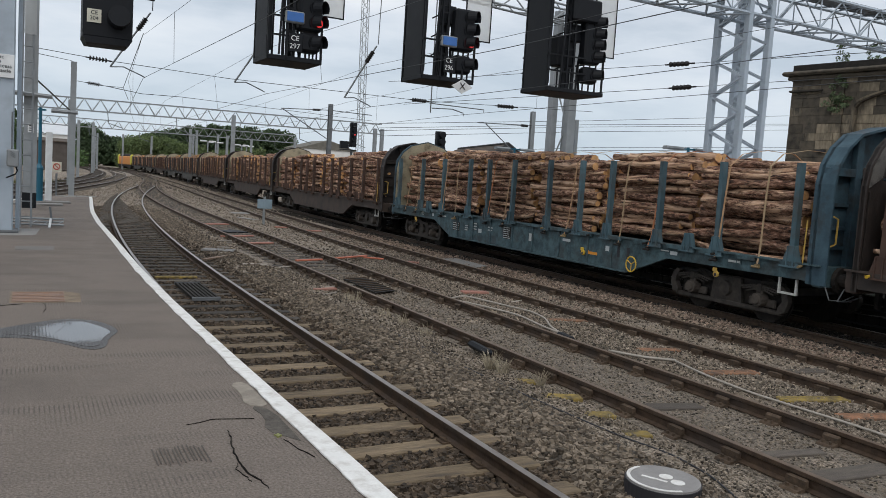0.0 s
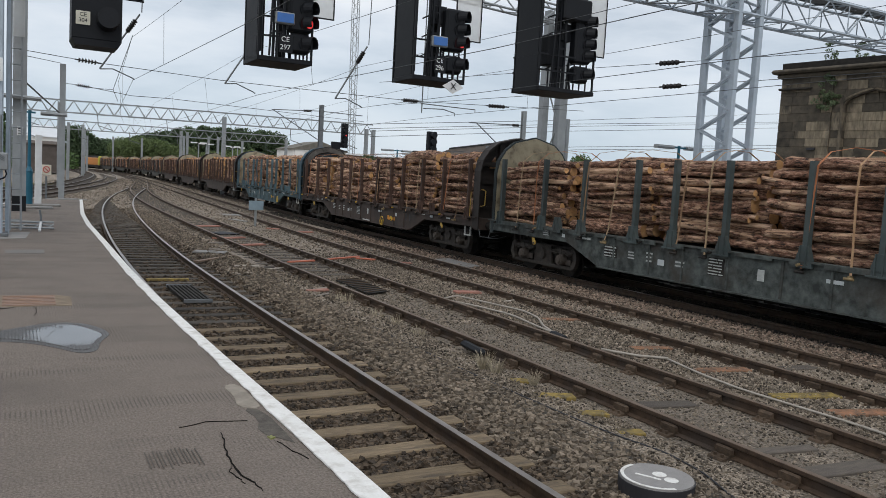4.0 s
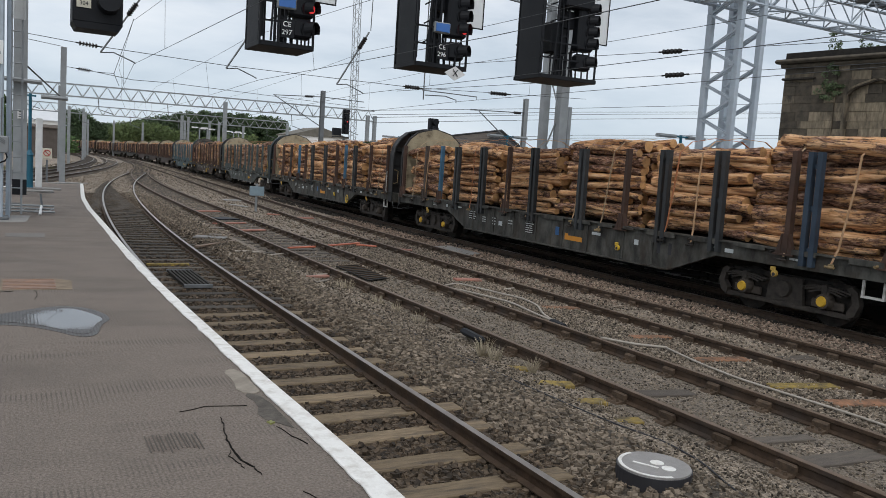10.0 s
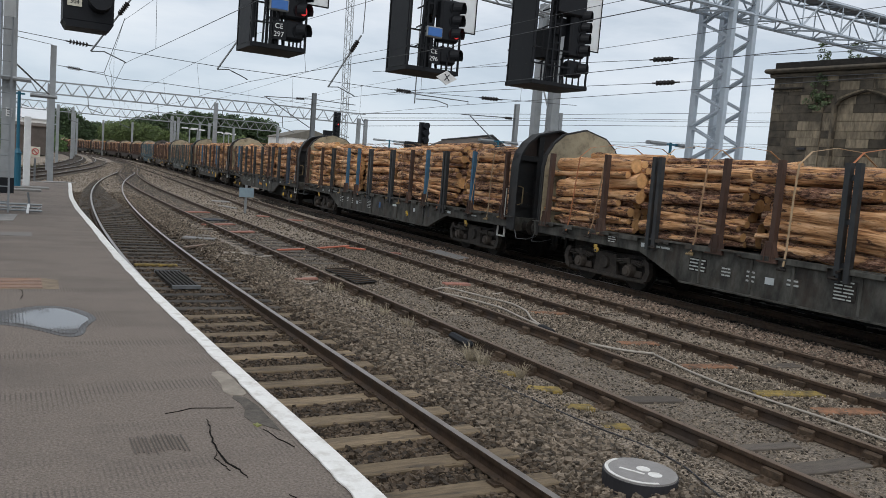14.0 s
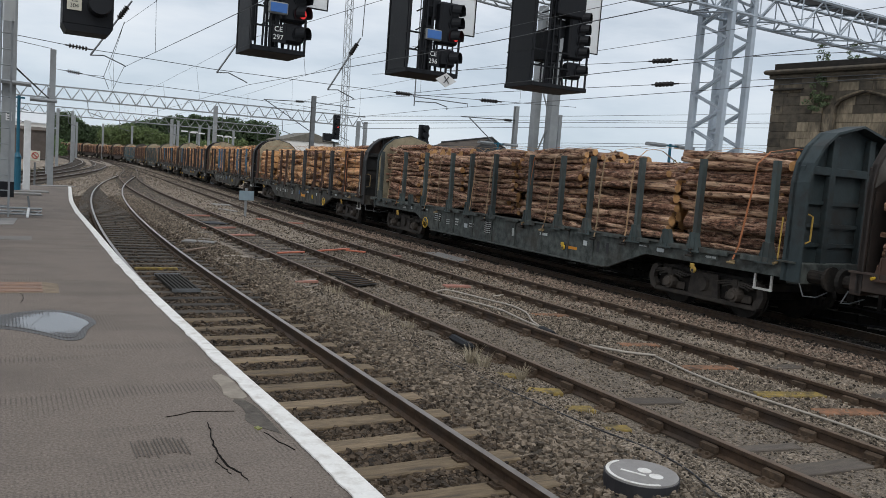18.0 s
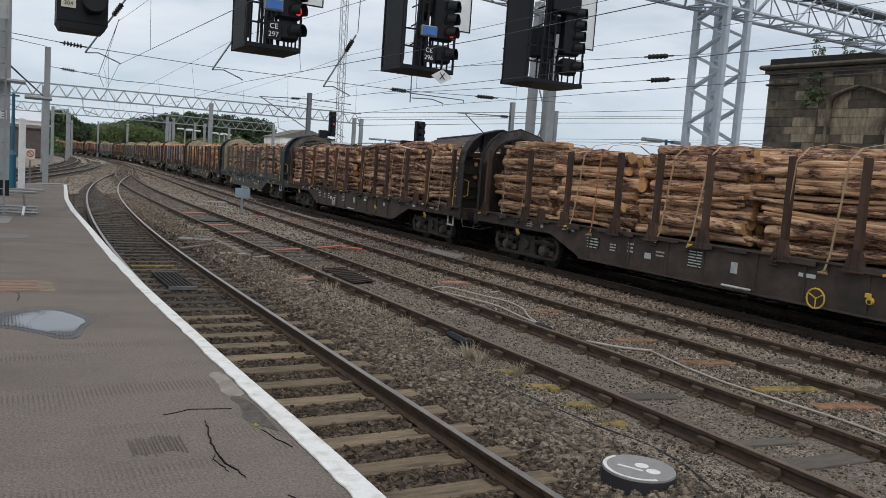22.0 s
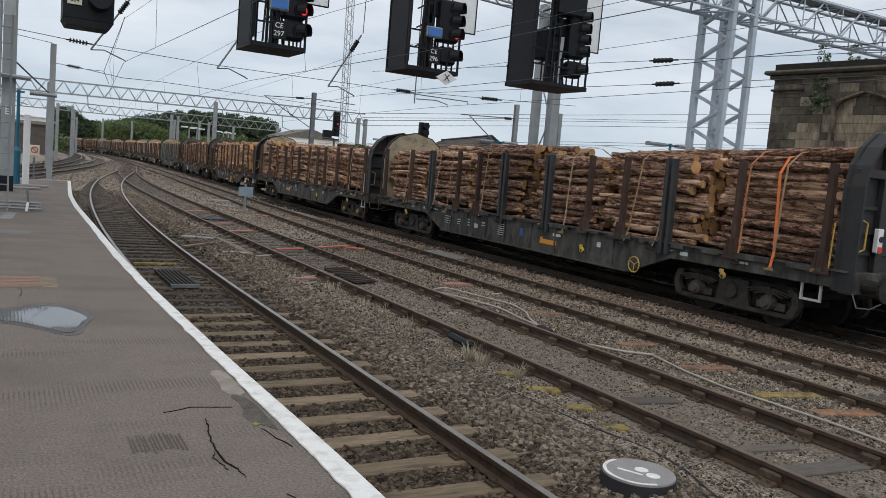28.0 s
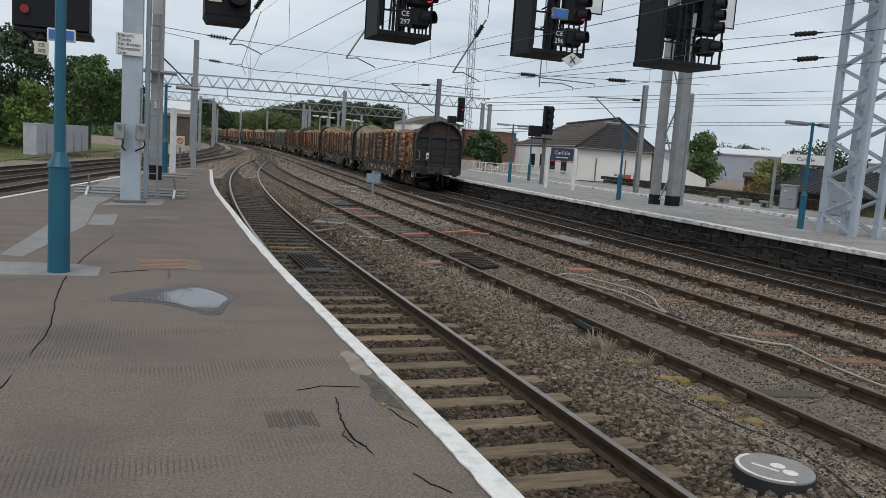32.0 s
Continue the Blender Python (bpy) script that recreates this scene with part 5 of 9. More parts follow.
part("insulator", Geo().cyl((16.4, 50, 6.38), (16.9, 50, 6.41), 0.07, n=8), INSUL, m2)
m3 = steel_mast(24.1, 36.0, PLAT2, 6.35, 0.22, "grey steel mast with a cantilever arm near the white house")
part("cantilever", Geo().tube([(20.7, 36, 5.46), (24.1, 36, 5.6)], 0.028, 6), GALV_DARK, m3)
part("stay_tube", Geo().tube([(21.2, 36, 5.45), (24.0, 36, 3.4)], 0.028, 6), GALV_DARK, m3)
part("insulator", Geo().cyl((23.4, 36, 5.55), (23.8, 36, 5.56), 0.07, n=8), INSUL, m3)


def twin_column():
    m = thing("twin_column_mast", "pair of grey steel columns with black feet carrying the overhead wires", "mast")
    part("column", Geo().prism([(-0.14, -0.16), (0.14, -0.16), (0.14, 0.16), (-0.14, 0.16)], PLAT2, 9.6, lambda u, v, s: (19.36 + u, 27.5 + v, s)), GALV, m)
    part("column", Geo().box((19.86, 27.0, 5.1), (0.40, 0.40, 8.9), ch=0.02), GALV, m)
    part("column", Geo().box((20.72, 27.6, 3.0), (0.16, 0.16, 4.6), ch=0.01), GALV, m)
    part("painted_foot", Geo().box((19.36, 27.5, PLAT2 + 0.2), (0.34, 0.34, 0.4)), BLACK, m)
    part("painted_foot", Geo().box((19.86, 27.0, PLAT2 + 0.2), (0.42, 0.42, 0.4)), BLACK, m)
    for k in range(6):
        z = 0.9 + k * 1.35
        a, b = ((19.44, 27.3), (19.74, 26.95)) if k % 2 == 0 else ((19.74, 26.95), (19.44, 27.3))
        part("lacing", Geo().tube([(*a, z), (*b, z + 1.35)], 0.035, 5), GALV, m)
    lattice(m, (0.1, 23.5, 9.4), (20.2, 27.3, 9.4), 0.6, 0.6, 24, 0.04, GALV, joined=True)


twin_column()


# ---------------------------------------------------------------- overhead wires
def wire(name, pts, r, label, sag=0.0):
    out = []
    for (a, b) in zip(pts[:-1], pts[1:]):
        for i in range(12):
            f = i / 12
            p = Vector(a).lerp(Vector(b), f)
            out.append(p - Vector((0, 0, sag * 4 * f * (1 - f))))
    out.append(Vector(pts[-1]))
    g = Geo().tube(out, r, 4)
    thing(name, label, "wire", group="overhead wires", geo=g, material=WIRE)


def registration(x, y, side, zc=4.75):
    a = thing("registration_arm", "dark overhead wire support arm with ribbed insulator", "wire support", group="registration arms")
    part("drop_tube", Geo().tube([(x + 0.2, y, 9.2), (x + 0.15, y, 6.76)], 0.016, 5), GALV_DARK, a)
    part("stay_arm", Geo().tube([(x + 0.1, y, 6.7), (x - side * 0.95, y, zc + 0.2)], 0.028, 6), GALV_DARK, a)
    top, end = Vector((x + 0.1, y, 6.7)), Vector((x - side * 0.95, y, zc + 0.2))
    ins = part("insulator", Geo().cyl(top.lerp(end, 0.11), top.lerp(end, 0.325), 0.045, n=8), INSUL, a)
    for k in range(6):
        f = 0.12 + k * 0.035
        p = Vector((x + 0.1, y, 6.7)).lerp(Vector((x - side * 0.95, y, zc + 0.2)), f)
        q = Vector((x + 0.1, y, 6.7)).lerp(Vector((x - side * 0.95, y, zc + 0.2)), f + 0.018)
        part("disc", Geo().cyl(p, q, 0.085, 0.06, n=10), INSUL, ins)
    part("steady_arm", Geo().tube([(x - side * 0.95, y, zc + 0.2), (x - side * 0.6, y, zc + 0.24), (x - side * 0.1, y, zc + 0.05), (x, y, zc)], 0.018, 6), GALV_DARK, a)


registration(3.05, 25.0, 1, 4.82)
registration(6.60, 25.0, 1, 4.78)
registration(10.2, 25.0, 1, 4.68)
arm_d = thing("registration_arm", "straight overhead wire support arm on a drop tube", "wire support", group="registration arms")
part("drop_tube", Geo().tube([(12.45, 25, 9.2), (12.45, 25, 4.70)], 0.022, 5), GALV_DARK, arm_d)
part("stay_arm", Geo().tube([(12.4, 25, 5.02), (14.6, 25, 5.0), (14.6, 25, 4.9)], 0.018, 5), GALV_DARK, arm_d)
part("steady_arm", Geo().tube([(12.5, 25, 4.86), (13.3, 25, 4.9), (13.76, 25, 4.8), (13.76, 25, 4.7)], 0.018, 5), GALV_DARK, arm_d)
RUNS = {   # contact wire over each track, from the near side to the far portals: x, y
    "a": ([(3.6, -20), (3.36, 13), (3.0, 25), (4.2, 40), (5.9, 53), (9.9, 78)], 4.80),
    "b": ([(7.3, -20), (7.33, 12), (6.67, 25), (7.2, 38), (7.6, 50), (10.2, 78), (14.9, 112)], 4.74),
    "c": ([(10.45, -20), (10.55, 12), (10.22, 25), (11.5, 40), (12.2, 52), (13.9, 78), (16.4, 112)], 4.68),
    "d": ([(14.1, -20), (13.85, 12), (13.7, 25), (14.4, 38), (15.6, 52), (17.6, 78), (19.6, 112)], 4.74),
}
for key, (run, zc) in RUNS.items():
    wire("contact_wire", [(x, y, zc) for x, y in run], 0.007, "dark contact wire over the track")
    lean = {"a": -0.05, "b": -0.35, "c": -0.1, "d": 0.0}[key]
    wire("catenary_wire", [(x + lean * (1 if y > 20 else 0.2), y, 6.02) for x, y in run], 0.006, "dark catenary wire over the track", 0.03)
    for y in (20.4, 34, 44, 60, 68):
        x = float(np.interp(y, [p[1] for p in run], [p[0] for p in run]))
        thing("dropper_wire", "thin dropper between catenary and contact wire", "wire", group="dropper wires", geo=Geo().tube([(x, y, zc), (x + lean * 0.5, y, 6.02)], 0.005, 4), material=WIRE)
wire("span_wire", [(0.2, 25, 5.31), (1.87, 25, 5.19), (5.52, 25, 5.07), (12.07, 25, 5.07), (19.5, 25, 5.4)], 0.009, "dark cross-span wire between masts")
wire("span_wire", [(0.1, 23.6, 5.02), (1.45, 32.3, 5.84)], 0.009, "dark cross-span wire between masts")
wire("span_wire", [(1.5, 32.4, 5.16), (2.59, 32.4, 5.07), (3.2, 32.4, 5.08)], 0.009, "dark cross-span wire between masts")
wire("span_wire", [(2.59, 32.4, 5.07), (3.85, 32.4, 4.92), (5.27, 32.4, 4.95)], 0.011, "dark cross-span wire between masts")
wire("span_wire", [(2.97, 25, 6.08), (3.2, 32.4, 5.08), (3.5, 33.5, 4.72)], 0.010, "thin stay wire between the overhead supports")
wire("span_wire", [(5.27, 32.4, 4.95), (16.5, 40, 5.3)], 0.010, "dark cross-span wire between masts")
wire("span_wire", [(0.25, 23.6, 4.30), (1.45, 32.1, 3.99)], 0.03, "dark sloping stay beside the mast")
for a, b in (((1.55, 25, 5.21), (2.05, 25, 5.18)), ((11.75, 25, 5.07), (12.3, 25, 5.07)), ((15.2, 25, 5.2), (15.9, 25, 5.22)), ((2.0, 32.4, 5.12), (2.4, 32.4, 5.09))):
    g = Geo()
    A, B = Vector(a), Vector(b)
    for k in range(6):
        g.cyl(A.lerp(B, k / 6), A.lerp(B, k / 6 + 0.09), 0.075, 0.05, n=10)
    g.cyl(A.lerp(B, -0.2), A.lerp(B, 1.2), 0.02, n=6)
    thing("insulator", "dark ribbed insulator on a span wire", "insulator", group="insulators", geo=g, material=INSUL)


def along(p, q, e0, e1):
    p, q = Vector(p), Vector(q)
    return [tuple(p.lerp(q, e0)), tuple(p.lerp(q, e1))]


FEEDERS = [((20.36, 26.14, 7.25), (22.75, 18.55, 7.24)), ((20.49, 25.74, 6.31), (22.72, 18.64, 6.45))]
for p, q in FEEDERS:
    wire("feeder_wire", along(p, q, -1.6, 2.6), 0.011, "dark feeder wire above the far platform")
for (p, q), f in ((FEEDERS[0], 0.42), (FEEDERS[1], 0.42)):
    A, B = Vector(p).lerp(Vector(q), f), Vector(p).lerp(Vector(q), f + 0.10)
    g = Geo()
    for k in range(5):
        g.cyl(A.lerp(B, k / 5), A.lerp(B, k / 5 + 0.14), 0.10, 0.075, n=10)
    g.cyl(A.lerp(B, -0.25), A.lerp(B, 1.25), 0.03, n=6)
    thing("insulator", "dark ribbed insulator on a feeder wire", "insulator", group="insulators", geo=g, material=INSUL)
for z0, z1 in ((8.71, 11.77), (8.35, 10.86), (8.14, 10.68), (7.70, 10.22), (6.22, 8.30), (5.95, 8.0)):
    wire("far_wire", [(25.3, 60, z0 - 2.1), (46.2, 60, z0), (73.9, 60, z1), (95, 60, z1 + 2.2)], 0.020, "thin distant overhead wire")


def portal(y, x0, x1, z0, z1, label, legs):
    p = thing("overhead_line_portal", label, "gantry", group="distant overhead line portals")
    a, b = Vector((x0, y, z0)), Vector((x1, y, z1))
    n = 26
    for dz in (0, 1.05):
        part("chord", Geo().box((a + b) / 2 + Vector((0, 0, dz)), ((b - a).length, 0.12, 0.12), rot=Matrix.Rotation(-math.atan2(z1 - z0, x1 - x0), 3, 'Y')), GALV, p)
    for k in range(n):
        q0, q1 = a.lerp(b, k / n), a.lerp(b, (k + 1) / n)
        mid = (q0 + q1) / 2 + Vector((0, 0, 1.05))
        part("brace", Geo().tube([q0, mid, q1], 0.055, 4), GALV, p)
    for lx in legs:
        part("leg", Geo().box((lx, y, (z0 + 0.9) / 2 - 0.2), (0.34, 0.34, z0 + 1.2)), GALV, p)
    for lx in np.linspace(x0 + 2, x1 - 3, 6):
        part("drop_arm", Geo().tube([(lx, y, z0 + 0.2), (lx + 0.1, y, z0 - 0.9), (lx + 1.3, y, z0 - 1.25)], 0.04, 5), GALV_DARK, p)
    return p


portal(78, -1.5, 33.2, 6.45, 6.75, "long grey lattice portal spanning all the tracks", (3.4, 17.7, 32.5, 33.3))
portal(112, -1.0, 34.3, 6.2, 6.3, "second grey lattice portal farther down the line", (5.9, 19.7, 34.3))

# distant masts, yard lamps and the radio mast
for i, (x, y, h) in enumerate(((9.5, 140, 8), (11.5, 165, 8), (27.5, 150, 8.5), (30.5, 170, 8.5), (33, 150, 8), (36.5, 175, 9), (25, 190, 8), (40, 160, 8), (21, 210, 8.5), (14.5, 200, 8))):
    steel_mast(x, y, -0.2, h, 0.4, "far grey steel mast beside the line")
for x, y in ((31.5, 160), (34.0, 165), (40.5, 170), (43, 176)):
    l = thing("yard_lamp", "distant slim lamp post with two pale heads", "street lamp", group="distant yard lamps")
    part("pole", Geo().cyl((x, y, -0.2), (x, y, 7.0), 0.12, n=6), GALV, l)
    part("lamp_head", Geo().box((x - 0.9, y, 7.0), (1.2, 0.4, 0.25)), WHITE, l)
    part("lamp_head", Geo().box((x + 0.9, y, 7.0), (1.2, 0.4, 0.25)), WHITE, l)
rm = thing("radio_mast", "tall thin grey lattice radio mast behind the station", "mast")
lattice(rm, (51.5, 130, 0), (51.0, 130, 40), 1.0, 1.0, 50, 0.05, GALV, joined=True)


def lamp_post(x, y, z0, z1, label, heads=2, turn=0.0, group="teal platform lamps"):
    l = thing("platform_lamp", label, "street lamp", at=pose(x, y, 0, 0, 0, turn), group=group)
    part("base", Geo().cyl((0, 0, z0), (0, 0, z0 + 1.0), 0.10, 0.095, n=14).cyl((0, 0, z0 + 1.0), (0, 0, z0 + 1.14), 0.11, 0.05, n=14), TEAL_PAINT, l, smooth=False)
    part("pole", Geo().cyl((0, 0, z0 + 1.1), (0, 0, z1), 0.05, 0.045, n=12), TEAL_PAINT, l, smooth=False)
    part("arm", Geo().box((0, 0, z1 - 0.06), (0.7 if heads == 2 else 0.3, 0.05, 0.05)), TEAL_PAINT, l)
    for s in ((-1, 1) if heads == 2 else (1,)):
        part("lamp_head", Geo().prism([(-0.09, 0), (0.09, 0), (0.12, 0.05), (0.08, 0.11), (-0.08, 0.11), (-0.12, 0.05)], s * 0.28, s * 0.98, lambda u, w, t: (t, u, z1 - 0.12 + w)), GALV, l, "pale grey lamp head")
    return l


lamp_post(-0.81, 8.2, PLAT, 6.2, "teal painted steel lamp post with a thick base on the platform")
lamp_post(18.66, 18.9, PLAT2, 3.92, "teal lamp post with two flat heads on the far platform", 2)
lamp_post(18.82, 29.35, PLAT2, 3.98, "teal lamp post with two flat heads on the far platform", 2)
lamp_post(19.21, 41.4, PLAT2, 4.0, "teal lamp post with two flat heads on the far platform", 2)
lamp_post(22.5, 45.6, PLAT2, 4.0, "teal lamp post with two flat heads on the far platform", 2)
lamp_post(0.36, 26.2, PLAT, 3.75, "teal lamp post near the platform end", 1)
part("lamp_head", Geo().prism([(-0.11, 0), (0.11, 0), (0.13, 0.05), (0.08, 0.1), (-0.08, 0.1), (-0.13, 0.05)], -0.30, 0.58, lambda u, w, t: (t, 23.2 + u, 3.86 + w - t * 0.03)), GALV, mast_a, "flat grey lamp head")
panel = thing("notice_case", "tall narrow white notice case on the platform end", "notice board", geo=Geo().box((0.62, 27.2, PLAT + 1.05), (0.18, 0.6, 2.1), ch=0.01), material=WHITE)
for x, y in ((0.3, 24.9), (0.55, 26.3)):
    thing("concrete_pad", "low pale concrete pad on the platform", "pad", geo=Geo().box((x, y, PLAT + 0.025), (1.3, 0.5, 0.05), ch=0.01), material=SLAB)
ps = thing("prohibition_sign", "small round no-entry sign on a dark post past the platform", "sign")
part("post", Geo().box((1.05, 34.0, 0.75), (0.07, 0.07, 1.9)), GALV_DARK, ps)
part("board", Geo().box((1.05, 33.95, 1.95), (0.34, 0.02, 0.38), ch=0.005), CREAM, ps)
part("ring", Geo().tube([(1.05 + 0.11 * math.cos(a), 33.93, 1.96 + 0.11 * math.sin(a)) for a in np.linspace(0, 6.2832, 17)], 0.018, 5), plain("sign_red", (0.45, 0.06, 0.05), 0.5), ps)
part("bar", Geo().tube([(0.97, 33.93, 2.04), (1.13, 33.93, 1.88)], 0.018, 5), plain("sign_red_bar", (0.45, 0.06, 0.05), 0.5), ps)

# ---------------------------------------------------------------- far platform furniture
def post_signal(x, y, zb, zh, n, label, box_left=True, red=-1):
    s = thing("post_signal", label, "signal")
    part("post", Geo().box((x, y, (zb + zh) / 2), (0.16, 0.16, zh - zb)), GALV_DARK, s)
    part("platform_grid", Geo().box((x - 0.3, y, zh - 0.05), (1.2, 0.7, 0.06)), BLACK, s)
    part("signal_case", Geo().box((x + 0.05, y - 0.1, zh + 0.2 + n * 0.2), (0.55, 0.3, n * 0.4), ch=0.03), BLACK, s)
    for k in range(n):
        part("hood", Geo().cyl((x + 0.05, y - 0.25, zh + 0.4 + k * 0.4), (x + 0.05, y - 0.5, zh + 0.4 + k * 0.4), 0.18, n=12), BLACK, s)
        if k == red:
            part("lens", Geo().cyl((x + 0.05, y - 0.50, zh + 0.4 + k * 0.4), (x + 0.05, y - 0.52, zh + 0.4 + k * 0.4), 0.06, n=12), RED_LAMP, s, "lit red lens")
    part("indicator_box", Geo().box((x - 0.65, y, zh + 0.35), (0.7, 0.4, 0.6), ch=0.03), BLACK, s)
    return s


post_signal(23.8, 62, PLAT2, 4.4, 5, "tall black signal showing red beyond the far platform", red=2)
post_signal(21.05, 41, PLAT2, 3.35, 4, "black four-lens signal on a post at the far platform")

SIGN_BLUE = plain("dark_blue_sign", (0.035, 0.045, 0.09), 0.5)
sign = thing("station_name_sign", "dark blue station name board on two white posts", "sign")
for x, y in ((18.75, 36.0), (19.75, 35.0)):
    part("post", Geo().box((x, y, 1.75), (0.15, 0.15, 2.1), ch=0.02), WHITE, sign)
board = part("board", Geo().box((19.22, 35.4, 2.48), (1.15, 0.04, 0.62), rot=Matrix.Rotation(-0.75, 3, 'Z')), SIGN_BLUE, sign)
tm = Matrix.Translation((19.22, 35.4, 2.55)) @ Matrix.Rotation(-0.75, 4, 'Z') @ Matrix.Translation((0, -0.025, 0)) @ FACE_CAM
lettering("Carlisle", 0.26, WHITE, board, tm)
part("marking_bar", Geo().box((19.22 - 0.02, 35.4 - 0.02, 2.32), (0.6, 0.06, 0.06), rot=Matrix.Rotation(-0.75, 3, 'Z')), SIGN_PALE, board)
part("stripe", Geo().box((19.22, 35.4, 2.13), (1.15, 0.05, 0.05), rot=Matrix.Rotation(-0.75, 3, 'Z')), plain("red_stripe", (0.4, 0.05, 0.05), 0.5), sign)
sign2 = thing("station_name_sign", "white station name board with dark lettering behind the platform", "sign")
b2 = part("board", Geo().box((27.05, 27.55, 2.97), (2.0, 0.05, 0.42), rot=Matrix.Rotation(-0.75, 3, 'Z')), WHITE, sign2)
lettering("Carlisle", 0.24, INK, b2, Matrix.Translation((27.05, 27.55, 2.97)) @ Matrix.Rotation(-0.75, 4, 'Z') @ Matrix.Translation((0, -0.03, 0)) @ FACE_CAM)
for x, y in ((26.2, 28.4), (27.8, 26.9)):
    part("post", Geo().box((x, y, 1.8), (0.1, 0.1, 2.3)), GALV, sign2)
part("lower_board", Geo().box((27.25, 27.45, 2.3), (0.75, 0.04, 0.5), rot=Matrix.Rotation(-0.75, 3, 'Z')), SIGN_BLUE, sign2, "dark board with unreadable pale bars")


def cabinet(x, y, z, w, d, h, turn, label, group, paint=GREY_CAB):
    c = thing("equipment_cabinet", label, "cabinet", at=pose(x, y, z, 0, 0, turn), group=group)
    part("body", Geo().box((0, 0, h / 2), (w, d, h), ch=0.015), paint, c)
    part("lid", Geo().box((0, 0, h + 0.03), (w + 0.06, d + 0.06, 0.07), ch=0.01), paint, c)
    part("door", Geo().box((0, -d / 2 - 0.012, h / 2), (w - 0.08, 0.03, h - 0.12), ch=0.008), paint, c)
    part("handle", Geo().box((w * 0.12, -d / 2 - 0.04, h * 0.45), (0.16, 0.02, 0.03)), GALV_DARK, c)
    part("label_plate", Geo().box((-w * 0.2, -d / 2 - 0.033, h * 0.8), (0.14, 0.01, 0.08)), SIGN_PALE, c)
    return c


for i in range(7):
    cabinet(29.2 - 0.02 * i, 22.9 - i * 1.06, PLAT2, 0.78, 0.6, 1.2, -78, "grey steel equipment cabinet in front of the stone building", "grey cabinets by the stone building")
cabinet(26.9, 25.5, PLAT2, 0.9, 0.6, 1.35, -70, "pale grey equipment cabinet behind the lattice tower", "cabinets behind the platform")
cabinet(27.27, 28.5, PLAT2, 0.7, 0.6, 1.05, -50, "pale grey equipment cabinet behind the platform", "cabinets behind the platform")
for i, (x, y) in enumerate(((25.9, 31.2), (26.1, 30.0), (26.4, 28.9))):
    b = thing("concrete_bench", "small weathered concrete bench behind the platform", "bench", group="concrete benches")
    part("seat", Geo().box((x, y, 0.96), (0.34, 0.62, 0.09), ch=0.01), SLAB, b)
    for dy in (-0.2, 0.2):
        part("leg", Geo().box((x, y + dy, 0.80), (0.26, 0.10, 0.24)), SLAB, b)
low_wall = thing("low_stone_wall", "low mossy stone wall with rough grass behind the far platform", "wall", kind="structure")
for row in range(2):
    for k in range(26):
        y = 26.6 + k * 0.9 + row * 0.4
        x = 28.4 + (y - 14) * 0.06
        part("stone", Geo().box((x, y, PLAT2 + 0.13 + row * 0.24), (0.3, 0.86, 0.22), ch=0.025), DARK_STONE, low_wall)

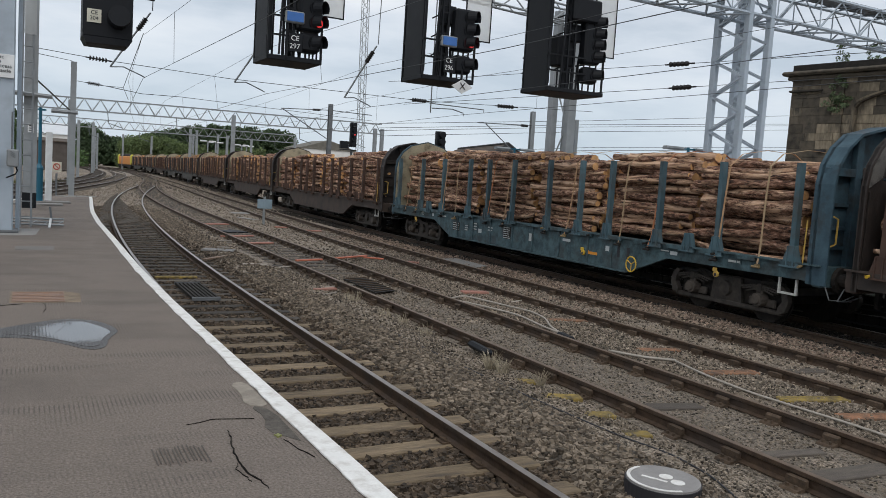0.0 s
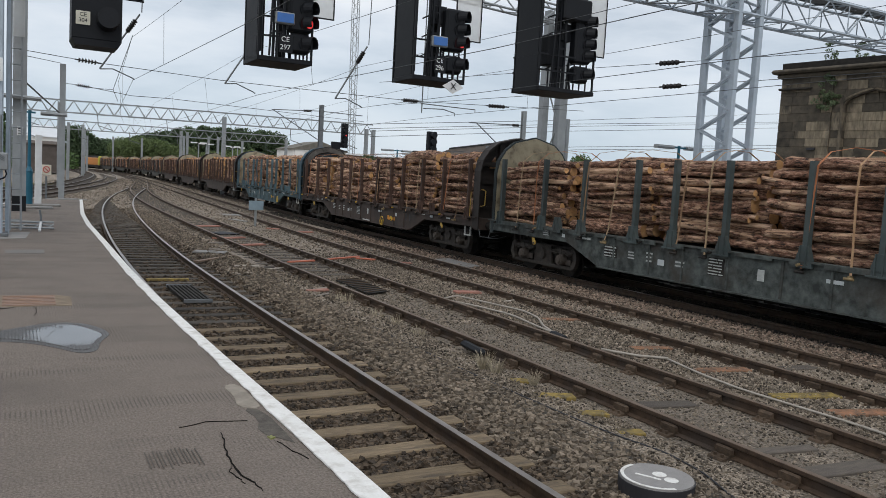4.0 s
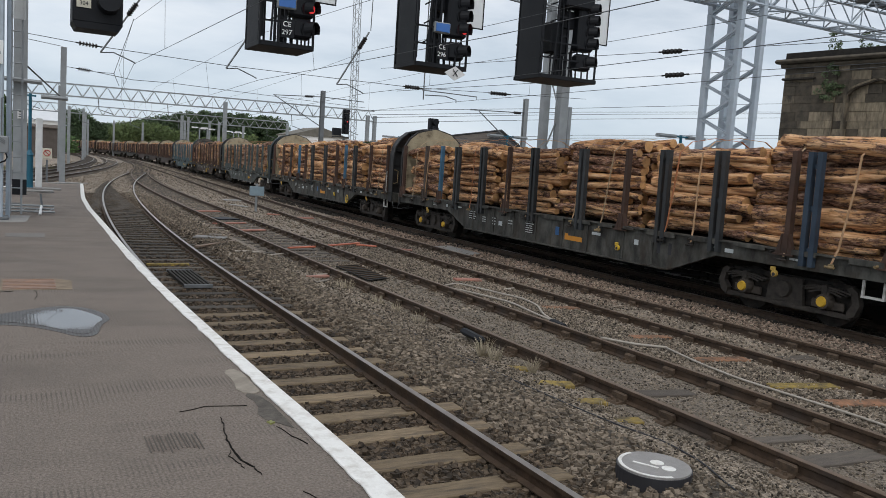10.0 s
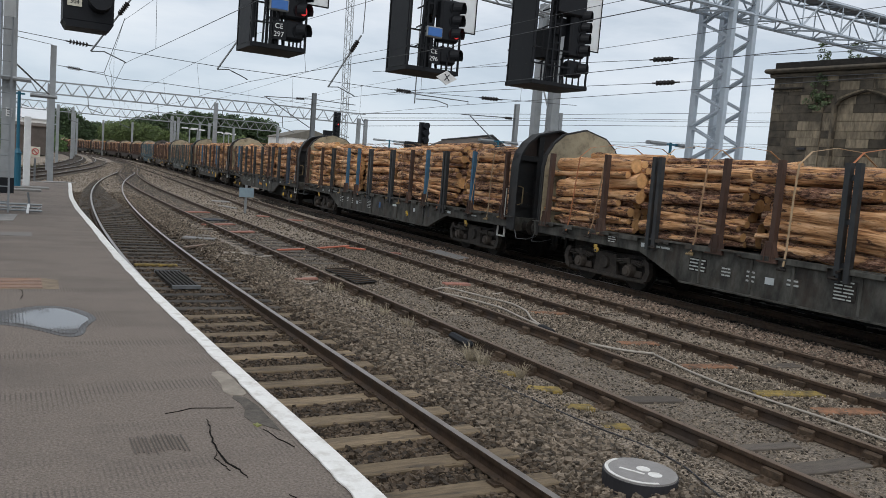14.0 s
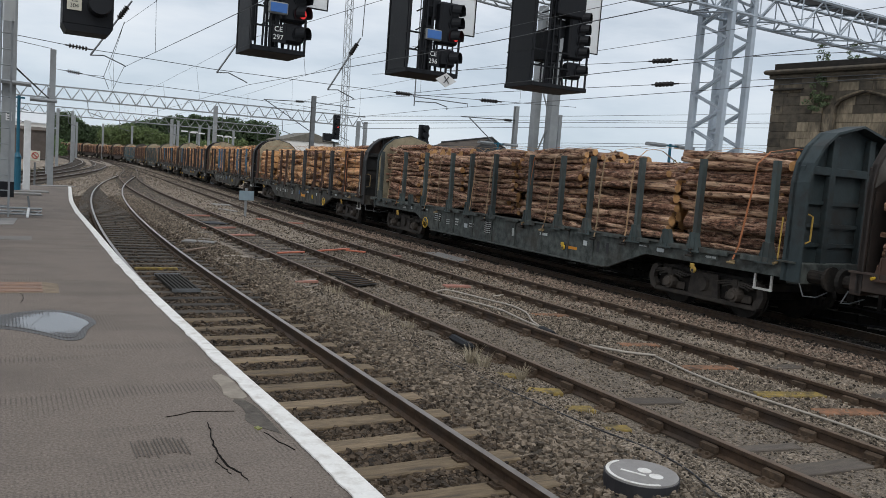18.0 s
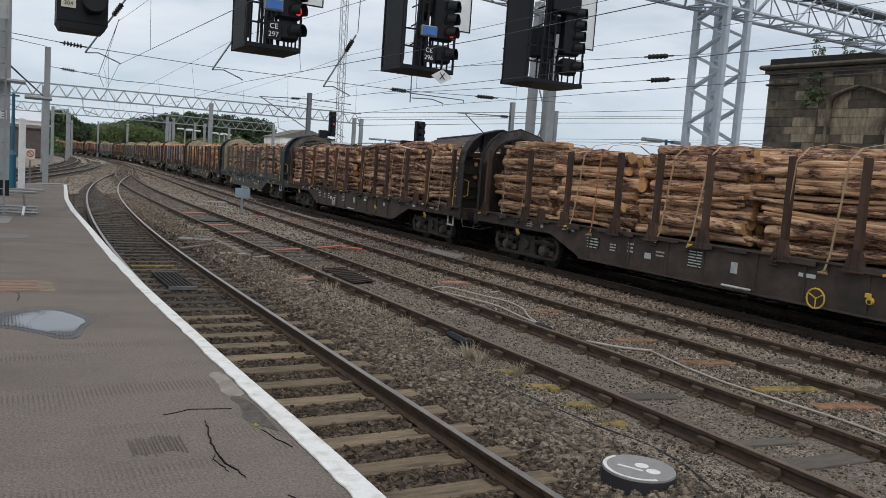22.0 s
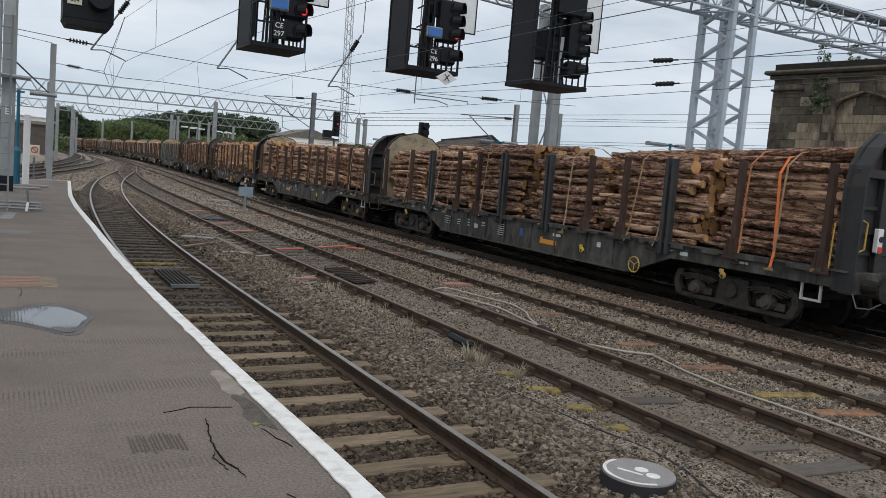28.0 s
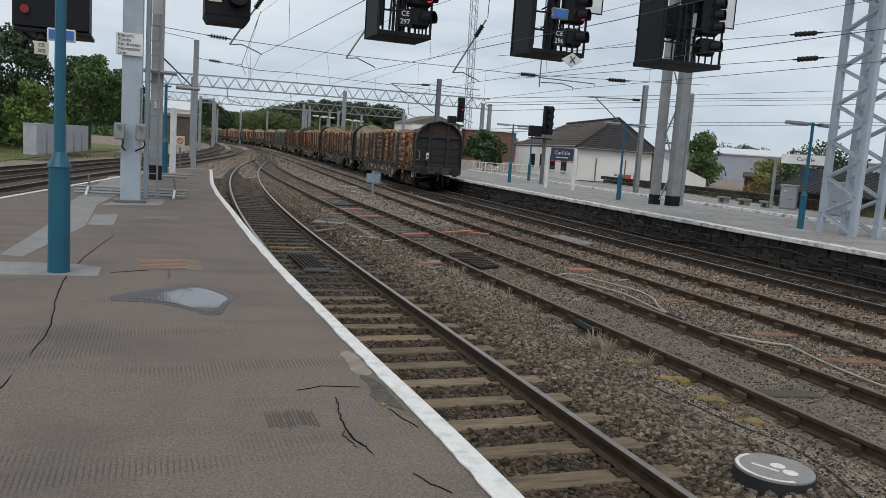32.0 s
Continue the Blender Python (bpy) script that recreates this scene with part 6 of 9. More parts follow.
# ---------------------------------------------------------------- buildings
def stone_building():
    b = thing("stone_building", "soot-blackened sandstone building with a heavy cornice and blind arch", "building")
    P0, P1 = Vector((33.2, 27.1, 0)), Vector((35.1, 13.8, 0))
    d = (P1 - P0).normalized()
    nrm = Vector((d.y, -d.x, 0))
    if nrm.x > 0:
        nrm = -nrm
    rot = Matrix((d, -nrm, Vector((0, 0, 1)))).transposed()

    def at(u, depth, z):
        return P0 + d * u - nrm * depth + Vector((0, 0, z))

    L = (P1 - P0).length
    part("wall_core", Geo().box(at(L / 2, 2.65, 4.35), (L - 0.1, 4.2, 8.3), rot=rot), MORTAR, b)
    part("plinth", Geo().box(at(L / 2, 2.0, 0.95), (L + 0.5, 4.6, 1.6), rot=rot, ch=0.05), WALL_STONE, b)
    part("cornice", Geo().box(at(L / 2, 2.0, 8.60), (L + 0.7, 4.9, 0.20), rot=rot, ch=0.08), SOOT_STONE, b, "weathered projecting cornice")
    part("cornice", Geo().box(at(L / 2, 2.05, 8.40), (L + 0.3, 4.5, 0.20), rot=rot, ch=0.06), SOOT_STONE, b)
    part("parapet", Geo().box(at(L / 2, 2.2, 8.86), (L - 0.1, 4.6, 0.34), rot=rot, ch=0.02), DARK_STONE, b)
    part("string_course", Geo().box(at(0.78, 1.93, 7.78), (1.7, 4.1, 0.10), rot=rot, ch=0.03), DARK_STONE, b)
    rg = random.Random(17)
    z, row = 1.75, 0
    hs = [0.40, 0.44, 0.36, 0.40, 0.44, 0.36, 0.44, 0.40, 0.40, 0.36, 0.44, 0.40]
    P_IN, P_OUT, TOP = 3.2, 5.8, 7.62
    while z < 8.25:
        h = min(hs[row % 12], 8.30 - z)
        if z < TOP < z + h + 0.15:
            h = TOP - z
        zc = z + h / 2
        cuts = [0.0, 1.5, 2.65, P_IN, P_OUT, L] if zc < TOP else [0.0, 1.5, 2.65, L]
        for u0, u1 in zip(cuts[:-1], cuts[1:]):
            u = u0
            while u < u1 - 0.02:
                w = rg.uniform(0.45, 0.95)
                if u1 - u - w < 0.3:
                    w = u1 - u
                mid = u + w / 2
                inpanel = P_IN < mid < P_OUT and zc < TOP
                dep = 0.20 + (0.24 if inpanel else 0) - (0.08 if 1.5 < mid < 2.65 else 0) + rg.uniform(-0.008, 0.008)
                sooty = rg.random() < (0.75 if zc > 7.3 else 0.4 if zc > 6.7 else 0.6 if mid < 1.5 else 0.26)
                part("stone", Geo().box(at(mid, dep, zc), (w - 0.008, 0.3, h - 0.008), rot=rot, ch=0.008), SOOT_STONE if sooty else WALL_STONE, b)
                u += w
        z += h; row += 1
    # four-centred arch: spandrels over the set-back panel and a moulded hood
    mid = (P_IN + P_OUT) / 2
    for s in (-1, 1):
        curve = [(mid + s * 1.3 * (1 - f), 6.92 + 0.62 * f ** 0.55) for f in np.linspace(0, 1, 9)]
        poly = curve + [(mid, 7.66), (mid + s * 1.3, 7.66)]
        part("spandrel", Geo().prism(poly, 0.06, 0.34, lambda u, zz, t: at(u, t, zz)), SOOT_STONE, b)
        hood = [(mid + s * 1.38, 1.8)] + [(u + s * 0.08, zz + 0.05) for u, zz in curve]
        part("arch_moulding", Geo().sweep([[at(u - s * 0.07, 0.07, zz), at(u + s * 0.07, 0.07, zz + 0.04), at(u + s * 0.06, -0.01, zz + 0.04), at(u - s * 0.05, 0.01, zz)] for u, zz in hood]), WALL_STONE, b)
    part("pipe", Geo().tube([at(3.5, 0.2, 1.7), at(3.5, 0.2, 3.3), at(3.62, 0.2, 3.75), at(3.9, 0.2, 4.05), at(4.3, 0.2, 4.12), at(4.75, 0.2, 3.95), at(4.85, 0.2, 3.5), at(4.85, 0.2, 1.7)], 0.045, 6), INK, b, "black cable loop on the wall")
    part("bracket", Geo().box(at(1.85, -0.07, 4.88), (0.40, 0.12, 0.1), rot=rot), INK, b)
    # A flat black block paints the shade of a wall recess.
    part("recess", Geo().box(at(1.45, 0.035, 3.75), (0.5, 0.05, 0.55), rot=rot), INK, b)
    return b, at


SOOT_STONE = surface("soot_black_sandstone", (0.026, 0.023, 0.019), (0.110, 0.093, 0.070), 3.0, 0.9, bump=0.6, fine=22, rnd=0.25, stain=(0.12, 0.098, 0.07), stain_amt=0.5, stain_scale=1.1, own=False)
stone_house, wall_at = stone_building()


def white_house():
    """A long gabled range with its hipped end towards the tracks, and a lean-to at its corner."""
    h = thing("white_house", "white rendered single-storey building with a brown hipped tile roof", "house")
    W = [(33.41, 70.75), (30.5, 54.0), (36.7, 52.9), (39.61, 69.65)]
    for i in range(4):
        (x0, y0), (x1, y1) = W[i], W[(i + 1) % 4]
        d = Vector((x1 - x0, y1 - y0, 0)); L = d.length; d.normalize()
        rot = Matrix((d, Vector((-d.y, d.x, 0)), Vector((0, 0, 1)))).transposed()
        part("wall", Geo().box(((x0 + x1) / 2, (y0 + y1) / 2, 1.55), (L - (0.32 if i % 2 else 0.0), 0.3, 3.4), rot=rot), RENDER_WHITE if i in (0, 1) else BRICK_RED, h)
    A, B, C, Dd = [Vector((*p, 3.2)) for p in W]
    ce = (A + B + C + Dd) / 4
    A, B, C, Dd = [p + (p - ce).normalized() * 0.55 for p in (A, B, C, Dd)]
    along_ridge = (B - A).normalized()
    across = (C - B).normalized() * 0.5
    r0 = (A + Dd) / 2 + along_ridge * 4.0 + across + Vector((0, 0, 2.2)); r1 = (B + C) / 2 - along_ridge * 1.6 + across + Vector((0, 0, 2.4))
    for poly, mat in (((A, B, r1, r0), ROOF_TILE), ((B, C, r1), ROOF_SLATE), ((C, Dd, r0, r1), ROOF_TILE), ((Dd, A, r0), ROOF_TILE)):
        n = len(poly)
        dn = Vector((0, 0, -0.12))
        part("roof_slope", Geo().add(list(poly) + [p + dn for p in poly], [tuple(range(n)), tuple(range(n, 2 * n))[::-1]] + [(i, (i + 1) % n, n + (i + 1) % n, n + i) for i in range(n)]), mat, h)
        if poly[0] in (A, B):
            e0, e1 = poly[0], poly[1]
            t0, t1 = (poly[3], poly[2]) if n == 4 else (poly[2], poly[2])
            for k in range(1, 15):
                f = k / 15
                part("tile_course", Geo().tube([e0.lerp(t0, f) + Vector((0, 0, 0.015)), e1.lerp(t1, f) + Vector((0, 0, 0.015))], 0.024, 4), mat, h)
    part("hip_ridge", Geo().tube([B + Vector((0, 0, 0.03)), r1 + Vector((0, 0, 0.05)), r0 + Vector((0, 0, 0.05))], 0.09, 6), ROOF_SLATE, h)
    part("hip_ridge", Geo().tube([C + Vector((0, 0, 0.03)), r1 + Vector((0, 0, 0.05))], 0.09, 6), ROOF_SLATE, h)
    part("gutter", Geo().tube([B - Vector((0, 0, 0.1)), C - Vector((0, 0, 0.1))], 0.06, 5), GALV_DARK, h)
    # banner, pipes and a low bench along the white end
    u = (Vector(W[2]) - Vector(W[1])).normalized()
    turn = Matrix.Rotation(math.atan2(u.y, u.x), 3, 'Z')

    def on_end(f, out, z):
        return Vector((W[1][0] + u.x * f + u.y * out, W[1][1] + u.y * f - u.x * out, z))

    part("poster", Geo().box(on_end(4.3, 0.18, 1.15), (3.0, 0.04, 0.72), rot=turn), WHITE, h, "white banner with plain red bars")
    for k, (f, wd) in enumerate(((4.15, 0.8), (5.0, 0.5), (3.3, 0.25))):
        part("poster_mark", Geo().box(on_end(f, 0.21, 1.12 + 0.05 * k), (wd, 0.03, 0.34 if k < 2 else 0.12), rot=turn), POSTER_RED, h)
    for f in (1.6, 4.0):
        part("drain_pipe", Geo().cyl(on_end(f, 0.22, 0.3), on_end(f, 0.22, 2.4), 0.05, n=6), GALV_DARK, h)
    part("plinth", Geo().box(on_end(3.1, 0.17, 0.45), (6.4, 0.1, 0.42), rot=turn), DARK_STONE, h, "dark strip along the foot of the wall")
    v = (Vector(W[0]) - Vector(W[1])).normalized()
    side = Matrix.Rotation(math.atan2(v.y, v.x), 3, 'Z')
    for k in range(4):
        p = Vector(W[1]) + v * (2.2 + 2.9 * k)
        part("window", Geo().box((p.x - 0.17, p.y, 1.85), (1.3, 0.06, 1.2), rot=side), GLASS_DARK, h)
        part("window_frame", Geo().box((p.x - 0.20, p.y, 2.50), (1.5, 0.08, 0.12), rot=side), WHITE, h)
        part("window_sill", Geo().box((p.x - 0.21, p.y, 1.20), (1.5, 0.12, 0.1), rot=side), WHITE, h)
    part("side_wall", Geo().prism([(0, 0), (4.4, 0), (4.4, 1.35), (0, 3.0)], -0.15, 0.15, lambda q, z, t: (36.9 + q * 0.985 + t * 0.17, 52.86 - q * 0.17 + t * 0.985, z)), RENDER_WHITE, h)



white_house()


def shed(name, label, x0, x1, y0, y1, h, wall_mat, roof_mat, rise=0.8, turn=0.0):
    s = thing(name, label, "building", at=pose((x0 + x1) / 2, (y0 + y1) / 2, 0, 0, 0, turn))
    w, d = x1 - x0, y1 - y0
    for sy in (-1, 1):
        part("wall", Geo().box((0, sy * (d / 2), h / 2), (w, 0.3, h)), wall_mat, s)
    for sx in (-1, 1):
        part("wall", Geo().box((sx * (w / 2), 0, h / 2), (0.3, d - 0.32, h)), wall_mat, s)
    part("roof", Geo().prism([(-d / 2 - 0.4, h), (d / 2 + 0.4, h), (d / 2 + 0.4, h + 0.15), (0, h + rise + 0.15), (-d / 2 - 0.4, h + 0.15)], -w / 2 - 0.3, w / 2 + 0.3, lambda u, z, t: (t, u, z)), roof_mat, s)
    return s


s1 = shed("warehouse", "long pale grey metal-clad warehouse with a white roof", 55, 105, 82, 110, 4.1, SHED_GREY, SHED_ROOF, 1.0, -36)
for k in range(12):
    part("cladding_rib", Geo().box((-23 + k * 4.1, -14.2, 2.05), (0.25, 0.12, 4.0)), SHED_GREY, s1)
shed("brick_outbuilding", "low red brick outbuilding beyond the platform", 43.5, 49, 47, 51, 1.7, BRICK_RED, ROOF_TILE, 0.3, -40)
shed("white_walled_store", "white-walled store with a low grey gable roof", 40.2, 49.2, 127, 136, 6.1, RENDER_WHITE, surface("weathered_grey_roof", (0.115, 0.108, 0.092), (0.20, 0.188, 0.16), 1.5, 0.9, bump=0.2), 1.45, 90)
shed("brick_house", "distant red brick house behind the sidings", 50.5, 60, 128, 140, 5.8, BRICK_RED, SHED_ROOF, 0.4)
shed("lineside_store", "low brown clad store behind the rear tracks", 0.2, 7.2, 150, 162, 4.6, STORE_BROWN, ROOF_TILE, 0.6)
shed("white_gabled_shed", "distant white gabled shed above the brick store", 1.5, 8.2, 175, 190, 6.4, RENDER_WHITE, SHED_ROOF, 2.4)
fence = thing("white_railing", "white tubular barriers beyond the end of the far platform", "railing")
F0, F1 = Vector((25.6, 62.6, 0)), Vector((31.6, 60.8, 0))
for k in range(13):
    p = F0.lerp(F1, k / 12)
    part("post", Geo().cyl((p.x, p.y, 0.1), (p.x, p.y, 1.45), 0.035, n=6), WHITE, fence)
    if k < 12:
        q = F0.lerp(F1, (k + 1) / 12)
        part("brace", Geo().tube([(p.x, p.y, 0.45), (q.x, q.y, 1.25)] if k % 2 else [(p.x, p.y, 1.25), (q.x, q.y, 0.45)], 0.022, 5), WHITE, fence)
for z in (0.45, 0.85, 1.4):
    part("rail", Geo().tube([(F0.x, F0.y, z), (F1.x, F1.y, z)], 0.03, 5), WHITE, fence)
hut = thing("pale_blue_kiosk", "pale blue equipment kiosk beyond the far platform", "cabinet", geo=Geo().box((20.6, 66, 1.3), (2.2, 1.6, 2.0), ch=0.03), material=plain("pale_blue_paint", (0.28, 0.42, 0.5), 0.6))
lean = thing("lean_to_shed", "low lean-to shed with a dark ribbed roof beside the stone building", "shed")
part("wall", Geo().box((30.9, 30.2, 1.0), (0.25, 6.4, 0.9)), DARK_STONE, lean)
part("wall", Geo().box((33.6, 30.2, 1.5), (0.25, 6.4, 1.9)), DARK_STONE, lean)
part("wall", Geo().prism([(31.03, 0.5), (33.47, 0.5), (33.47, 2.38), (31.03, 1.52)], 27.0, 27.2, lambda u, z, t: (u, t, z)), DARK_STONE, lean)
part("roof", Geo().prism([(30.6, 1.38), (33.9, 2.55), (33.9, 2.63), (30.6, 1.46)], 26.9, 33.5, lambda u, z, t: (u, t, z)), ROOF_SLATE, lean, "dark ribbed sheet roof")
for k in range(17):
    part("roof_rib", Geo().tube([(30.6, 27.0 + k * 0.4, 1.48), (33.9, 27.0 + k * 0.4, 2.65)], 0.05, 4), ROOF_SLATE, lean)

# ---------------------------------------------------------------- rear track side
for i in range(2, 8):
    f = i / 7
    cabinet(-7.9 + 2.4 * f, 53 + 17.5 * f, 0.15, 2.05, 0.8, 1.95, 82, "tall pale grey lineside equipment cabinet beyond the rear tracks", "pale cabinets by the rear tracks", PALE_CAB)
ramp = thing("platform_ramp", "old platform end with a sloping ramp beyond the rear tracks", "ramp", kind="structure",
             geo=Geo().prism([(38, -0.2), (38, 0.75), (46, 0.75), (54, -0.1), (54, -0.2)], -12.5, -9.6, lambda u, w, s: (s, u, w)), material=SLAB)
hr = thing("ramp_railing", "white tubular railing on the old platform end", "railing")
for y in (39, 41, 43, 45):
    part("post", Geo().cyl((-9.8, y, 0.75), (-9.8, y, 1.75), 0.03, n=6), WHITE, hr)
for z in (1.25, 1.72):
    part("rail", Geo().tube([(-9.8, 38.5, z), (-9.8, 45.2, z)], 0.03, 5), WHITE, hr)


# ---------------------------------------------------------------- plants
def leaf_cloud(centres, radii, per, size, seed, flat=0.85):
    rg = np.random.RandomState(seed)
    V, F, c = [], [], 0
    for (cx, cy, cz), r in zip(centres, radii):
        n = per
        d = rg.normal(0, 1, (n, 3)); d /= np.linalg.norm(d, axis=1)[:, None]
        rad = r * rg.uniform(0.45, 1.0, (n, 1)) ** 0.6
        p = d * rad * np.array([1, 1, flat]) + np.array([cx, cy, cz])
        a = rg.normal(0, 1, (n, 3)); a /= np.linalg.norm(a, axis=1)[:, None]
        b = np.cross(a, rg.normal(0, 1, (n, 3))); b /= np.linalg.norm(b, axis=1)[:, None]
        s = size * rg.uniform(0.5, 1.2, (n, 1))
        q = np.stack([p - a * s, p + b * s * 0.55 , p + a * s, p - b * s * 0.55], 1)
        V.append(q.reshape(-1, 3)); F.append(np.arange(n * 4).reshape(-1, 4) + c); c += n * 4
    return np.concatenate(V), np.concatenate(F)


def leaf_mesh(name, V, F, mat):
    me = bpy.data.meshes.new(name)
    me.from_pydata(V.tolist(), [], F.tolist())
    me.materials.append(mat)
    return me


def tree(x, y, z, h, w, mat, label, seed, per=60, size=0.16, name="tree", clumps=34, low=0.22):
    rg = random.Random(seed)
    t = thing(name, label, "tree" if name == "tree" else "bush")
    if name == "tree":
        tr = Geo().cyl((x, y, z - 0.1), (x + 0.1, y, z + h * 0.45), 0.035 * h * 0.5, 0.02 * h * 0.5, n=8).cyl((x + 0.1, y, z + h * 0.45), (x, y, z + h * 0.85), 0.02 * h * 0.5, 0.03, n=6)
        part("trunk", tr, BARK_TREE, t)
    cs, rs = [], []
    for k in range(clumps):
        a, f = rg.uniform(0, 6.28), rg.uniform(0.12, 1.0)
        prof = math.sin(math.pi * min(1, (0.12 + f * 0.86))) ** 0.6
        rr = w / 2 * prof * rg.uniform(0.25, 1.0)
        c = (x + rr * math.cos(a), y + rr * math.sin(a), z + h * (0.08 + 0.86 * f) if name == "bush" else z + h * (low + (0.96 - low) * f))
        cs.append(c); rs.append(w * rg.uniform(0.10, 0.20))
        if name == "tree" and k % 3 == 0:
            part("limb", Geo().tube([(x, y, z + h * 0.3), ((x + c[0]) / 2, (y + c[1]) / 2, (z + h * 0.3 + c[2]) / 2 + 0.2), c], 0.012 * h * 0.5, 5), BARK_TREE, t)
    V, F = leaf_cloud(cs, rs, per, size, seed)
    part("crown", leaf_mesh("crown", V, F, mat), mat, t)
    return t


LEAF_SAGE = surface("sage_leaf", (0.06, 0.095, 0.045), (0.13, 0.17, 0.085), 1.2, 0.6, bump=0, island=0.5)
tree(43.0, 55, 0.4, 4.6, 4.2, LEAF, "drooping green tree behind the far platform", 31, 120, 0.13, clumps=52, low=0.04)
tree(41.6, 45.5, 0.5, 2.4, 4.2, LEAF_YELLOW, "yellow-green bush behind the far platform", 32, 110, 0.12, "bush", 30)
tree(43.8, 42.5, 0.5, 3.0, 3.0, LEAF_DARK, "dark green bush behind the sign", 33, 110, 0.12, "bush", 26)
tree(36.8, 36.0, 0.6, 3.4, 5.0, LEAF_DARK, "dark green bush beside the stone building", 34, 110, 0.12, "bush", 30)
tree(30.5, 72, 0.2, 3.9, 4.0, LEAF_DARK, "dark green tree beyond the white house", 35, 120, 0.2)
tree(-10.5, 76, 0.2, 9.6, 7.0, LEAF_DARK, "tall dark grey-green tree behind the cabinets", 36, 200, 0.19)
tree(-5.3, 78, 0.2, 8.2, 6.0, LEAF, "full green tree behind the cabinets", 37, 200, 0.19)
tree(-2.6, 84, 0.2, 7.6, 5.0, LEAF, "full green tree behind the cabinets", 38, 180, 0.19)
tree(-9.0, 70, 0.2, 5.0, 4.5, LEAF_LIGHT, "light green bush behind the cabinets", 39, 160, 0.16, "bush", 34)
tree(-15.5, 72, 0.2, 9.0, 8.0, LEAF, "tall green tree beyond the rear tracks", 40, 200, 0.2)
tree(-6.5, 88, 0.2, 8.5, 6.0, LEAF_DARK, "full green tree behind the cabinets", 43, 180, 0.2)
for i, (u, zz) in enumerate(((2.45, 7.3), (2.75, 6.75), (2.2, 6.9))):
    c = wall_at(u, -0.1, zz)
    tree(c.x, c.y, c.z - 0.3, 1.4 - i * 0.3, 1.0, LEAF_SAGE, "small sage-green bush rooted in the stone wall", 50 + i, 45, 0.055, "bush", 15)
for i, u in enumerate((2.1, 3.7)):
    c = wall_at(u, 0.5, 9.05)
    tree(c.x, c.y, c.z - 0.25, 1.2, 0.85, LEAF_SAGE, "self-seeded shrub on top of the stone building", 54 + i, 34, 0.055, "bush", 13)


def woods(name, label, items, per, size, mat, seed):
    rg = random.Random(seed)
    cs, rs = [], []
    for x0, x1, y0, h, n in items:
        for k in range(n):
            x = rg.uniform(x0, x1)
            hh = h * (0.75 + 0.35 * noise.noise((x * 0.05, y0 * 0.05, seed)))
            z = rg.uniform(0.0, 1.0) ** 0.8 * hh
            cs.append((x, y0 + rg.uniform(-7, 7), z)); rs.append(rg.uniform(1.2, 2.6))
    V, F = leaf_cloud(cs, rs, per, size, seed)
    tagged(new(name, leaf_mesh(name, V, F, mat)), label, "trees", kind="stuff")


woods("far_woods", "dark green woodland along the horizon", [(-30, 18, 300, 9.0, 300), (16, 44, 300, 16.0, 520), (42, 86, 290, 20.0, 900), (84, 104, 290, 11.0, 200), (95, 190, 300, 9, 300), (-70, -8, 280, 16, 200), (150, 330, 330, 8, 260)], 140, 0.42, LEAF_DARK, 61)
woods("near_woods", "light green trees in front of the woodland", [(24, 62, 238, 9.0, 560)], 150, 0.30, LEAF_WOODS, 62)
woods("bank_scrub", "rough green scrub on the bank where the line bends away", [(-34, -11, 82, 3.2, 110), (-8, 13.0, 232, 4.2, 150), (-4, 6.5, 205, 1.6, 40), (-14, -2, 190, 2.0, 30)], 70, 0.4, LEAF, 63)
woods("far_hedge", "distant dark hedge beyond the warehouse", [(100, 240, 185, 8.6, 420)], 120, 0.33, LEAF_DARK, 64)


def blades(name, label, spots, mat, seed, h, n):
    rg = random.Random(seed)
    g = Geo()
    for x, y, r, *own in spots:
        z = ground_z(x, y)
        h = own[0] if own else h
        for k in range(n if not own else own[1]):
            a, rr = rg.uniform(0, 6.28), r * math.sqrt(rg.random())
            px, py = x + rr * math.cos(a), y + rr * math.sin(a)
            hh, t, w = h * rg.uniform(0.4, 1.1), a + rg.uniform(-0.9, 0.9), 0.005
            lx, ly = hh * rg.uniform(0.1, 1.0) * math.cos(t), hh * rg.uniform(0.1, 1.0) * math.sin(t)
            g.add([(px - w, py, z), (px + w, py, z), (px + lx * 0.5 + w * 0.6, py + ly * 0.5, z + hh * 0.7), (px + lx * 0.5 - w * 0.6, py + ly * 0.5, z + hh * 0.7), (px + lx, py + ly, z + hh)],
                  [(0, 1, 2, 3), (3, 2, 4)])
    thing(name, label, "grass", kind="stuff", geo=g, material=mat)


blades("dry_grass", "tufts of dry straw-coloured grass beside the old track",
       [(5.60, 8.95, 0.07, 0.26, 75), (5.68, 8.75, 0.07, 0.22, 55), (5.87, 8.15, 0.05, 0.22, 50), (5.9, 9.5, 0.12, 0.10, 24), (5.9, 11.5, 0.12, 0.16, 26), (5.95, 12.5, 0.10, 0.18, 30), (5.9, 13.2, 0.14, 0.16, 30), (5.93, 14.9, 0.16, 0.2, 46), (8.9, 6.6, 0.35, 0.06, 40), (9.3, 7.0, 0.35, 0.06, 40), (9.0, 9.5, 0.4, 0.06, 30), (10.2, 6.7, 0.3, 0.07, 40), (5.7, 6.5, 0.25, 0.05, 26)],
       STRAW, 71, 0.24, 34)
blades("rough_grass", "rough green grass behind the far platform and by the rear tracks",
       [(29.2 + 0.4 * (k % 3), 14 + k * 0.9, 0.8) for k in range(26)] + [(-6 + k * 0.9, 66 + k * 2.0, 1.5) for k in range(10)] + [(-9.5 - 1.4 * (k % 4), 52 + k * 1.6, 1.6) for k in range(14)], GRASS, 72, 0.5, 120)

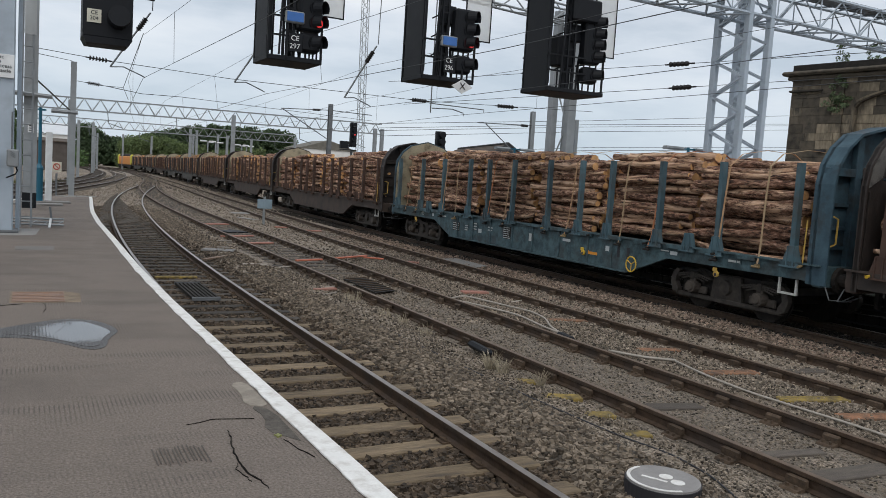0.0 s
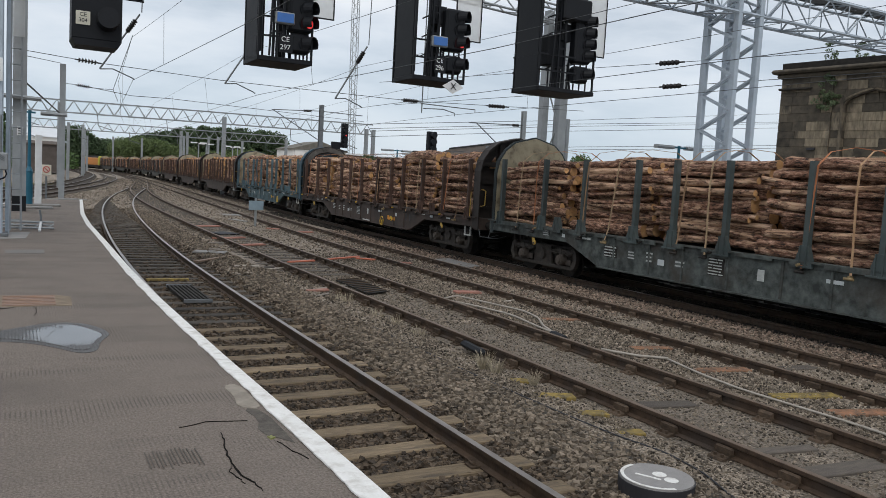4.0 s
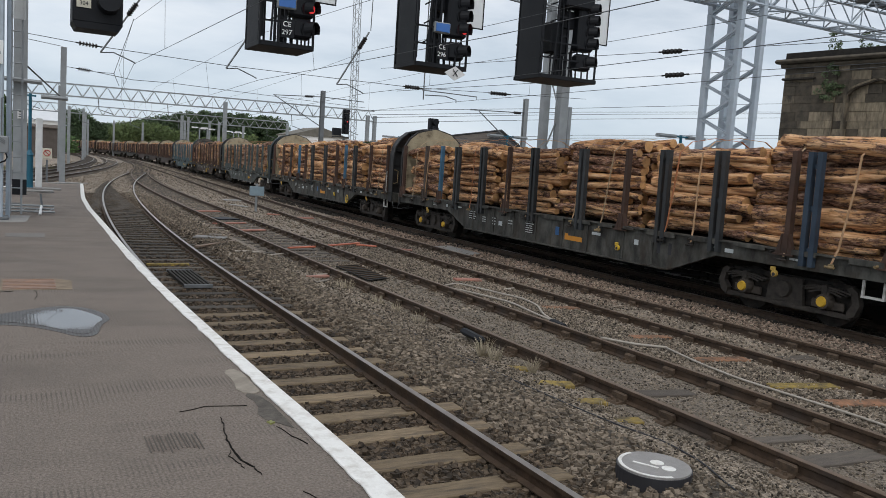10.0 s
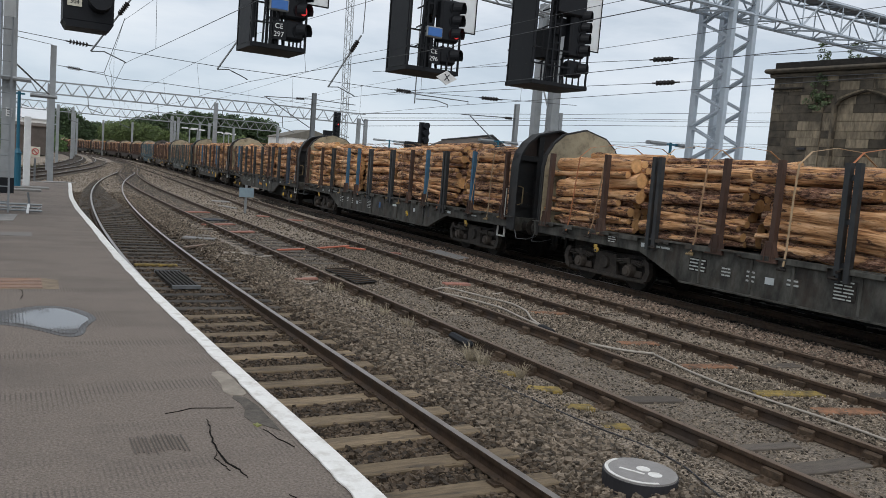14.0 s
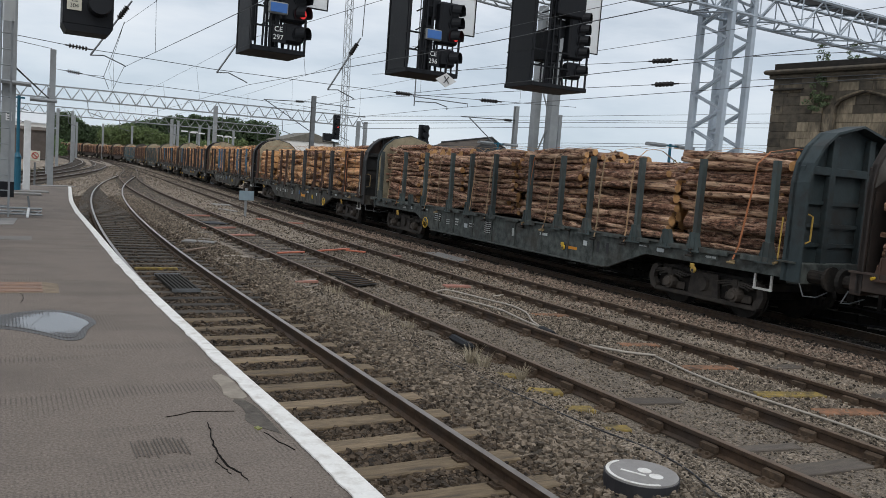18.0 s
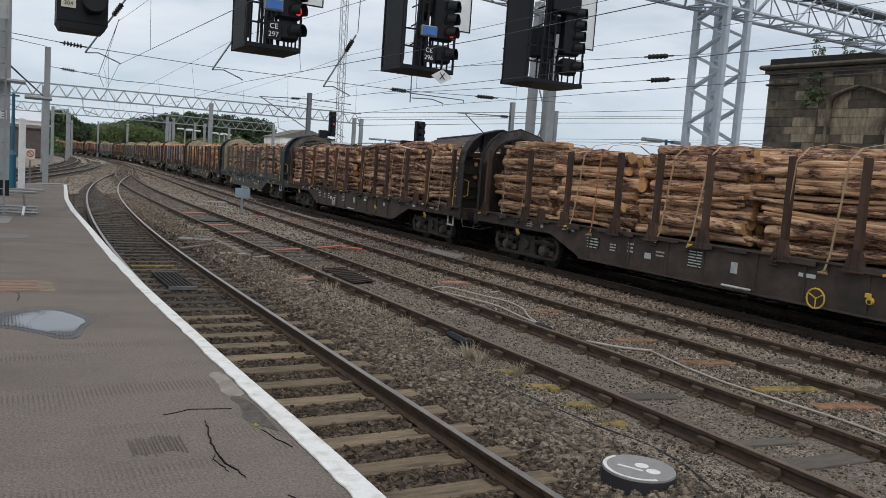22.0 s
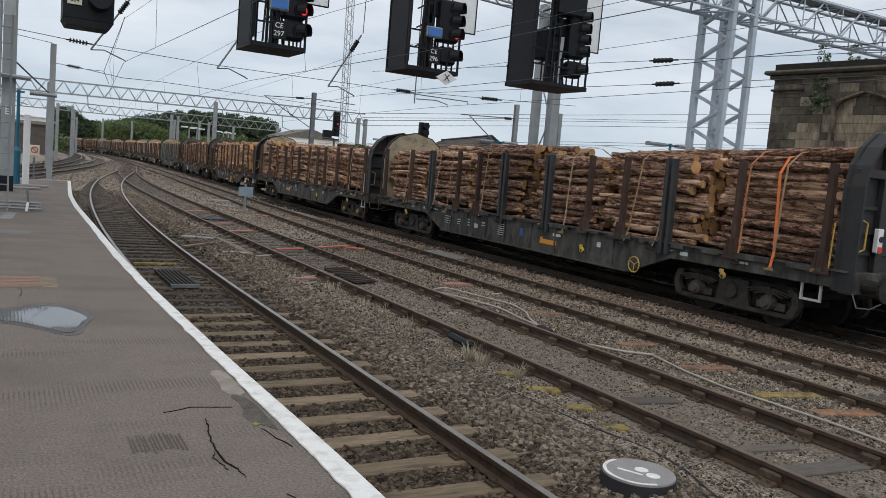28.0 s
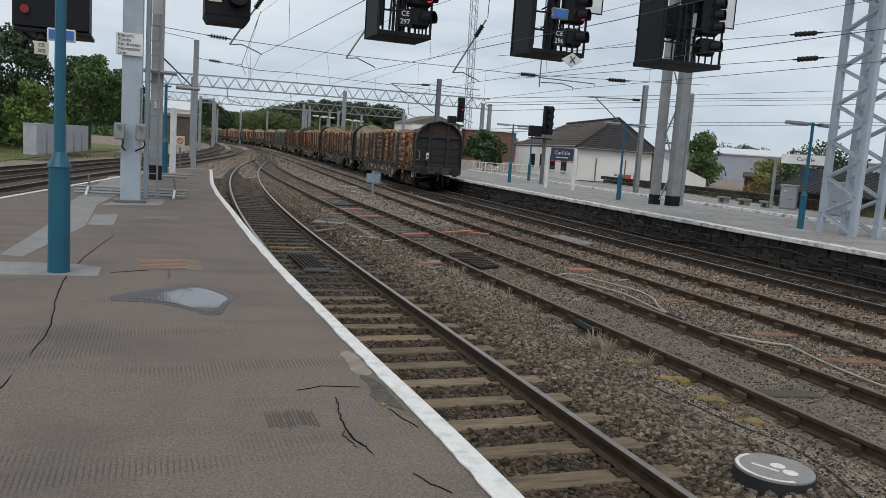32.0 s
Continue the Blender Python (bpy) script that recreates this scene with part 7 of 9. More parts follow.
# ---------------------------------------------------------------- things on and beside the tracks
def slanted_planks():
    spots = [((5.62, 8.40), (5.92, 8.25), OCHRE, 0.17), ((5.58, 7.68), (6.02, 7.50), OCHRE, 0.2), ((5.60, 6.88), (5.93, 6.79), OCHRE, 0.18), ((5.55, 6.17), (5.82, 6.07), OCHRE, 0.17),
             ((8.7, 8.10), (9.56, 7.93), ORANGE_TIMBER, 0.22), ((8.6, 6.72), (9.55, 6.47), OCHRE, 0.22), ((8.7, 5.93), (9.6, 5.68), ORANGE_TIMBER, 0.24), ((8.8, 9.6), (9.5, 9.45), ORANGE_TIMBER, 0.2), ((8.9, 12.2), (9.6, 12.0), ORANGE_TIMBER, 0.2),
             ((6.27, 28.67), (7.5, 29.27), PINK_TIMBER, 0.24), ((6.45, 26.21), (7.5, 26.64), PINK_TIMBER, 0.26), ((6.83, 34.5), (7.81, 34.82), PINK_TIMBER, 0.3), ((5.46, 15.94), (5.97, 16.07), PINK_TIMBER, 0.13),
             ((9.68, 33.92), (10.1, 33.59), PINK_TIMBER, 0.25), ((10.53, 32.47), (11.24, 32.32), PINK_TIMBER, 0.25), ((10.04, 21.25), (10.43, 21.08), PINK_TIMBER, 0.2), ((8.8, 15.5), (9.4, 15.38), PINK_TIMBER, 0.25),
             ((6.75, 31.0), (7.55, 31.3), BLACK, 1.0), ((9.9, 43.5), (11.2, 43.4), SLAB, 1.1), ((9.45, 39.6), (9.9, 38.2), SLAB, 0.3),
             ((4.16, 21.06), (5.48, 22.54), RUST_PLATE, 0.12), ((2.55, 18.2), (3.45, 18.2), OCHRE, 0.14), ((4.6, 23.5), (5.4, 23.1), SLAB, 0.5),
             ((6.5, 4.69), (7.62, 4.60), SLEEPER_DARK, 0.26), ((6.6, 5.30), (7.35, 5.18), SLEEPER_DARK, 0.16), ((6.45, 7.05), (7.35, 6.85), SLEEPER_DARK, 0.24), ((9.9, 7.9), (10.9, 7.8), SLEEPER_DARK, 0.24), ((9.9, 6.3), (10.9, 6.2), SLEEPER_DARK, 0.24)]
    for (x0, y0), (x1, y1), m, w in spots:
        a = math.atan2(y1 - y0, x1 - x0)
        z = max(ground_z((x0 + x1) / 2, (y0 + y1) / 2), -0.16) + 0.022
        z -= 0.03 if m is SLEEPER_DARK else 0.018 if y0 < 14 else -0.012 if m is PINK_TIMBER else 0.0
        thing("loose_timber", "short faded red timber lying across the track" if m is PINK_TIMBER else "black rubber mat lying between the rails" if m is BLACK else "short stained timber lying between the sleepers" if m is not SLAB else "flat grey sheet lying between the tracks", "timber", group="loose timbers",
              geo=Geo().box(((x0 + x1) / 2, (y0 + y1) / 2, z), (math.hypot(x1 - x0, y1 - y0), w, 0.05), rot=Matrix.Rotation(a, 3, 'Z'), ch=0.008), material=m)


slanted_planks()
for (x0, y0), (x1, y1) in (((8.0, 21.6), (9.25, 22.35)), ((6.59, 20.92), (7.46, 21.26)), ((8.99, 21.91), (9.45, 21.5))):
    a = math.atan2(y1 - y0, x1 - x0)
    thing("orange_cover_strip", "bright orange plastic strip lying over the track", "strip", group="orange strips",
          geo=Geo().box(((x0 + x1) / 2, (y0 + y1) / 2, -0.06), (math.hypot(x1 - x0, y1 - y0), 0.10, 0.045), rot=Matrix.Rotation(a, 3, 'Z'), ch=0.012), material=ORANGE)
for pts, r, m, lab in (([(8.07, 14.67), (8.59, 15.02), (8.78, 13.79), (8.97, 12.97), (8.8, 12.21), (8.42, 11.53), (8.18, 10.79), (8.11, 10.61)], 0.019, HOSE, "pale hose looped beside the rail"),
                       ([(8.05, 14.5), (8.31, 13.61), (8.48, 12.65), (8.27, 11.53), (8.21, 10.91)], 0.019, HOSE, "pale hose looped beside the rail"),
                       ([(8.16, 9.58), (8.43, 9.05), (8.76, 8.74)], 0.020, HOSE, "white plastic pipe lying beside the rail"),
                       ([(8.73, 8.71), (8.53, 7.85), (8.43, 7.11), (8.44, 6.6), (8.5, 5.4), (8.4, 4.2)], 0.016, HOSE, "pale cable running beside the rail"),
                       ([(5.22, 12.5), (5.22, 9.08), (5.26, 7.79), (5.32, 6.81), (5.4, 6.03), (5.55, 5.45), (5.47, 4.89), (5.24, 4.39), (5.0, 3.6)], 0.009, INK, "thin black cable along the ballast shoulder")):
    P = [Vector((x, y, max(ground_z(x, y), -0.15) + r + (0.02 if r > 0.012 else 0.006))) for x, y in pts]
    fine = []
    for a, b in zip(P[:-1], P[1:]):
        fine += [a.lerp(b, k / 5) for k in range(5)]
    fine.append(P[-1])
    for _ in range(2):
        fine = [fine[0]] + [(fine[i - 1] + fine[i] * 2 + fine[i + 1]) / 4 for i in range(1, len(fine) - 1)] + [fine[-1]]
    thing("track_cable", lab, "cable", group="cables on the ground", geo=Geo().tube(fine, r, 7), material=m, smooth=True)
for name, lab, pts, m in (("mesh_sheet", "dark rusty mesh sheet lying between the rails", ((6.78, 17.75), (7.4, 17.95), (7.3, 15.85), (6.7, 15.55)), UNDER), ("loose_sheet", "pale grey sheet lying beside the rail", ((11.75, 22.2), (12.42, 22.4), (12.4, 20.4), (11.6, 19.9)), SLAB)):
    q = [Vector((x, y, -0.11)) for x, y in pts]
    sh = thing(name, lab, "sheet")
    part("sheet", Geo().add(q + [p - Vector((0, 0, 0.02)) for p in q], [(0, 1, 2, 3), (7, 6, 5, 4)] + [(i, (i + 1) % 4, 4 + (i + 1) % 4, 4 + i) for i in range(4)]), m, sh)
    for k in range(9 if m is UNDER else 0):
        f = (k + 0.5) / 9
        part("bar", Geo().tube([q[0].lerp(q[3], f) + Vector((0, 0, 0.012)), q[1].lerp(q[2], f) + Vector((0, 0, 0.012))], 0.012, 4), CHAIR_IRON, sh)
lump = thing("dropped_sack", "crumpled black plastic sack beside the rail", "sack",
             geo=Geo().box((6.02, 9.95, -0.06), (0.14, 0.7, 0.10), rot=Matrix.Rotation(-0.1, 3, 'Z'), ch=0.04), material=BLACK)
lump2 = thing("dropped_sack", "crumpled black plastic sack beside the rail", "sack",
              geo=Geo().box((8.0, 10.5, -0.07), (0.16, 0.5, 0.08), rot=Matrix.Rotation(-0.2, 3, 'Z'), ch=0.04), material=BLACK)

SCRAP = surface("bleached_scrap_wood", (0.24, 0.21, 0.18), (0.44, 0.40, 0.35), 9.0, 0.9, bump=0.2, rnd=0.3)
for (x0, y0), (x1, y1), r in (((5.71, 16.47), (6.9, 17.1), 0.028), ((5.69, 19.9), (6.3, 20.3), 0.03), ((4.91, 20.0), (5.5, 19.87), 0.03), ((5.4, 15.2), (5.77, 15.5), 0.025), ((5.1, 23.96), (5.44, 23.87), 0.04), ((9.3, 14.2), (9.75, 14.4), 0.02), ((11.9, 17.5), (12.4, 17.9), 0.03), ((5.5, 26.5), (6.2, 26.9), 0.03)):
    z = ground_z((x0 + x1) / 2, (y0 + y1) / 2) + r
    m0 = ((x0 * 2 + x1) / 3 + 0.03, (y0 * 2 + y1) / 3 - 0.04, z + 0.01)
    thing("wood_scrap", "bleached broken stick lying on the ash between the tracks", "stick", group="scraps between the tracks", geo=Geo().tube([(x0, y0, z), m0, (x1, y1, z)], r, 5), material=SCRAP)

# drain lid beside the ballast
lid = thing("catchpit", "round catchpit with a grey cover and worn white paint", "drain")
LIDX, LIDY = 4.79, 4.80
part("rim", Geo().cyl((LIDX, LIDY, -0.2), (LIDX, LIDY, 0.0), 0.318, 0.318, n=36), INK, lid)
LID_GREY = surface("scuffed_grey_lid", (0.22, 0.21, 0.205), (0.31, 0.30, 0.29), 12.0, 0.55, bump=0.2, stain=(0.24, 0.23, 0.22), stain_amt=0.6, stain_scale=5)
part("cover", Geo().cyl((LIDX, LIDY, -0.01), (LIDX, LIDY, 0.014), 0.31, 0.306, n=36), LID_GREY, lid)
arc = Geo()
A = np.linspace(1.6, 4.5, 18)
arc.sweep([[(LIDX + r * math.cos(a), LIDY + r * math.sin(a), 0.016 + dz) for r, dz in ((0.302, 0), (0.302, 0.003), (0.272, 0.003), (0.272, 0))] for a in A])
part("paint_arc", arc, WHITE_LINE, lid, "worn white paint arc")
for dx, dy, w, h in ((0.05, 0.02, 0.10, 0.055), (0.05, -0.12, 0.11, 0.06)):
    g = Geo()
    g.cyl((LIDX + dx, LIDY + dy, 0.0145), (LIDX + dx, LIDY + dy, 0.018), 0.06, n=14)
    part("paint_mark", g, WHITE_LINE, lid)
part("paint_mark", Geo().box((LIDX - 0.08, LIDY + 0.02, 0.0165), (0.03, 0.22, 0.003), rot=Matrix.Rotation(0.5, 3, 'Z')), WHITE_LINE, lid)

# drain grating between the rails
GRATE = surface("oily_black_steel", (0.010, 0.009, 0.008), (0.040, 0.036, 0.032), 9.0, 0.85, bump=0.2)
gr = thing("drain_grating", "black oily steel bar grating set between the rails", "grating")
for x in np.linspace(2.80, 3.26, 7):
    part("bar", Geo().box((x, 16.0, -0.10), (0.035, 2.0, 0.05)), GRATE, gr)
for y in (15.0, 17.0):
    part("end_bar", Geo().box((3.03, y, -0.10), (0.52, 0.05, 0.06)), GALV_DARK, gr)
# Black sheet under the bars stands in for the shade below them.
part("pit", Geo().box((3.03, 16.0, -0.18), (0.5, 1.95, 0.02)), INK, gr)

# small marker post among the tracks
mk = thing("marker_post", "small faded grey-blue plate on a pale post among the tracks", "sign")
part("post", Geo().box((9.55, 35.4, 0.45), (0.09, 0.09, 1.35)), GALV, mk)
part("plate", Geo().box((9.55, 35.33, 0.80), (0.66, 0.04, 0.42), ch=0.006), plain("faded_grey_blue_paint", (0.24, 0.32, 0.37), 0.6), mk)

# ---------------------------------------------------------------- platform surface details
def flat_patch(name, label, pts, mat, h=0.006, parent=None):
    n = len(pts)
    z = PLAT
    g = Geo().add([(x, y, z + h) for x, y in pts] + [(x, y, z - 0.01) for x, y in pts], [tuple(range(n)), tuple(range(n, 2 * n))[::-1]] + [(i, (i + 1) % n, n + (i + 1) % n, n + i) for i in range(n)])
    return part(name, g, mat, parent or platform, label)


def blob(pts, times=2):
    for _ in range(times):
        out = []
        for i, p in enumerate(pts):
            q = pts[(i + 1) % len(pts)]
            out += [(p[0] * 0.75 + q[0] * 0.25, p[1] * 0.75 + q[1] * 0.25), (p[0] * 0.25 + q[0] * 0.75, p[1] * 0.25 + q[1] * 0.75)]
        pts = out
    return pts


COVER_BROWN = surface("worn_brown_cover", (0.17, 0.112, 0.086), (0.31, 0.212, 0.165), 9.0, 0.75, bump=0.4, stain=(0.34, 0.19, 0.11), stain_amt=0.8, stain_scale=3.0)
COVER_EDGE = surface("broken_tan_mortar", (0.15, 0.115, 0.08), (0.34, 0.265, 0.185), 9.0, 0.9, bump=0.6, stain=(0.10, 0.085, 0.072), stain_amt=0.8, stain_scale=5.0)
COVER_GREY = surface("grey_cover_plate", (0.12, 0.11, 0.10), (0.18, 0.165, 0.15), 30.0, 0.6, bump=0.3)
flat_patch("damp_patch", "dark damp asphalt round the puddle", blob([(-0.32, 7.05), (-0.0, 7.34), (0.28, 7.54), (0.48, 7.50), (0.62, 7.33), (0.72, 6.95), (0.60, 6.68), (0.56, 6.33), (0.43, 6.27), (0.25, 6.57), (0.02, 6.8), (-0.3, 6.85)]), DAMP, 0.0035)
flat_patch("puddle", "still rain puddle reflecting the sky", blob([(-0.20, 6.97), (0.06, 7.18), (0.30, 7.44), (0.44, 7.42), (0.54, 7.24), (0.66, 6.92), (0.56, 6.70), (0.52, 6.40), (0.42, 6.37), (0.28, 6.64), (0.06, 6.86)]), WATER, 0.006)
flat_patch("inspection_cover", "rusty ribbed inspection cover in the asphalt", [(-0.12, 9.12), (0.38, 9.10), (0.52, 8.95), (0.50, 8.42), (-0.12, 8.42)], COVER_EDGE, 0.003)
flat_patch("cover_plate", "", [(-0.10, 9.08), (0.37, 9.07), (0.36, 8.45), (-0.10, 8.45)], COVER_BROWN, 0.006)
for k in range(7):
    flat_patch("cover_rib", "", [(-0.10, 8.46 + k * 0.09), (0.36, 8.46 + k * 0.09), (0.36, 8.49 + k * 0.09), (-0.10, 8.49 + k * 0.09)], COVER_BROWN, 0.010)
flat_patch("inset_cover", "grey metal cover set in the asphalt", [(-0.13, 13.6), (0.41, 13.66), (0.39, 13.1), (-0.12, 13.12)], COVER_GREY, 0.004)
flat_patch("mortar_patch", "pale mortar repair beside the edge line", blob([(1.20, 5.12), (1.31, 5.14), (1.32, 4.77), (1.31, 4.55), (1.18, 4.62), (1.22, 4.87)], 1), surface("pale_mortar", (0.17, 0.148, 0.122), (0.36, 0.318, 0.265), 9, 0.9, bump=0.4), 0.004)
flat_patch("broken_patch", "broken dark hollow beside the edge line", blob([(1.20, 4.60), (1.31, 4.52), (1.31, 3.9), (1.30, 3.93), (1.17, 4.14), (1.24, 4.36)], 1), surface("broken_asphalt", (0.055, 0.049, 0.042), (0.15, 0.132, 0.112), 14, 0.95, bump=0.8, fine=60), 0.003)
flat_patch("moss", "yellow moss in a crack", blob([(1.195, 4.05), (1.205, 4.035), (1.225, 4.06), (1.225, 4.03), (1.24, 4.02), (1.22, 4.01), (1.205, 3.995), (1.205, 4.02)], 1), LEAF_YELLOW, 0.008)


# Near-black strips laid on the asphalt for the shade inside cracks.
CRACK = surface("crack_shade", (0.005, 0.0045, 0.004), (0.016, 0.014, 0.012), 30.0, 0.95, bump=0.3, spec=0.1)


def crack(pts, w, label="open crack drawn as a shade-black strip on the asphalt"):
    fine = []
    rg = random.Random(len(pts) * 7)
    for a, b in zip(pts[:-1], pts[1:]):
        for k in range(4):
            f = k / 4
            fine.append((a[0] + (b[0] - a[0]) * f + rg.uniform(-0.006, 0.006), a[1] + (b[1] - a[1]) * f))
    fine.append(pts[-1])
    n = len(fine)
    secs = []
    for i, (x, y) in enumerate(fine):
        q, p = fine[min(i + 1, n - 1)], fine[max(i - 1, 0)]
        d = Vector((q[0] - p[0], q[1] - p[1])).normalized()
        ww = w * (0.25 + math.sin(math.pi * (i + 0.6) / (n + 0.4))) * rg.uniform(0.5, 1.3) / 6.0
        secs.append([(x - d.y * ww, y + d.x * ww, PLAT + 0.0048), (x + d.y * ww, y - d.x * ww, PLAT + 0.0048), (x + d.y * ww, y - d.x * ww, PLAT - 0.01), (x - d.y * ww, y + d.x * ww, PLAT - 0.01)])
    part("crack", Geo().sweep(secs), CRACK, platform, label)


crack([(0.99, 4.19), (0.97, 4.04), (0.94, 3.84), (0.93, 3.68), (0.94, 3.56), (0.97, 3.45), (0.98, 3.35)], 0.022)
crack([(0.93, 3.70), (0.90, 3.62), (0.92, 3.52), (0.93, 3.45)], 0.006)
crack([(0.80, 4.34), (0.87, 4.36), (0.95, 4.40), (1.17, 4.35)], 0.005)
crack([(1.23, 3.96), (1.26, 3.79), (1.30, 3.66)], 0.009)
crack([(1.10, 3.12), (1.14, 3.0), (1.2, 2.9)], 0.010)
crack([(-0.68, 5.22), (-0.65, 5.63), (-0.64, 6.03), (-0.70, 6.8), (-0.73, 7.67), (-0.70, 8.4), (-0.66, 9.17), (-0.45, 11.0)], 0.022)
crack([(-0.78, 4.4), (-0.73, 4.56), (-0.71, 4.81)], 0.012)
crack([(0.17, 8.4), (0.19, 8.15), (0.16, 7.9)], 0.010)
crack([(-0.35, 8.2), (-0.1, 8.32), (0.0, 8.36)], 0.008)
# paler slabs towards the back of the platform
flat_patch("paving_slab", "pale concrete paving slab", [(-1.47, 9.23), (-1.33, 11.89), (-1.38, 15.1), (-1.1, 24.0), (-0.62, 24.2), (-0.55, 18.7), (-0.9, 15.1), (-0.85, 12.0), (-1.24, 9.1)], SLAB, 0.004)
flat_patch("paving_slab", "pale concrete paving slab", [(-1.39, 8.76), (-0.68, 8.66), (-0.45, 8.48), (-0.46, 7.98), (-1.35, 8.02)], SLAB, 0.007)
flat_patch("paving_slab", "pale concrete paving slab", [(-0.84, 13.49), (-0.49, 13.73), (-0.5, 12.11), (-0.84, 12.13)], SLAB, 0.007)
flat_patch("paving_slab", "pale concrete paving slab", [(-0.86, 15.2), (-0.5, 16.65), (0.26, 16.87), (0.17, 15.55)], SLAB, 0.006)
# worn ribbed patch
rgp = random.Random(12)
RIB = surface("ribbed_wear", (0.088, 0.075, 0.066), (0.135, 0.117, 0.103), 10, 0.85, bump=0.2)
for (cx, cy, w, d, n) in ((0.69, 3.88, 0.24, 0.28, 14),):
    g = Geo()
    for k in range(n):
        x = cx - w / 2 + w * k / (n - 1)
        a0, a1 = rgp.uniform(0.6, 1.0), rgp.uniform(0.6, 1.0)
        g.box((x + rgp.uniform(-0.003, 0.003), cy + (a1 - a0) * d / 4, PLAT + 0.0035), (0.0055, d * (a0 + a1) / 2, 0.005))
    tagged(part("worn_groove", g, RIB, platform, "worn ribbed grooves in the asphalt"), kind="stuff")

# ---------------------------------------------------------------- log train
def train_arc():
    y, x = LINES["d"]
    s = np.concatenate([[0], np.cumsum(np.hypot(np.diff(x), np.diff(y)))]) + y[0]
    return y, x, s


ARC_Y, ARC_X, ARC_S = train_arc()


def on_line(s):
    if s < ARC_S[0]:
        return Vector((ARC_X[0], ARC_Y[0] + s - ARC_S[0], 0))
    return Vector((float(np.interp(s, ARC_S, ARC_X)), float(np.interp(s, ARC_S, ARC_Y)) + max(0, s - ARC_S[-1]), 0))


# middle of each wagon at the start, along the line; the first eight run ahead
CENTRES = [19.02 + 20.9 * n for n in range(8, 0, -1)] + [19.02, -1.16, -21.69, -42.54, -63.48, -84.84, -106.12, -127.23, -147.99, -168.66, -189.76, -210.86]


def gone(t):
    """How far the train has run at t seconds."""
    return 8.0314 * t + 0.005447 * t * t


def stand(s, half):
    """Pose of a vehicle whose bogies stand half in front of and behind s."""
    f, b = on_line(s + half), on_line(s - half)
    d = f - b
    c = (f + b) / 2
    return Matrix.Translation(c) @ Matrix.Rotation(-math.atan2(d.x, d.y), 4, 'Z')


def make_log_meshes(bark, seed):
    rg = random.Random(seed)
    out = []
    for i in range(20):
        r, L, n, rings = rg.choice((0.05, 0.065, 0.08, 0.09, 0.105, 0.12, 0.135, 0.155, 0.19)), rg.uniform(2.65, 3.15), 10, 12
        bend, ph = rg.uniform(0.0, 0.13), rg.uniform(0, 6.28)
        tap = rg.uniform(0.78, 0.95)
        lump = [rg.uniform(0.93, 1.07) for _ in range(n)]
        vs = []
        for k in range(rings):
            f = k / (rings - 1)
            o = bend * math.sin(math.pi * f)
            rr = r * (1 - (1 - tap) * f) * rg.uniform(0.90, 1.10)
            for a in range(n):
                w = 2 * math.pi * a / n
                rr2 = rr * (rg.uniform(1.12, 1.4) if 0 < k < rings - 1 and rg.random() < 0.03 else rg.uniform(0.90, 1.08))
                vs.append((math.cos(ph) * o + rr2 * lump[a] * math.cos(w), (f - 0.5) * L + (rg.uniform(-0.02, 0.02) if 0 < k < rings - 1 else 0),
                           math.sin(ph) * o + rr2 * lump[a] * math.sin(w)))
        g = Geo().add(vs, [(k * n + a, k * n + (a + 1) % n, (k + 1) * n + (a + 1) % n, (k + 1) * n + a) for k in range(rings - 1) for a in range(n)])
        g.add(vs[:n], [tuple(range(n))[::-1]], 1)
        g.add(vs[-n:], [tuple(range(n))], 1)
        me = g.mesh("log", [bark, LOG_END])
        me.polygons.foreach_set("use_smooth", [m == 0 for m in g.m])
        out.append((me, r))
    return out


LOGS = {k: make_log_meshes(m, 21 + i) for i, (k, m) in enumerate((("brown", LOG_BARK), ("orange", LOG_ORANGE), ("pale", LOG_PALE)))}
ARCH = [(-1.33, 0.95), (-1.33, 2.75), (-1.26, 3.10), (-1.05, 3.42), (-0.72, 3.68), (0, 3.86), (0.72, 3.68), (1.05, 3.42), (1.26, 3.10), (1.33, 2.75), (1.33, 0.95)]


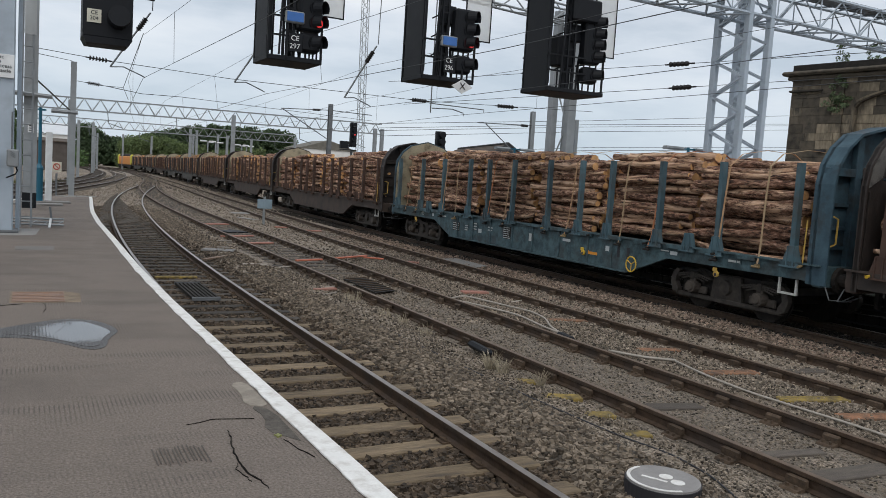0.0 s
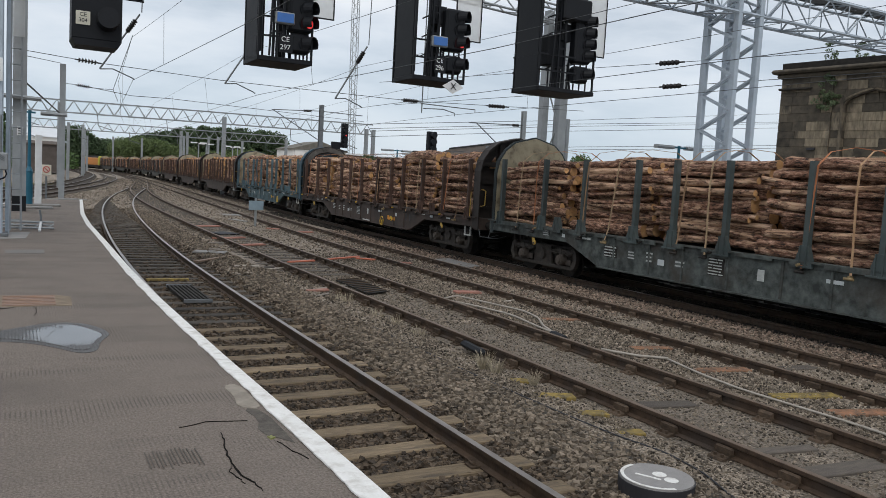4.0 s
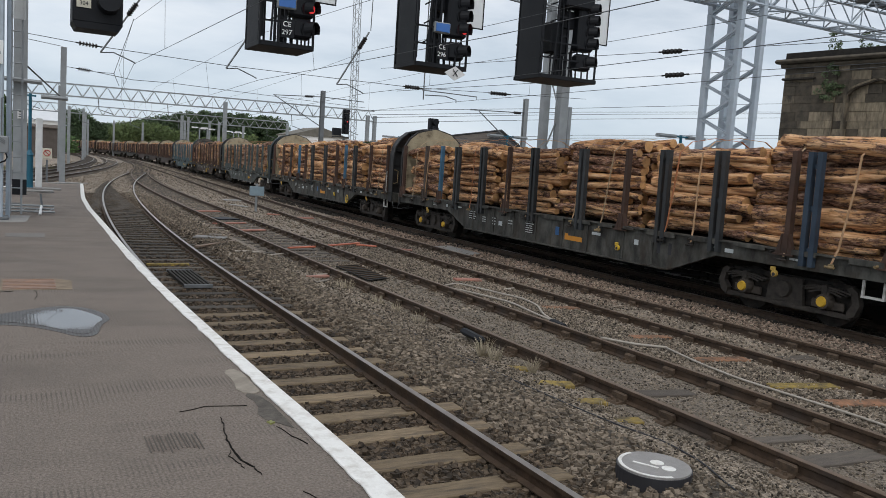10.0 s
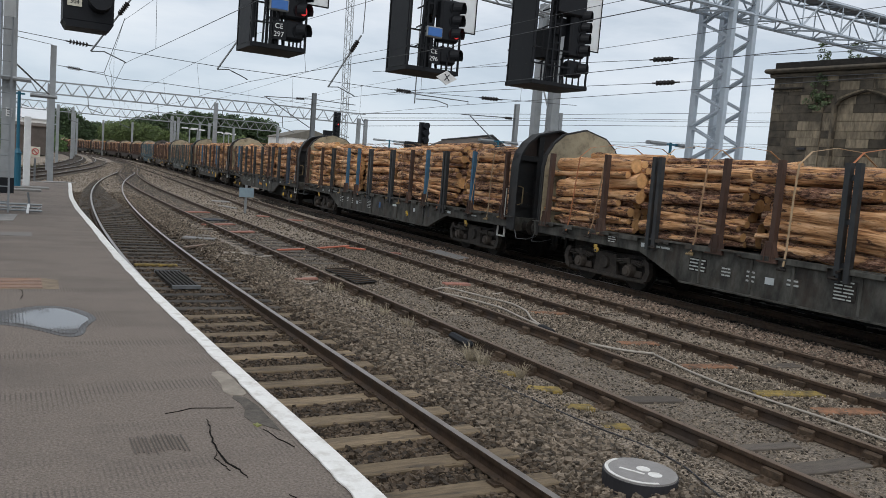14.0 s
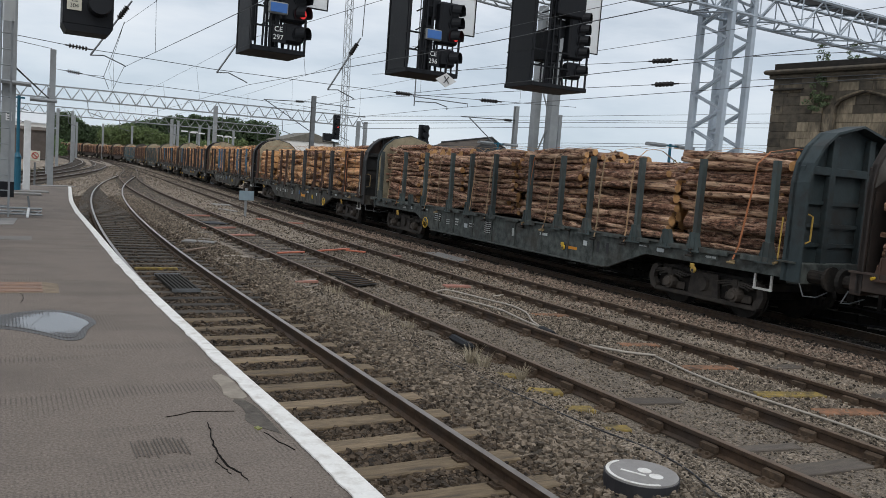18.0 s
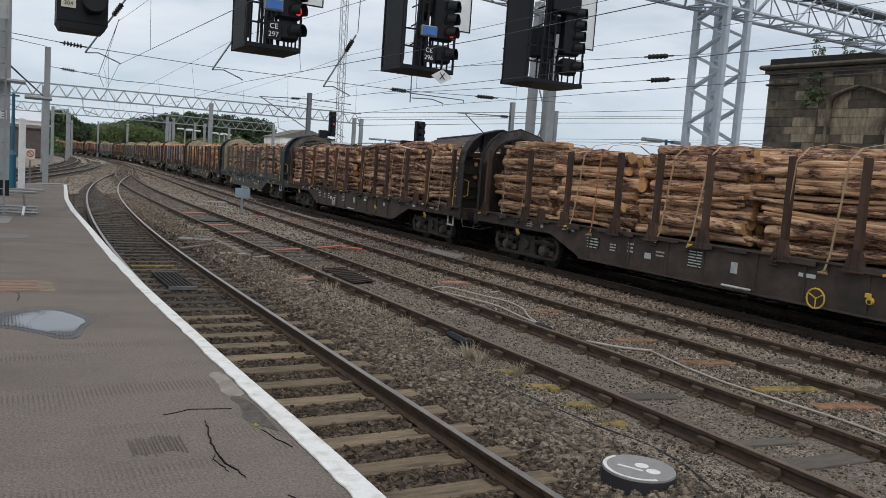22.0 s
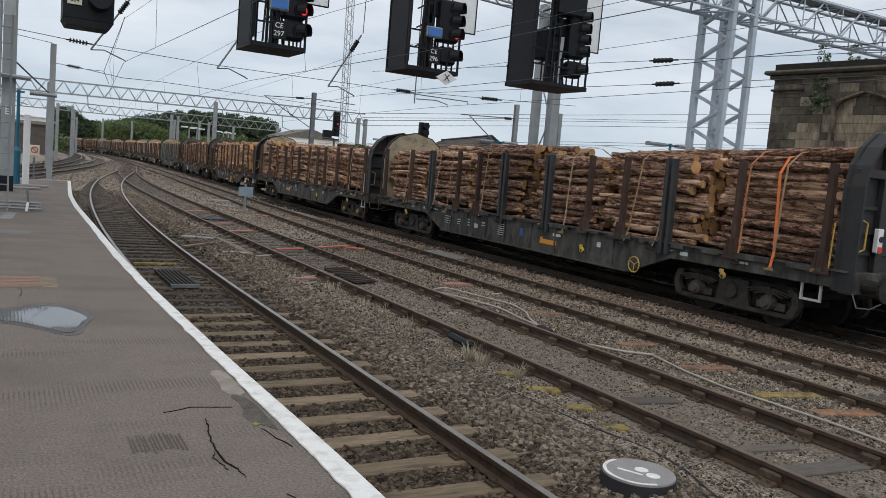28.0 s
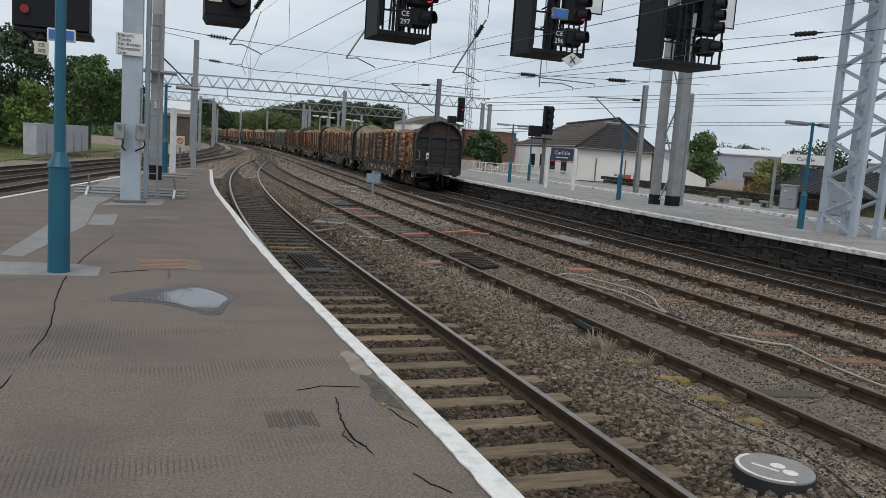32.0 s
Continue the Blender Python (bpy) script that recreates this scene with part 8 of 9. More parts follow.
def bogie(w, yc, cap_mat, near=True):
    # Added dark backing plates stand in for the shade behind the side frames.
    b = part("bogie", Geo().box((-0.90, yc, 0.56), (0.03, 2.76, 0.50)).box((0.90, yc, 0.56), (0.03, 2.76, 0.50)).box((0, yc, 0.62), (1.6, 0.5, 0.22)).box((0, yc - 1.25, 0.66), (1.9, 0.12, 0.14)).box((0, yc + 1.25, 0.66), (1.9, 0.12, 0.14)), UNDER, w)
    for sx in (-1, 1):
        g = Geo()
        put = lambda u, z, s: (s, yc + u, z)
        x0, x1 = sx * 0.96, sx * 1.08
        # rounded horns at both ends, a low tie bar and the deep middle
        for q in (-1, 1):
            g.prism([(q * 1.36, 0.24), (q * 1.50, 0.30), (q * 1.58, 0.50), (q * 1.52, 0.72), (q * 1.40, 0.80), (q * 1.30, 0.76), (q * 1.40, 0.66), (q * 1.44, 0.50), (q * 1.34, 0.36)], x0, x1, put)
        g.prism([(-1.42, 0.22), (1.42, 0.22), (1.42, 0.30), (-1.42, 0.30)], x0, sx * 1.05, put)
        g.prism([(-0.42, 0.28), (0.42, 0.28), (0.36, 0.78), (-0.36, 0.78)], x0, sx * 1.03, put)
        g.cyl((sx * 1.0, yc, 0.55), (sx * 1.10, yc, 0.55), 0.17, 0.15, n=12)
        part("side_frame", g, BOGIE, b, "dusty cast bogie frame")
        for dy in (-0.9, 0.9):
            wheel = Geo().cyl((sx * 0.68, yc + dy, 0.43), (sx * 0.82, yc + dy, 0.43), 0.43, n=22).cyl((sx * 0.64, yc + dy, 0.43), (sx * 0.68, yc + dy, 0.43), 0.46, n=22)
            part("wheel", wheel, UNDER, b, "steel wheel")
            part("axlebox", Geo().cyl((sx * 0.98, yc + dy, 0.46), (sx * 1.16, yc + dy, 0.46), 0.15, 0.135, n=14).box((sx * 1.02, yc + dy, 0.60), (0.16, 0.16, 0.18), ch=0.02).box((sx * 0.98, yc + dy, 0.40), (0.06, 0.66, 0.16), ch=0.02), AXLE, b, "grimy axlebox")
            leaf = Geo()
            for k, (ln, zz) in enumerate(((0.52, 0.735), (0.44, 0.70), (0.33, 0.665))):
                leaf.prism([(-ln, zz - 0.055), (-ln * 0.5, zz - 0.005), (0, zz + 0.012), (ln * 0.5, zz - 0.005), (ln, zz - 0.055), (ln, zz - 0.085), (ln * 0.5, zz - 0.037), (0, zz - 0.02), (-ln * 0.5, zz - 0.037), (-ln, zz - 0.085)], sx * 1.0, sx * 1.10, lambda u, z, t: (t, yc + dy + u, z))
            leaf.box((sx * 1.05, yc + dy, 0.69), (0.13, 0.10, 0.15))
            part("leaf_spring", leaf, BOGIE, b)
            if near and sx < 0:
                part("axle_cap", Geo().cyl((sx * 1.16, yc + dy, 0.46), (sx * 1.20, yc + dy, 0.46), 0.10, 0.085, n=14), cap_mat, b, "round axlebox cover")
    for dy in (-0.9, 0.9) if near else ():
        part("axle", Geo().cyl((-0.68, yc + dy, 0.43), (0.68, yc + dy, 0.43), 0.08, n=8), UNDER, b)


BOGIE = surface("dusty_bogie_iron", (0.018, 0.016, 0.0145), (0.066, 0.056, 0.047), 7.0, 0.85, bump=0.3)
CAP_OCHRE = surface("ochre_axle_cap", (0.24, 0.14, 0.035), (0.38, 0.23, 0.06), 9.0, 0.7, bump=0.1)
AXLE = surface("grimy_axlebox", (0.04, 0.034, 0.029), (0.095, 0.078, 0.064), 9.0, 0.8, bump=0.2)


def bulkhead(w, sg, y, frame, holes=False, crown=None, rail_mat=None):
    """Arched end wall at y; its board lining faces the load. The rear one is a deep ribbed tray, the front one a thin wall."""
    deep = 0.30 if sg < 0 else 0.05
    if holes:
        # boards gone from the crown: a ring of plate over a lower panel
        top = [p for p in ARCH if p[1] >= 2.75]
        ring = [[(u, y - 0.03, z), (u, y + 0.03, z), (u * 0.66, y + 0.03, 2.86 + (z - 2.75) * 0.58), (u * 0.66, y - 0.03, 2.86 + (z - 2.75) * 0.58)] for u, z in top]
        b = part("bulkhead", Geo().sweep(ring).prism([(-1.33, 0.95), (-1.33, 2.75), (-0.88, 2.86), (0.88, 2.86), (1.33, 2.75), (1.33, 0.95)], y - 0.03, y + 0.03, lambda u, z, s: (u, s, z)), frame, w, "broken arched end wall")
        part("lining", Geo().sweep([[(u * 0.97, y - sg * 0.035, z - 0.04), (u * 0.97, y - sg * 0.07, z - 0.04), (u * 0.72, y - sg * 0.07, 2.9 + (z - 2.75) * 0.6), (u * 0.72, y - sg * 0.035, 2.9 + (z - 2.75) * 0.6)] for u, z in top[:-2]]), LINING_GREY, b, "broken grey lining board")
        part("lining", Geo().box((0, y - sg * 0.055, 1.9), (2.5, 0.03, 1.5)), frame, b)
        part("rib", Geo().box((0.25, y, 3.2), (0.14, 0.08, 1.05), rot=Matrix.Rotation(0.25, 3, 'Y')), frame, b)
        part("rib", Geo().box((-0.55, y, 3.1), (0.12, 0.08, 0.8), rot=Matrix.Rotation(-0.3, 3, 'Y')), frame, b)
    else:
        b = part("bulkhead", Geo().prism(ARCH, y - 0.03, y + 0.03, lambda u, z, s: (u, s, z)), frame, w, "arched steel end wall")
        part("lining", Geo().prism([(u * 0.97, z - 0.04 if z > 1 else z + 0.3) for u, z in ARCH], y - sg * 0.035, y - sg * 0.075, lambda u, z, s: (u, s, z)), LINING, b, "stained cream board lining")
    y_in, y_out = y - sg * (0.10 if sg < 0 else 0.06), y + sg * deep
    y0, y1 = min(y_in, y_out), max(y_in, y_out)
    inner = [(u * 0.968, z - 0.042 if z > 1.2 else z) for u, z in ARCH]
    part("flange", Geo().sweep([[(uo, y0, zo), (uo, y1, zo), (ui, y1, zi), (ui, y0, zi)] for (uo, zo), (ui, zi) in zip(ARCH, inner)]), frame, b)
    rd = 0.12 if sg < 0 else 0.05
    if crown and sg < 0:
        part("crown_panel", Geo().prism([(u * 0.94, z - 0.06) for u, z in ARCH[1:-1] if z > 3.0] + [(1.2, 3.02), (-1.2, 3.02)], y + sg * 0.032, y + sg * 0.045, lambda u, z, s: (u, s, z)), crown, b, "rust-brown crown panel")
    for u in (-0.52, 0.52):
        part("rib", Geo().box((u, y + sg * (0.03 + rd / 2), 2.25), (0.17, rd, 2.75), ch=0.01), frame, b)
    part("rib", Geo().box((0, y + sg * (0.028 + rd / 2), 2.98), (2.58, rd, 0.15), ch=0.01), frame, b)
    for zr in (1.62, 1.98, 2.40):
        part("rib", Geo().box((0, y + sg * 0.05, zr), (2.5, 0.05, 0.07)), frame, b)
    if sg < 0:
        yo = y + sg * 0.2
        part("hand_rail", Geo().tube([(-1.22, yo + 0.1, 1.66), (-1.22, yo - 0.06, 1.66), (-1.10, yo - 0.06, 1.70), (-1.09, yo - 0.06, 2.14), (-1.20, yo - 0.06, 2.18), (-1.22, yo + 0.1, 2.18)], 0.018, 6), HANDLE_DULL if rail_mat is STEP_WHITE else HANDLE_YELLOW, b, "worn yellow hand rail")
        part("hand_rail", Geo().tube([(-1.36, y + 0.16, 1.28), (-1.40, y + 0.14, 1.34), (-1.40, y + 0.12, 2.1)], 0.014, 6), rail_mat, b, "thin upright hand rail")


def buffers(w, sg, y, frame):
    part("headstock", Geo().box((0, y - sg * 0.09, 1.10), (2.6, 0.2, 0.38), ch=0.015), frame, w)
    for sx in (-1, 1):
        bf = part("buffer", Geo().cyl((sx * 0.88, y, 1.06), (sx * 0.88, y + sg * 0.36, 1.06), 0.13, 0.11, n=12), UNDER, w)
        part("buffer_head", Geo().cyl((sx * 0.88, y + sg * 0.36, 1.06), (sx * 0.88, y + sg * 0.43, 1.06), 0.21, 0.23, n=16), UNDER, bf)
        if sg < 0:
            part("footstep", Geo().box((sx * 1.22, y - sg * 0.75, 0.70), (0.05, 0.42, 0.04)).box((sx * 1.22, y - sg * 0.56, 0.83), (0.04, 0.04, 0.3)).box((sx * 1.22, y - sg * 0.94, 0.83), (0.04, 0.04, 0.3)), STEP_WHITE, w, "white-painted footstep")
    part("coupling", Geo().box((0, y + sg * 0.16, 0.98), (0.1, 0.34, 0.14)).box((0, y + sg * 0.22, 0.75), (0.08, 0.08, 0.4)), UNDER, w)
    part("brake_hose", Geo().tube([(0.25, y, 0.95), (0.26, y + sg * 0.16, 0.9), (0.27, y + sg * 0.2, 0.65), (0.2, y + sg * 0.22, 0.5)], 0.025, 6), UNDER, w)
    part("uncoupling_lever", Geo().tube([(-1.25, y + sg * 0.05, 0.95), (-1.25, y + sg * 0.16, 0.72), (-0.95, y + sg * 0.2, 0.70), (-0.6, y + sg * 0.16, 0.78)], 0.012, 6), GALV_DARK, w, "thin shunting handle")


HANDLE_DULL = surface("dull_ochre_rail", (0.16, 0.115, 0.06), (0.30, 0.22, 0.11), 12.0, 0.6, bump=0.05)
HANDLE_YELLOW = surface("worn_yellow_rail", (0.34, 0.22, 0.05), (0.55, 0.36, 0.08), 12.0, 0.6, bump=0.05)
STEP_WHITE = surface("scuffed_white_step", (0.42, 0.42, 0.40), (0.6, 0.6, 0.57), 9.0, 0.7, bump=0.1, stain=(0.2, 0.18, 0.16), stain_amt=0.6, stain_scale=7)
POST_GEO = Geo().prism([(-0.06, -0.052), (0.06, -0.052), (0.06, -0.03), (-0.01, -0.03), (-0.01, 0.03), (0.06, 0.03), (0.06, 0.052), (-0.06, 0.052)], 1.28, 3.12)
POST_MESH = {k: POST_GEO.mesh("stanchion", m) for k, m in (("t", POST_TEAL), ("u", POST_SLATE), ("b", POST_BLUE), ("r", POST_RUST), ("d", POST_DARK))}


def double_post():
    """Two upright channels side by side with short ties, standing against the side beam."""
    g = Geo()
    for u in (-0.095, 0.095):
        g.prism([(-0.055, -0.05), (0.055, -0.05), (0.055, -0.03), (-0.005, -0.03), (-0.005, 0.03), (0.055, 0.03), (0.055, 0.05), (-0.055, 0.05)], 1.06, 3.10, lambda p, q, z: (p, u + q + (z - 1.06) * 0.012, z))
    for z in (1.35, 2.1, 2.85):
        g.box((0.02, (z - 1.06) * 0.012, z), (0.04, 0.14, 0.10))
    return g


DOUBLE_MESH = {k: double_post().mesh("stanchion", m) for k, m in (("D", POST_IRON), ("B", POST_SLATEBLUE))}
FOOT_GEO = Geo().prism([(-0.19, 1.20), (0.19, 1.20), (0.19, 1.25), (0.075, 1.60), (-0.075, 1.60), (-0.19, 1.25)], -0.05, 0.05, lambda u, z, s: (s, u, z)).box((0.062, 0, 1.215), (0.03, 0.44, 0.03)).box((0.06, -0.07, 1.40), (0.03, 0.018, 0.38)).box((0.06, 0.07, 1.40), (0.03, 0.018, 0.38))
FOOT_MESH = {k: FOOT_GEO.mesh("stanchion_foot", m) for k, m in (("t", POST_TEAL), ("u", POST_SLATE), ("b", POST_RUST), ("r", POST_RUST), ("d", POST_DARK))}
# stanchions from the rear end, for the two kinds of wagon and for one with odd spacing
SHORT = (-9.25, -7.39, -6.6, -5.6, -3.8, -2.6, -1.15, 0.75, 2.2, 3.45, 5.4, 6.4, 7.15, 9.25)
LONG = (-9.58, -7.6, -5.78, -4.27, -2.93, -1.3, 0.95, 2.48, 3.76, 5.57, 7.35, 9.58)
ODD = (-9.7, -8.14, -7.64, -5.95, -4.35, -3.01, -1.4, 0.82, 2.28, 3.67, 5.35, 6.64, 7.82, 9.71)


def put_log(me, w, heap, m):
    """One log as a part of its wagon, or into the heap of a wagon that stays far off."""
    if heap is None:
        part("log", me, None, w, at=m)
    else:
        heap.add([m @ v.co for v in me.vertices], [tuple(p.vertices) for p in me.polygons], 0)
        for k in range(2):
            heap.m[-1 - k] = 1


def make_wagon(label, frame, posts, seed, spots=SHORT, broken=False, strap=STRAP, logs="brown", near=True, end=None, wheel=None, mark=None, caps=None, rail_mat=None):
    """posts: one letter a stanchion, a dot for a bare foot; wheel, mark: places of the hand brake wheel and the stencilled mark."""
    rg = random.Random(seed)
    half = 9.87 if spots is SHORT else 10.12
    logset = LOGS[logs]
    sill = [(-half, 1.00), (-half, 1.30), (half, 1.30), (half, 1.00), (5.95, 0.98), (4.65, 0.50), (-4.65, 0.50), (-5.95, 0.98)]
    w = thing("timber_wagon", label, "wagon", group="wagons of the log train")
    for sx in (-1, 1):
        part("side_sill", Geo().prism(sill, sx * 1.27 - 0.05, sx * 1.27 + 0.05, lambda u, z, s: (s, u, z)), frame, w, "fish-bellied steel side beam")
        part("top_flange", Geo().box((sx * 1.28, 0, 1.30), (0.22, 2 * half, 0.03)), frame, w)
    part("bottom_flange", Geo().box((-1.28, 0, 0.505), (0.2, 9.3, 0.03)), frame, w)
    part("deck", Geo().box((0, 0, 1.22), (2.42, 2 * half - 0.1, 0.12)).box((0, 0, 0.95), (0.5, 2 * half - 1, 0.4)), UNDER, w)
    if near:
        # pocket plates along the deck edge
        y = -half + 0.5
        while y < half - 0.4:
            ln = rg.uniform(0.35, 0.9)
            part("lashing_plate", Geo().box((-1.37, y + ln / 2, 1.265 + rg.uniform(-0.01, 0.015)), (0.05, ln, rg.uniform(0.07, 0.12)), ch=0.006), frame, w)
            y += ln + rg.uniform(0.3, 0.7)
    for k in range(8 if near else 0):
        part("web_stiffener", Geo().box((-1.33, -4.2 + k * 1.2 + rg.uniform(-0.15, 0.15), 0.90), (0.03, 0.05, 0.70)), frame, w)
    for yc in (-7.47, 7.4):
        bogie(w, yc, caps or AXLE, near)
    end = end or frame
    buffers(w, -1, -half, frame)
    buffers(w, 1, half, frame)
    crown = END_BROWN if end is END_DARK and near else None
    bulkhead(w, -1, -half + 0.20, end, broken, crown, rail_mat or HANDLE_YELLOW)
    bulkhead(w, 1, half - 0.16, end, broken, None, rail_mat or HANDLE_YELLOW)
    for i, y in enumerate(spots):
        c = posts[i % len(posts)]
        for sx in (-1, 1):
            if c in "DB":
                part("stanchion", DOUBLE_MESH[c], None, w, "pair of dark upright channels", at=pose(sx * 1.36, y, 0, 0, 0, 0 if sx < 0 else 180))
                continue
            if c != ".":
                part("stanchion", POST_MESH[c], None, w, at=pose(sx * 1.30, y, 0, rg.uniform(-0.7, 0.7), 0, 0))
            if near or sx < 0:
                part("stanchion_foot", FOOT_MESH[c if c != "." else posts[0]], None, w, at=pose(sx * 1.34, y, 0, 0, 0, 0 if sx > 0 else 180))
    # load: six stacks of sawn logs
    rest = Geo()
    heap = None if near else Geo()
    step = (2 * half - 0.66) / 6
    for bay in range(6):
        yc = -half + 0.34 + step * (bay + 0.5)
        top = rg.uniform(2.82, 3.22)
        z, inset = 1.30, rg.choice((0.0, 0.0, 0.06, 0.16, 0.28))
        while z < top:
            me, r = rg.choice(logset)
            put_log(me, w, heap, pose(-1.17 + inset + r + rg.uniform(0, 0.12), yc + rg.uniform(-0.32, 0.32), z + r * 0.95, rg.gauss(0, 2.4), rg.uniform(0, 360), rg.uniform(-1.2, 1.2) + rg.choice((0, 180))))
            z += 1.70 * r
        me, r = rg.choice([q for q in logset if q[1] < 0.11])
        put_log(me, w, heap, pose(rg.uniform(-0.95, 0.1), yc + rg.uniform(-0.1, 0.1), top + 0.07, rg.choice((-1, 1)) * rg.uniform(2.5, 5.0), rg.uniform(0, 360), rg.uniform(-5, 5)))
        for col in range(1, 9):
            x = -1.16 + 0.16 + inset * 0.6 + col * 0.27
            z = 1.30 + (col % 2) * 0.06
            dome = top + 0.10 * (1 - (x / 1.2) ** 2) + rg.uniform(-0.05, 0.05)
            while z < dome:
                r = rg.choice((0.11, 0.125, 0.14, 0.155))
                if z + 1.8 * r >= dome and col < 8:
                    me, r = rg.choice([q for q in logset if q[1] < 0.125])
                    put_log(me, w, heap, pose(x, yc + rg.uniform(-0.15, 0.15), z + r, rg.uniform(-2, 2), rg.uniform(0, 360), rg.uniform(-2, 2) + rg.choice((0, 180))))
                else:
                    o = rg.uniform(-0.13, 0.13)
                    rest.cyl((x + rg.uniform(-0.02, 0.02), yc + o - 1.42, z + r), (x, yc + o + 1.42, z + r), r, r * 0.9, n=8, mcap=1)
                z += 1.78 * r
    if heap:
        tagged(part("timber_load", heap, [LOG_HEAP, LOG_END], w, "stacked sawn logs"), kind="stuff")
    tagged(part("log_core", rest, [LOG_HEAP, LOG_END], w, "sawn logs inside the stack"), kind="stuff")
    for k in range(12 if near else 0):
        y = -half + 0.34 + step * (k // 2 + (0.34 if k % 2 == 0 else 0.64)) + rg.uniform(-0.12, 0.12)
        lean = rg.uniform(-0.3, 0.1)
        pts = [(-1.40, y, 1.18), (-1.36, y + lean * 0.3, 1.45), (-1.335, y + lean * 0.9, 2.5), (-1.29, y + lean, 3.05), (-0.98, y + lean, 3.30), (-0.3, y + lean, 3.42), (0.5, y + lean, 3.40), (1.2, y + lean, 3.05), (1.36, y, 1.2)]
        secs = [[(px, py - 0.021, pz), (px, py + 0.021, pz), (px + 0.008, py + 0.021, pz + 0.008), (px + 0.008, py - 0.021, pz + 0.008)] for px, py, pz in pts]
        part("strap", Geo().sweep(secs), (strap, STRAP_TAN, strap, STRAP_RED, STRAP_TAN)[(k + seed) % 5], w, "webbing strap over the logs")
        part("winch", Geo().cyl((-1.44, y - 0.09, 1.12), (-1.44, y + 0.09, 1.12), 0.024, n=8).box((-1.40, y, 1.14), (0.1, 0.05, 0.06)), UNDER if k % 4 else HANDLE_DULL, w)
    # brake wheel, lifting hooks, stencilled panels
    if wheel:
        ring, (yw, zw, wm) = Geo(), wheel
        ring.tube([(-1.42, yw + 0.175 * math.cos(a), zw + 0.175 * math.sin(a)) for a in np.linspace(0, 6.2832, 19)], 0.016, 6)
        for a in (0.5, 2.6, 4.7):
            ring.tube([(-1.41, yw, zw), (-1.42, yw + 0.175 * math.cos(a), zw + 0.175 * math.sin(a))], 0.012, 5)
        part("brake_wheel", ring, wm, w, "hand brake wheel")
    for y in (-7.47, -2.95, 7.4) if near else ():
        z = 0.84 if abs(y) > 5 else 0.78
        hk = part("lifting_hook", Geo().cyl((-1.34, y, z), (-1.385, y, z), 0.068, 0.060, n=14).box((-1.36, y + 0.04, z + 0.085), (0.04, 0.11, 0.08), ch=0.01), YELLOW if y == -2.95 else HANDLE_YELLOW, w, "yellow lifting plate")
        # Dark disc laid on the plate paints the shade inside its hole.
        part("hole", Geo().cyl((-1.384, y, z - 0.015), (-1.39, y, z - 0.015), 0.035, n=10), INK, hk)
    for y, wd, hh, rows in ((6.9, 0.30, 0.16, 3), (5.2, 0.55, 0.10, 1), (4.2, 0.46, 0.28, 4), (3.45, 0.24, 0.20, 3), (2.85, 0.22, 0.26, 3), (1.9, 0.30, 0.16, 2), (0.9, 0.42, 0.36, 6), (-5.9, 0.30, 0.06, 1), (-7.9, 0.34, 0.10, 1)) if near else ():
        pz = rg.uniform(0.88, 0.98) if abs(y) < 5 else 1.15
        pn = part("data_panel", Geo().box((-1.325, y, pz), (0.012, wd, hh)), UNDER if rows > 3 else frame, w)
        for j in range(rows):
            zz = pz + hh * (0.5 - (j + 0.5) / rows)
            cut = rg.uniform(0.3, 0.7)
            line = Geo()
            for c0, c1 in ((0.03, cut - 0.03), (cut + 0.03, rg.uniform(0.8, 0.97))):
                line.box((-1.3325, y + wd * (0.5 - (c0 + c1) / 2), zz), (0.005, wd * (c1 - c0), hh / rows * 0.42))
            part("marking_bar", line, STENCIL, pn)
    for y, z, wd, hh, m in ((2.42, 0.86, 0.20, 0.13, SIGN_PALE), (-0.35, 0.93, 0.16, 0.22, BLUE_PANEL if frame is FRAME_GREY else STENCIL), (-1.9, 1.02, 0.34, 0.07, SIGN_PALE), (-3.6, 0.98, 0.14, 0.12, SIGN_PALE), (6.15, 1.14, 0.12, 0.09, SIGN_PALE), (-6.4, 1.12, 0.22, 0.08, SIGN_PALE)) if near else ():
        part("plate", Geo().box((-1.326, y + rg.uniform(-0.3, 0.3), z), (0.012, wd, hh), ch=0.003), m, w)
    if mark is not None:
        size = 1.0 if frame in (FRAME_GREY, FRAME_BROWN) else 0.58
        part("stencil", Geo().box((-1.323, mark, 0.80), (0.008, 0.62 * size, 0.12 * size)).box((-1.3235, mark + 0.36 * size, 0.80 + 0.025 * size), (0.008, 0.13 * size, 0.17 * size)), ORANGE_MARK, w, "plain orange stencilled mark")
    if near:
        # Thin dark patches on the beam draw the shade inside two slots.
        for y in (-4.3, -4.65):
            part("slot", Geo().box((-1.321, y, 0.95), (0.006, 0.10, 0.26)), INK, w)
        if frame is FRAME_BROWN:
            part("lever", Geo().tube([(-1.34, -0.55, 0.56), (-1.40, -0.5, 0.57), (-1.40, 0.1, 0.57), (-1.34, 0.15, 0.56)], 0.026, 6), STEP_WHITE, w, "white-painted handle bar")
        for k in range(10):
            yk = -9.5 + k * 2.1
            part("rope_hook", Geo().cyl((-1.36, yk, 1.26), (-1.47, yk, 1.24), 0.022, 0.03, n=6), (YELLOW if k % 2 else UNDER) if frame is FRAME_BROWN else HANDLE_DULL if k % 4 == 0 else UNDER, w)
    return w


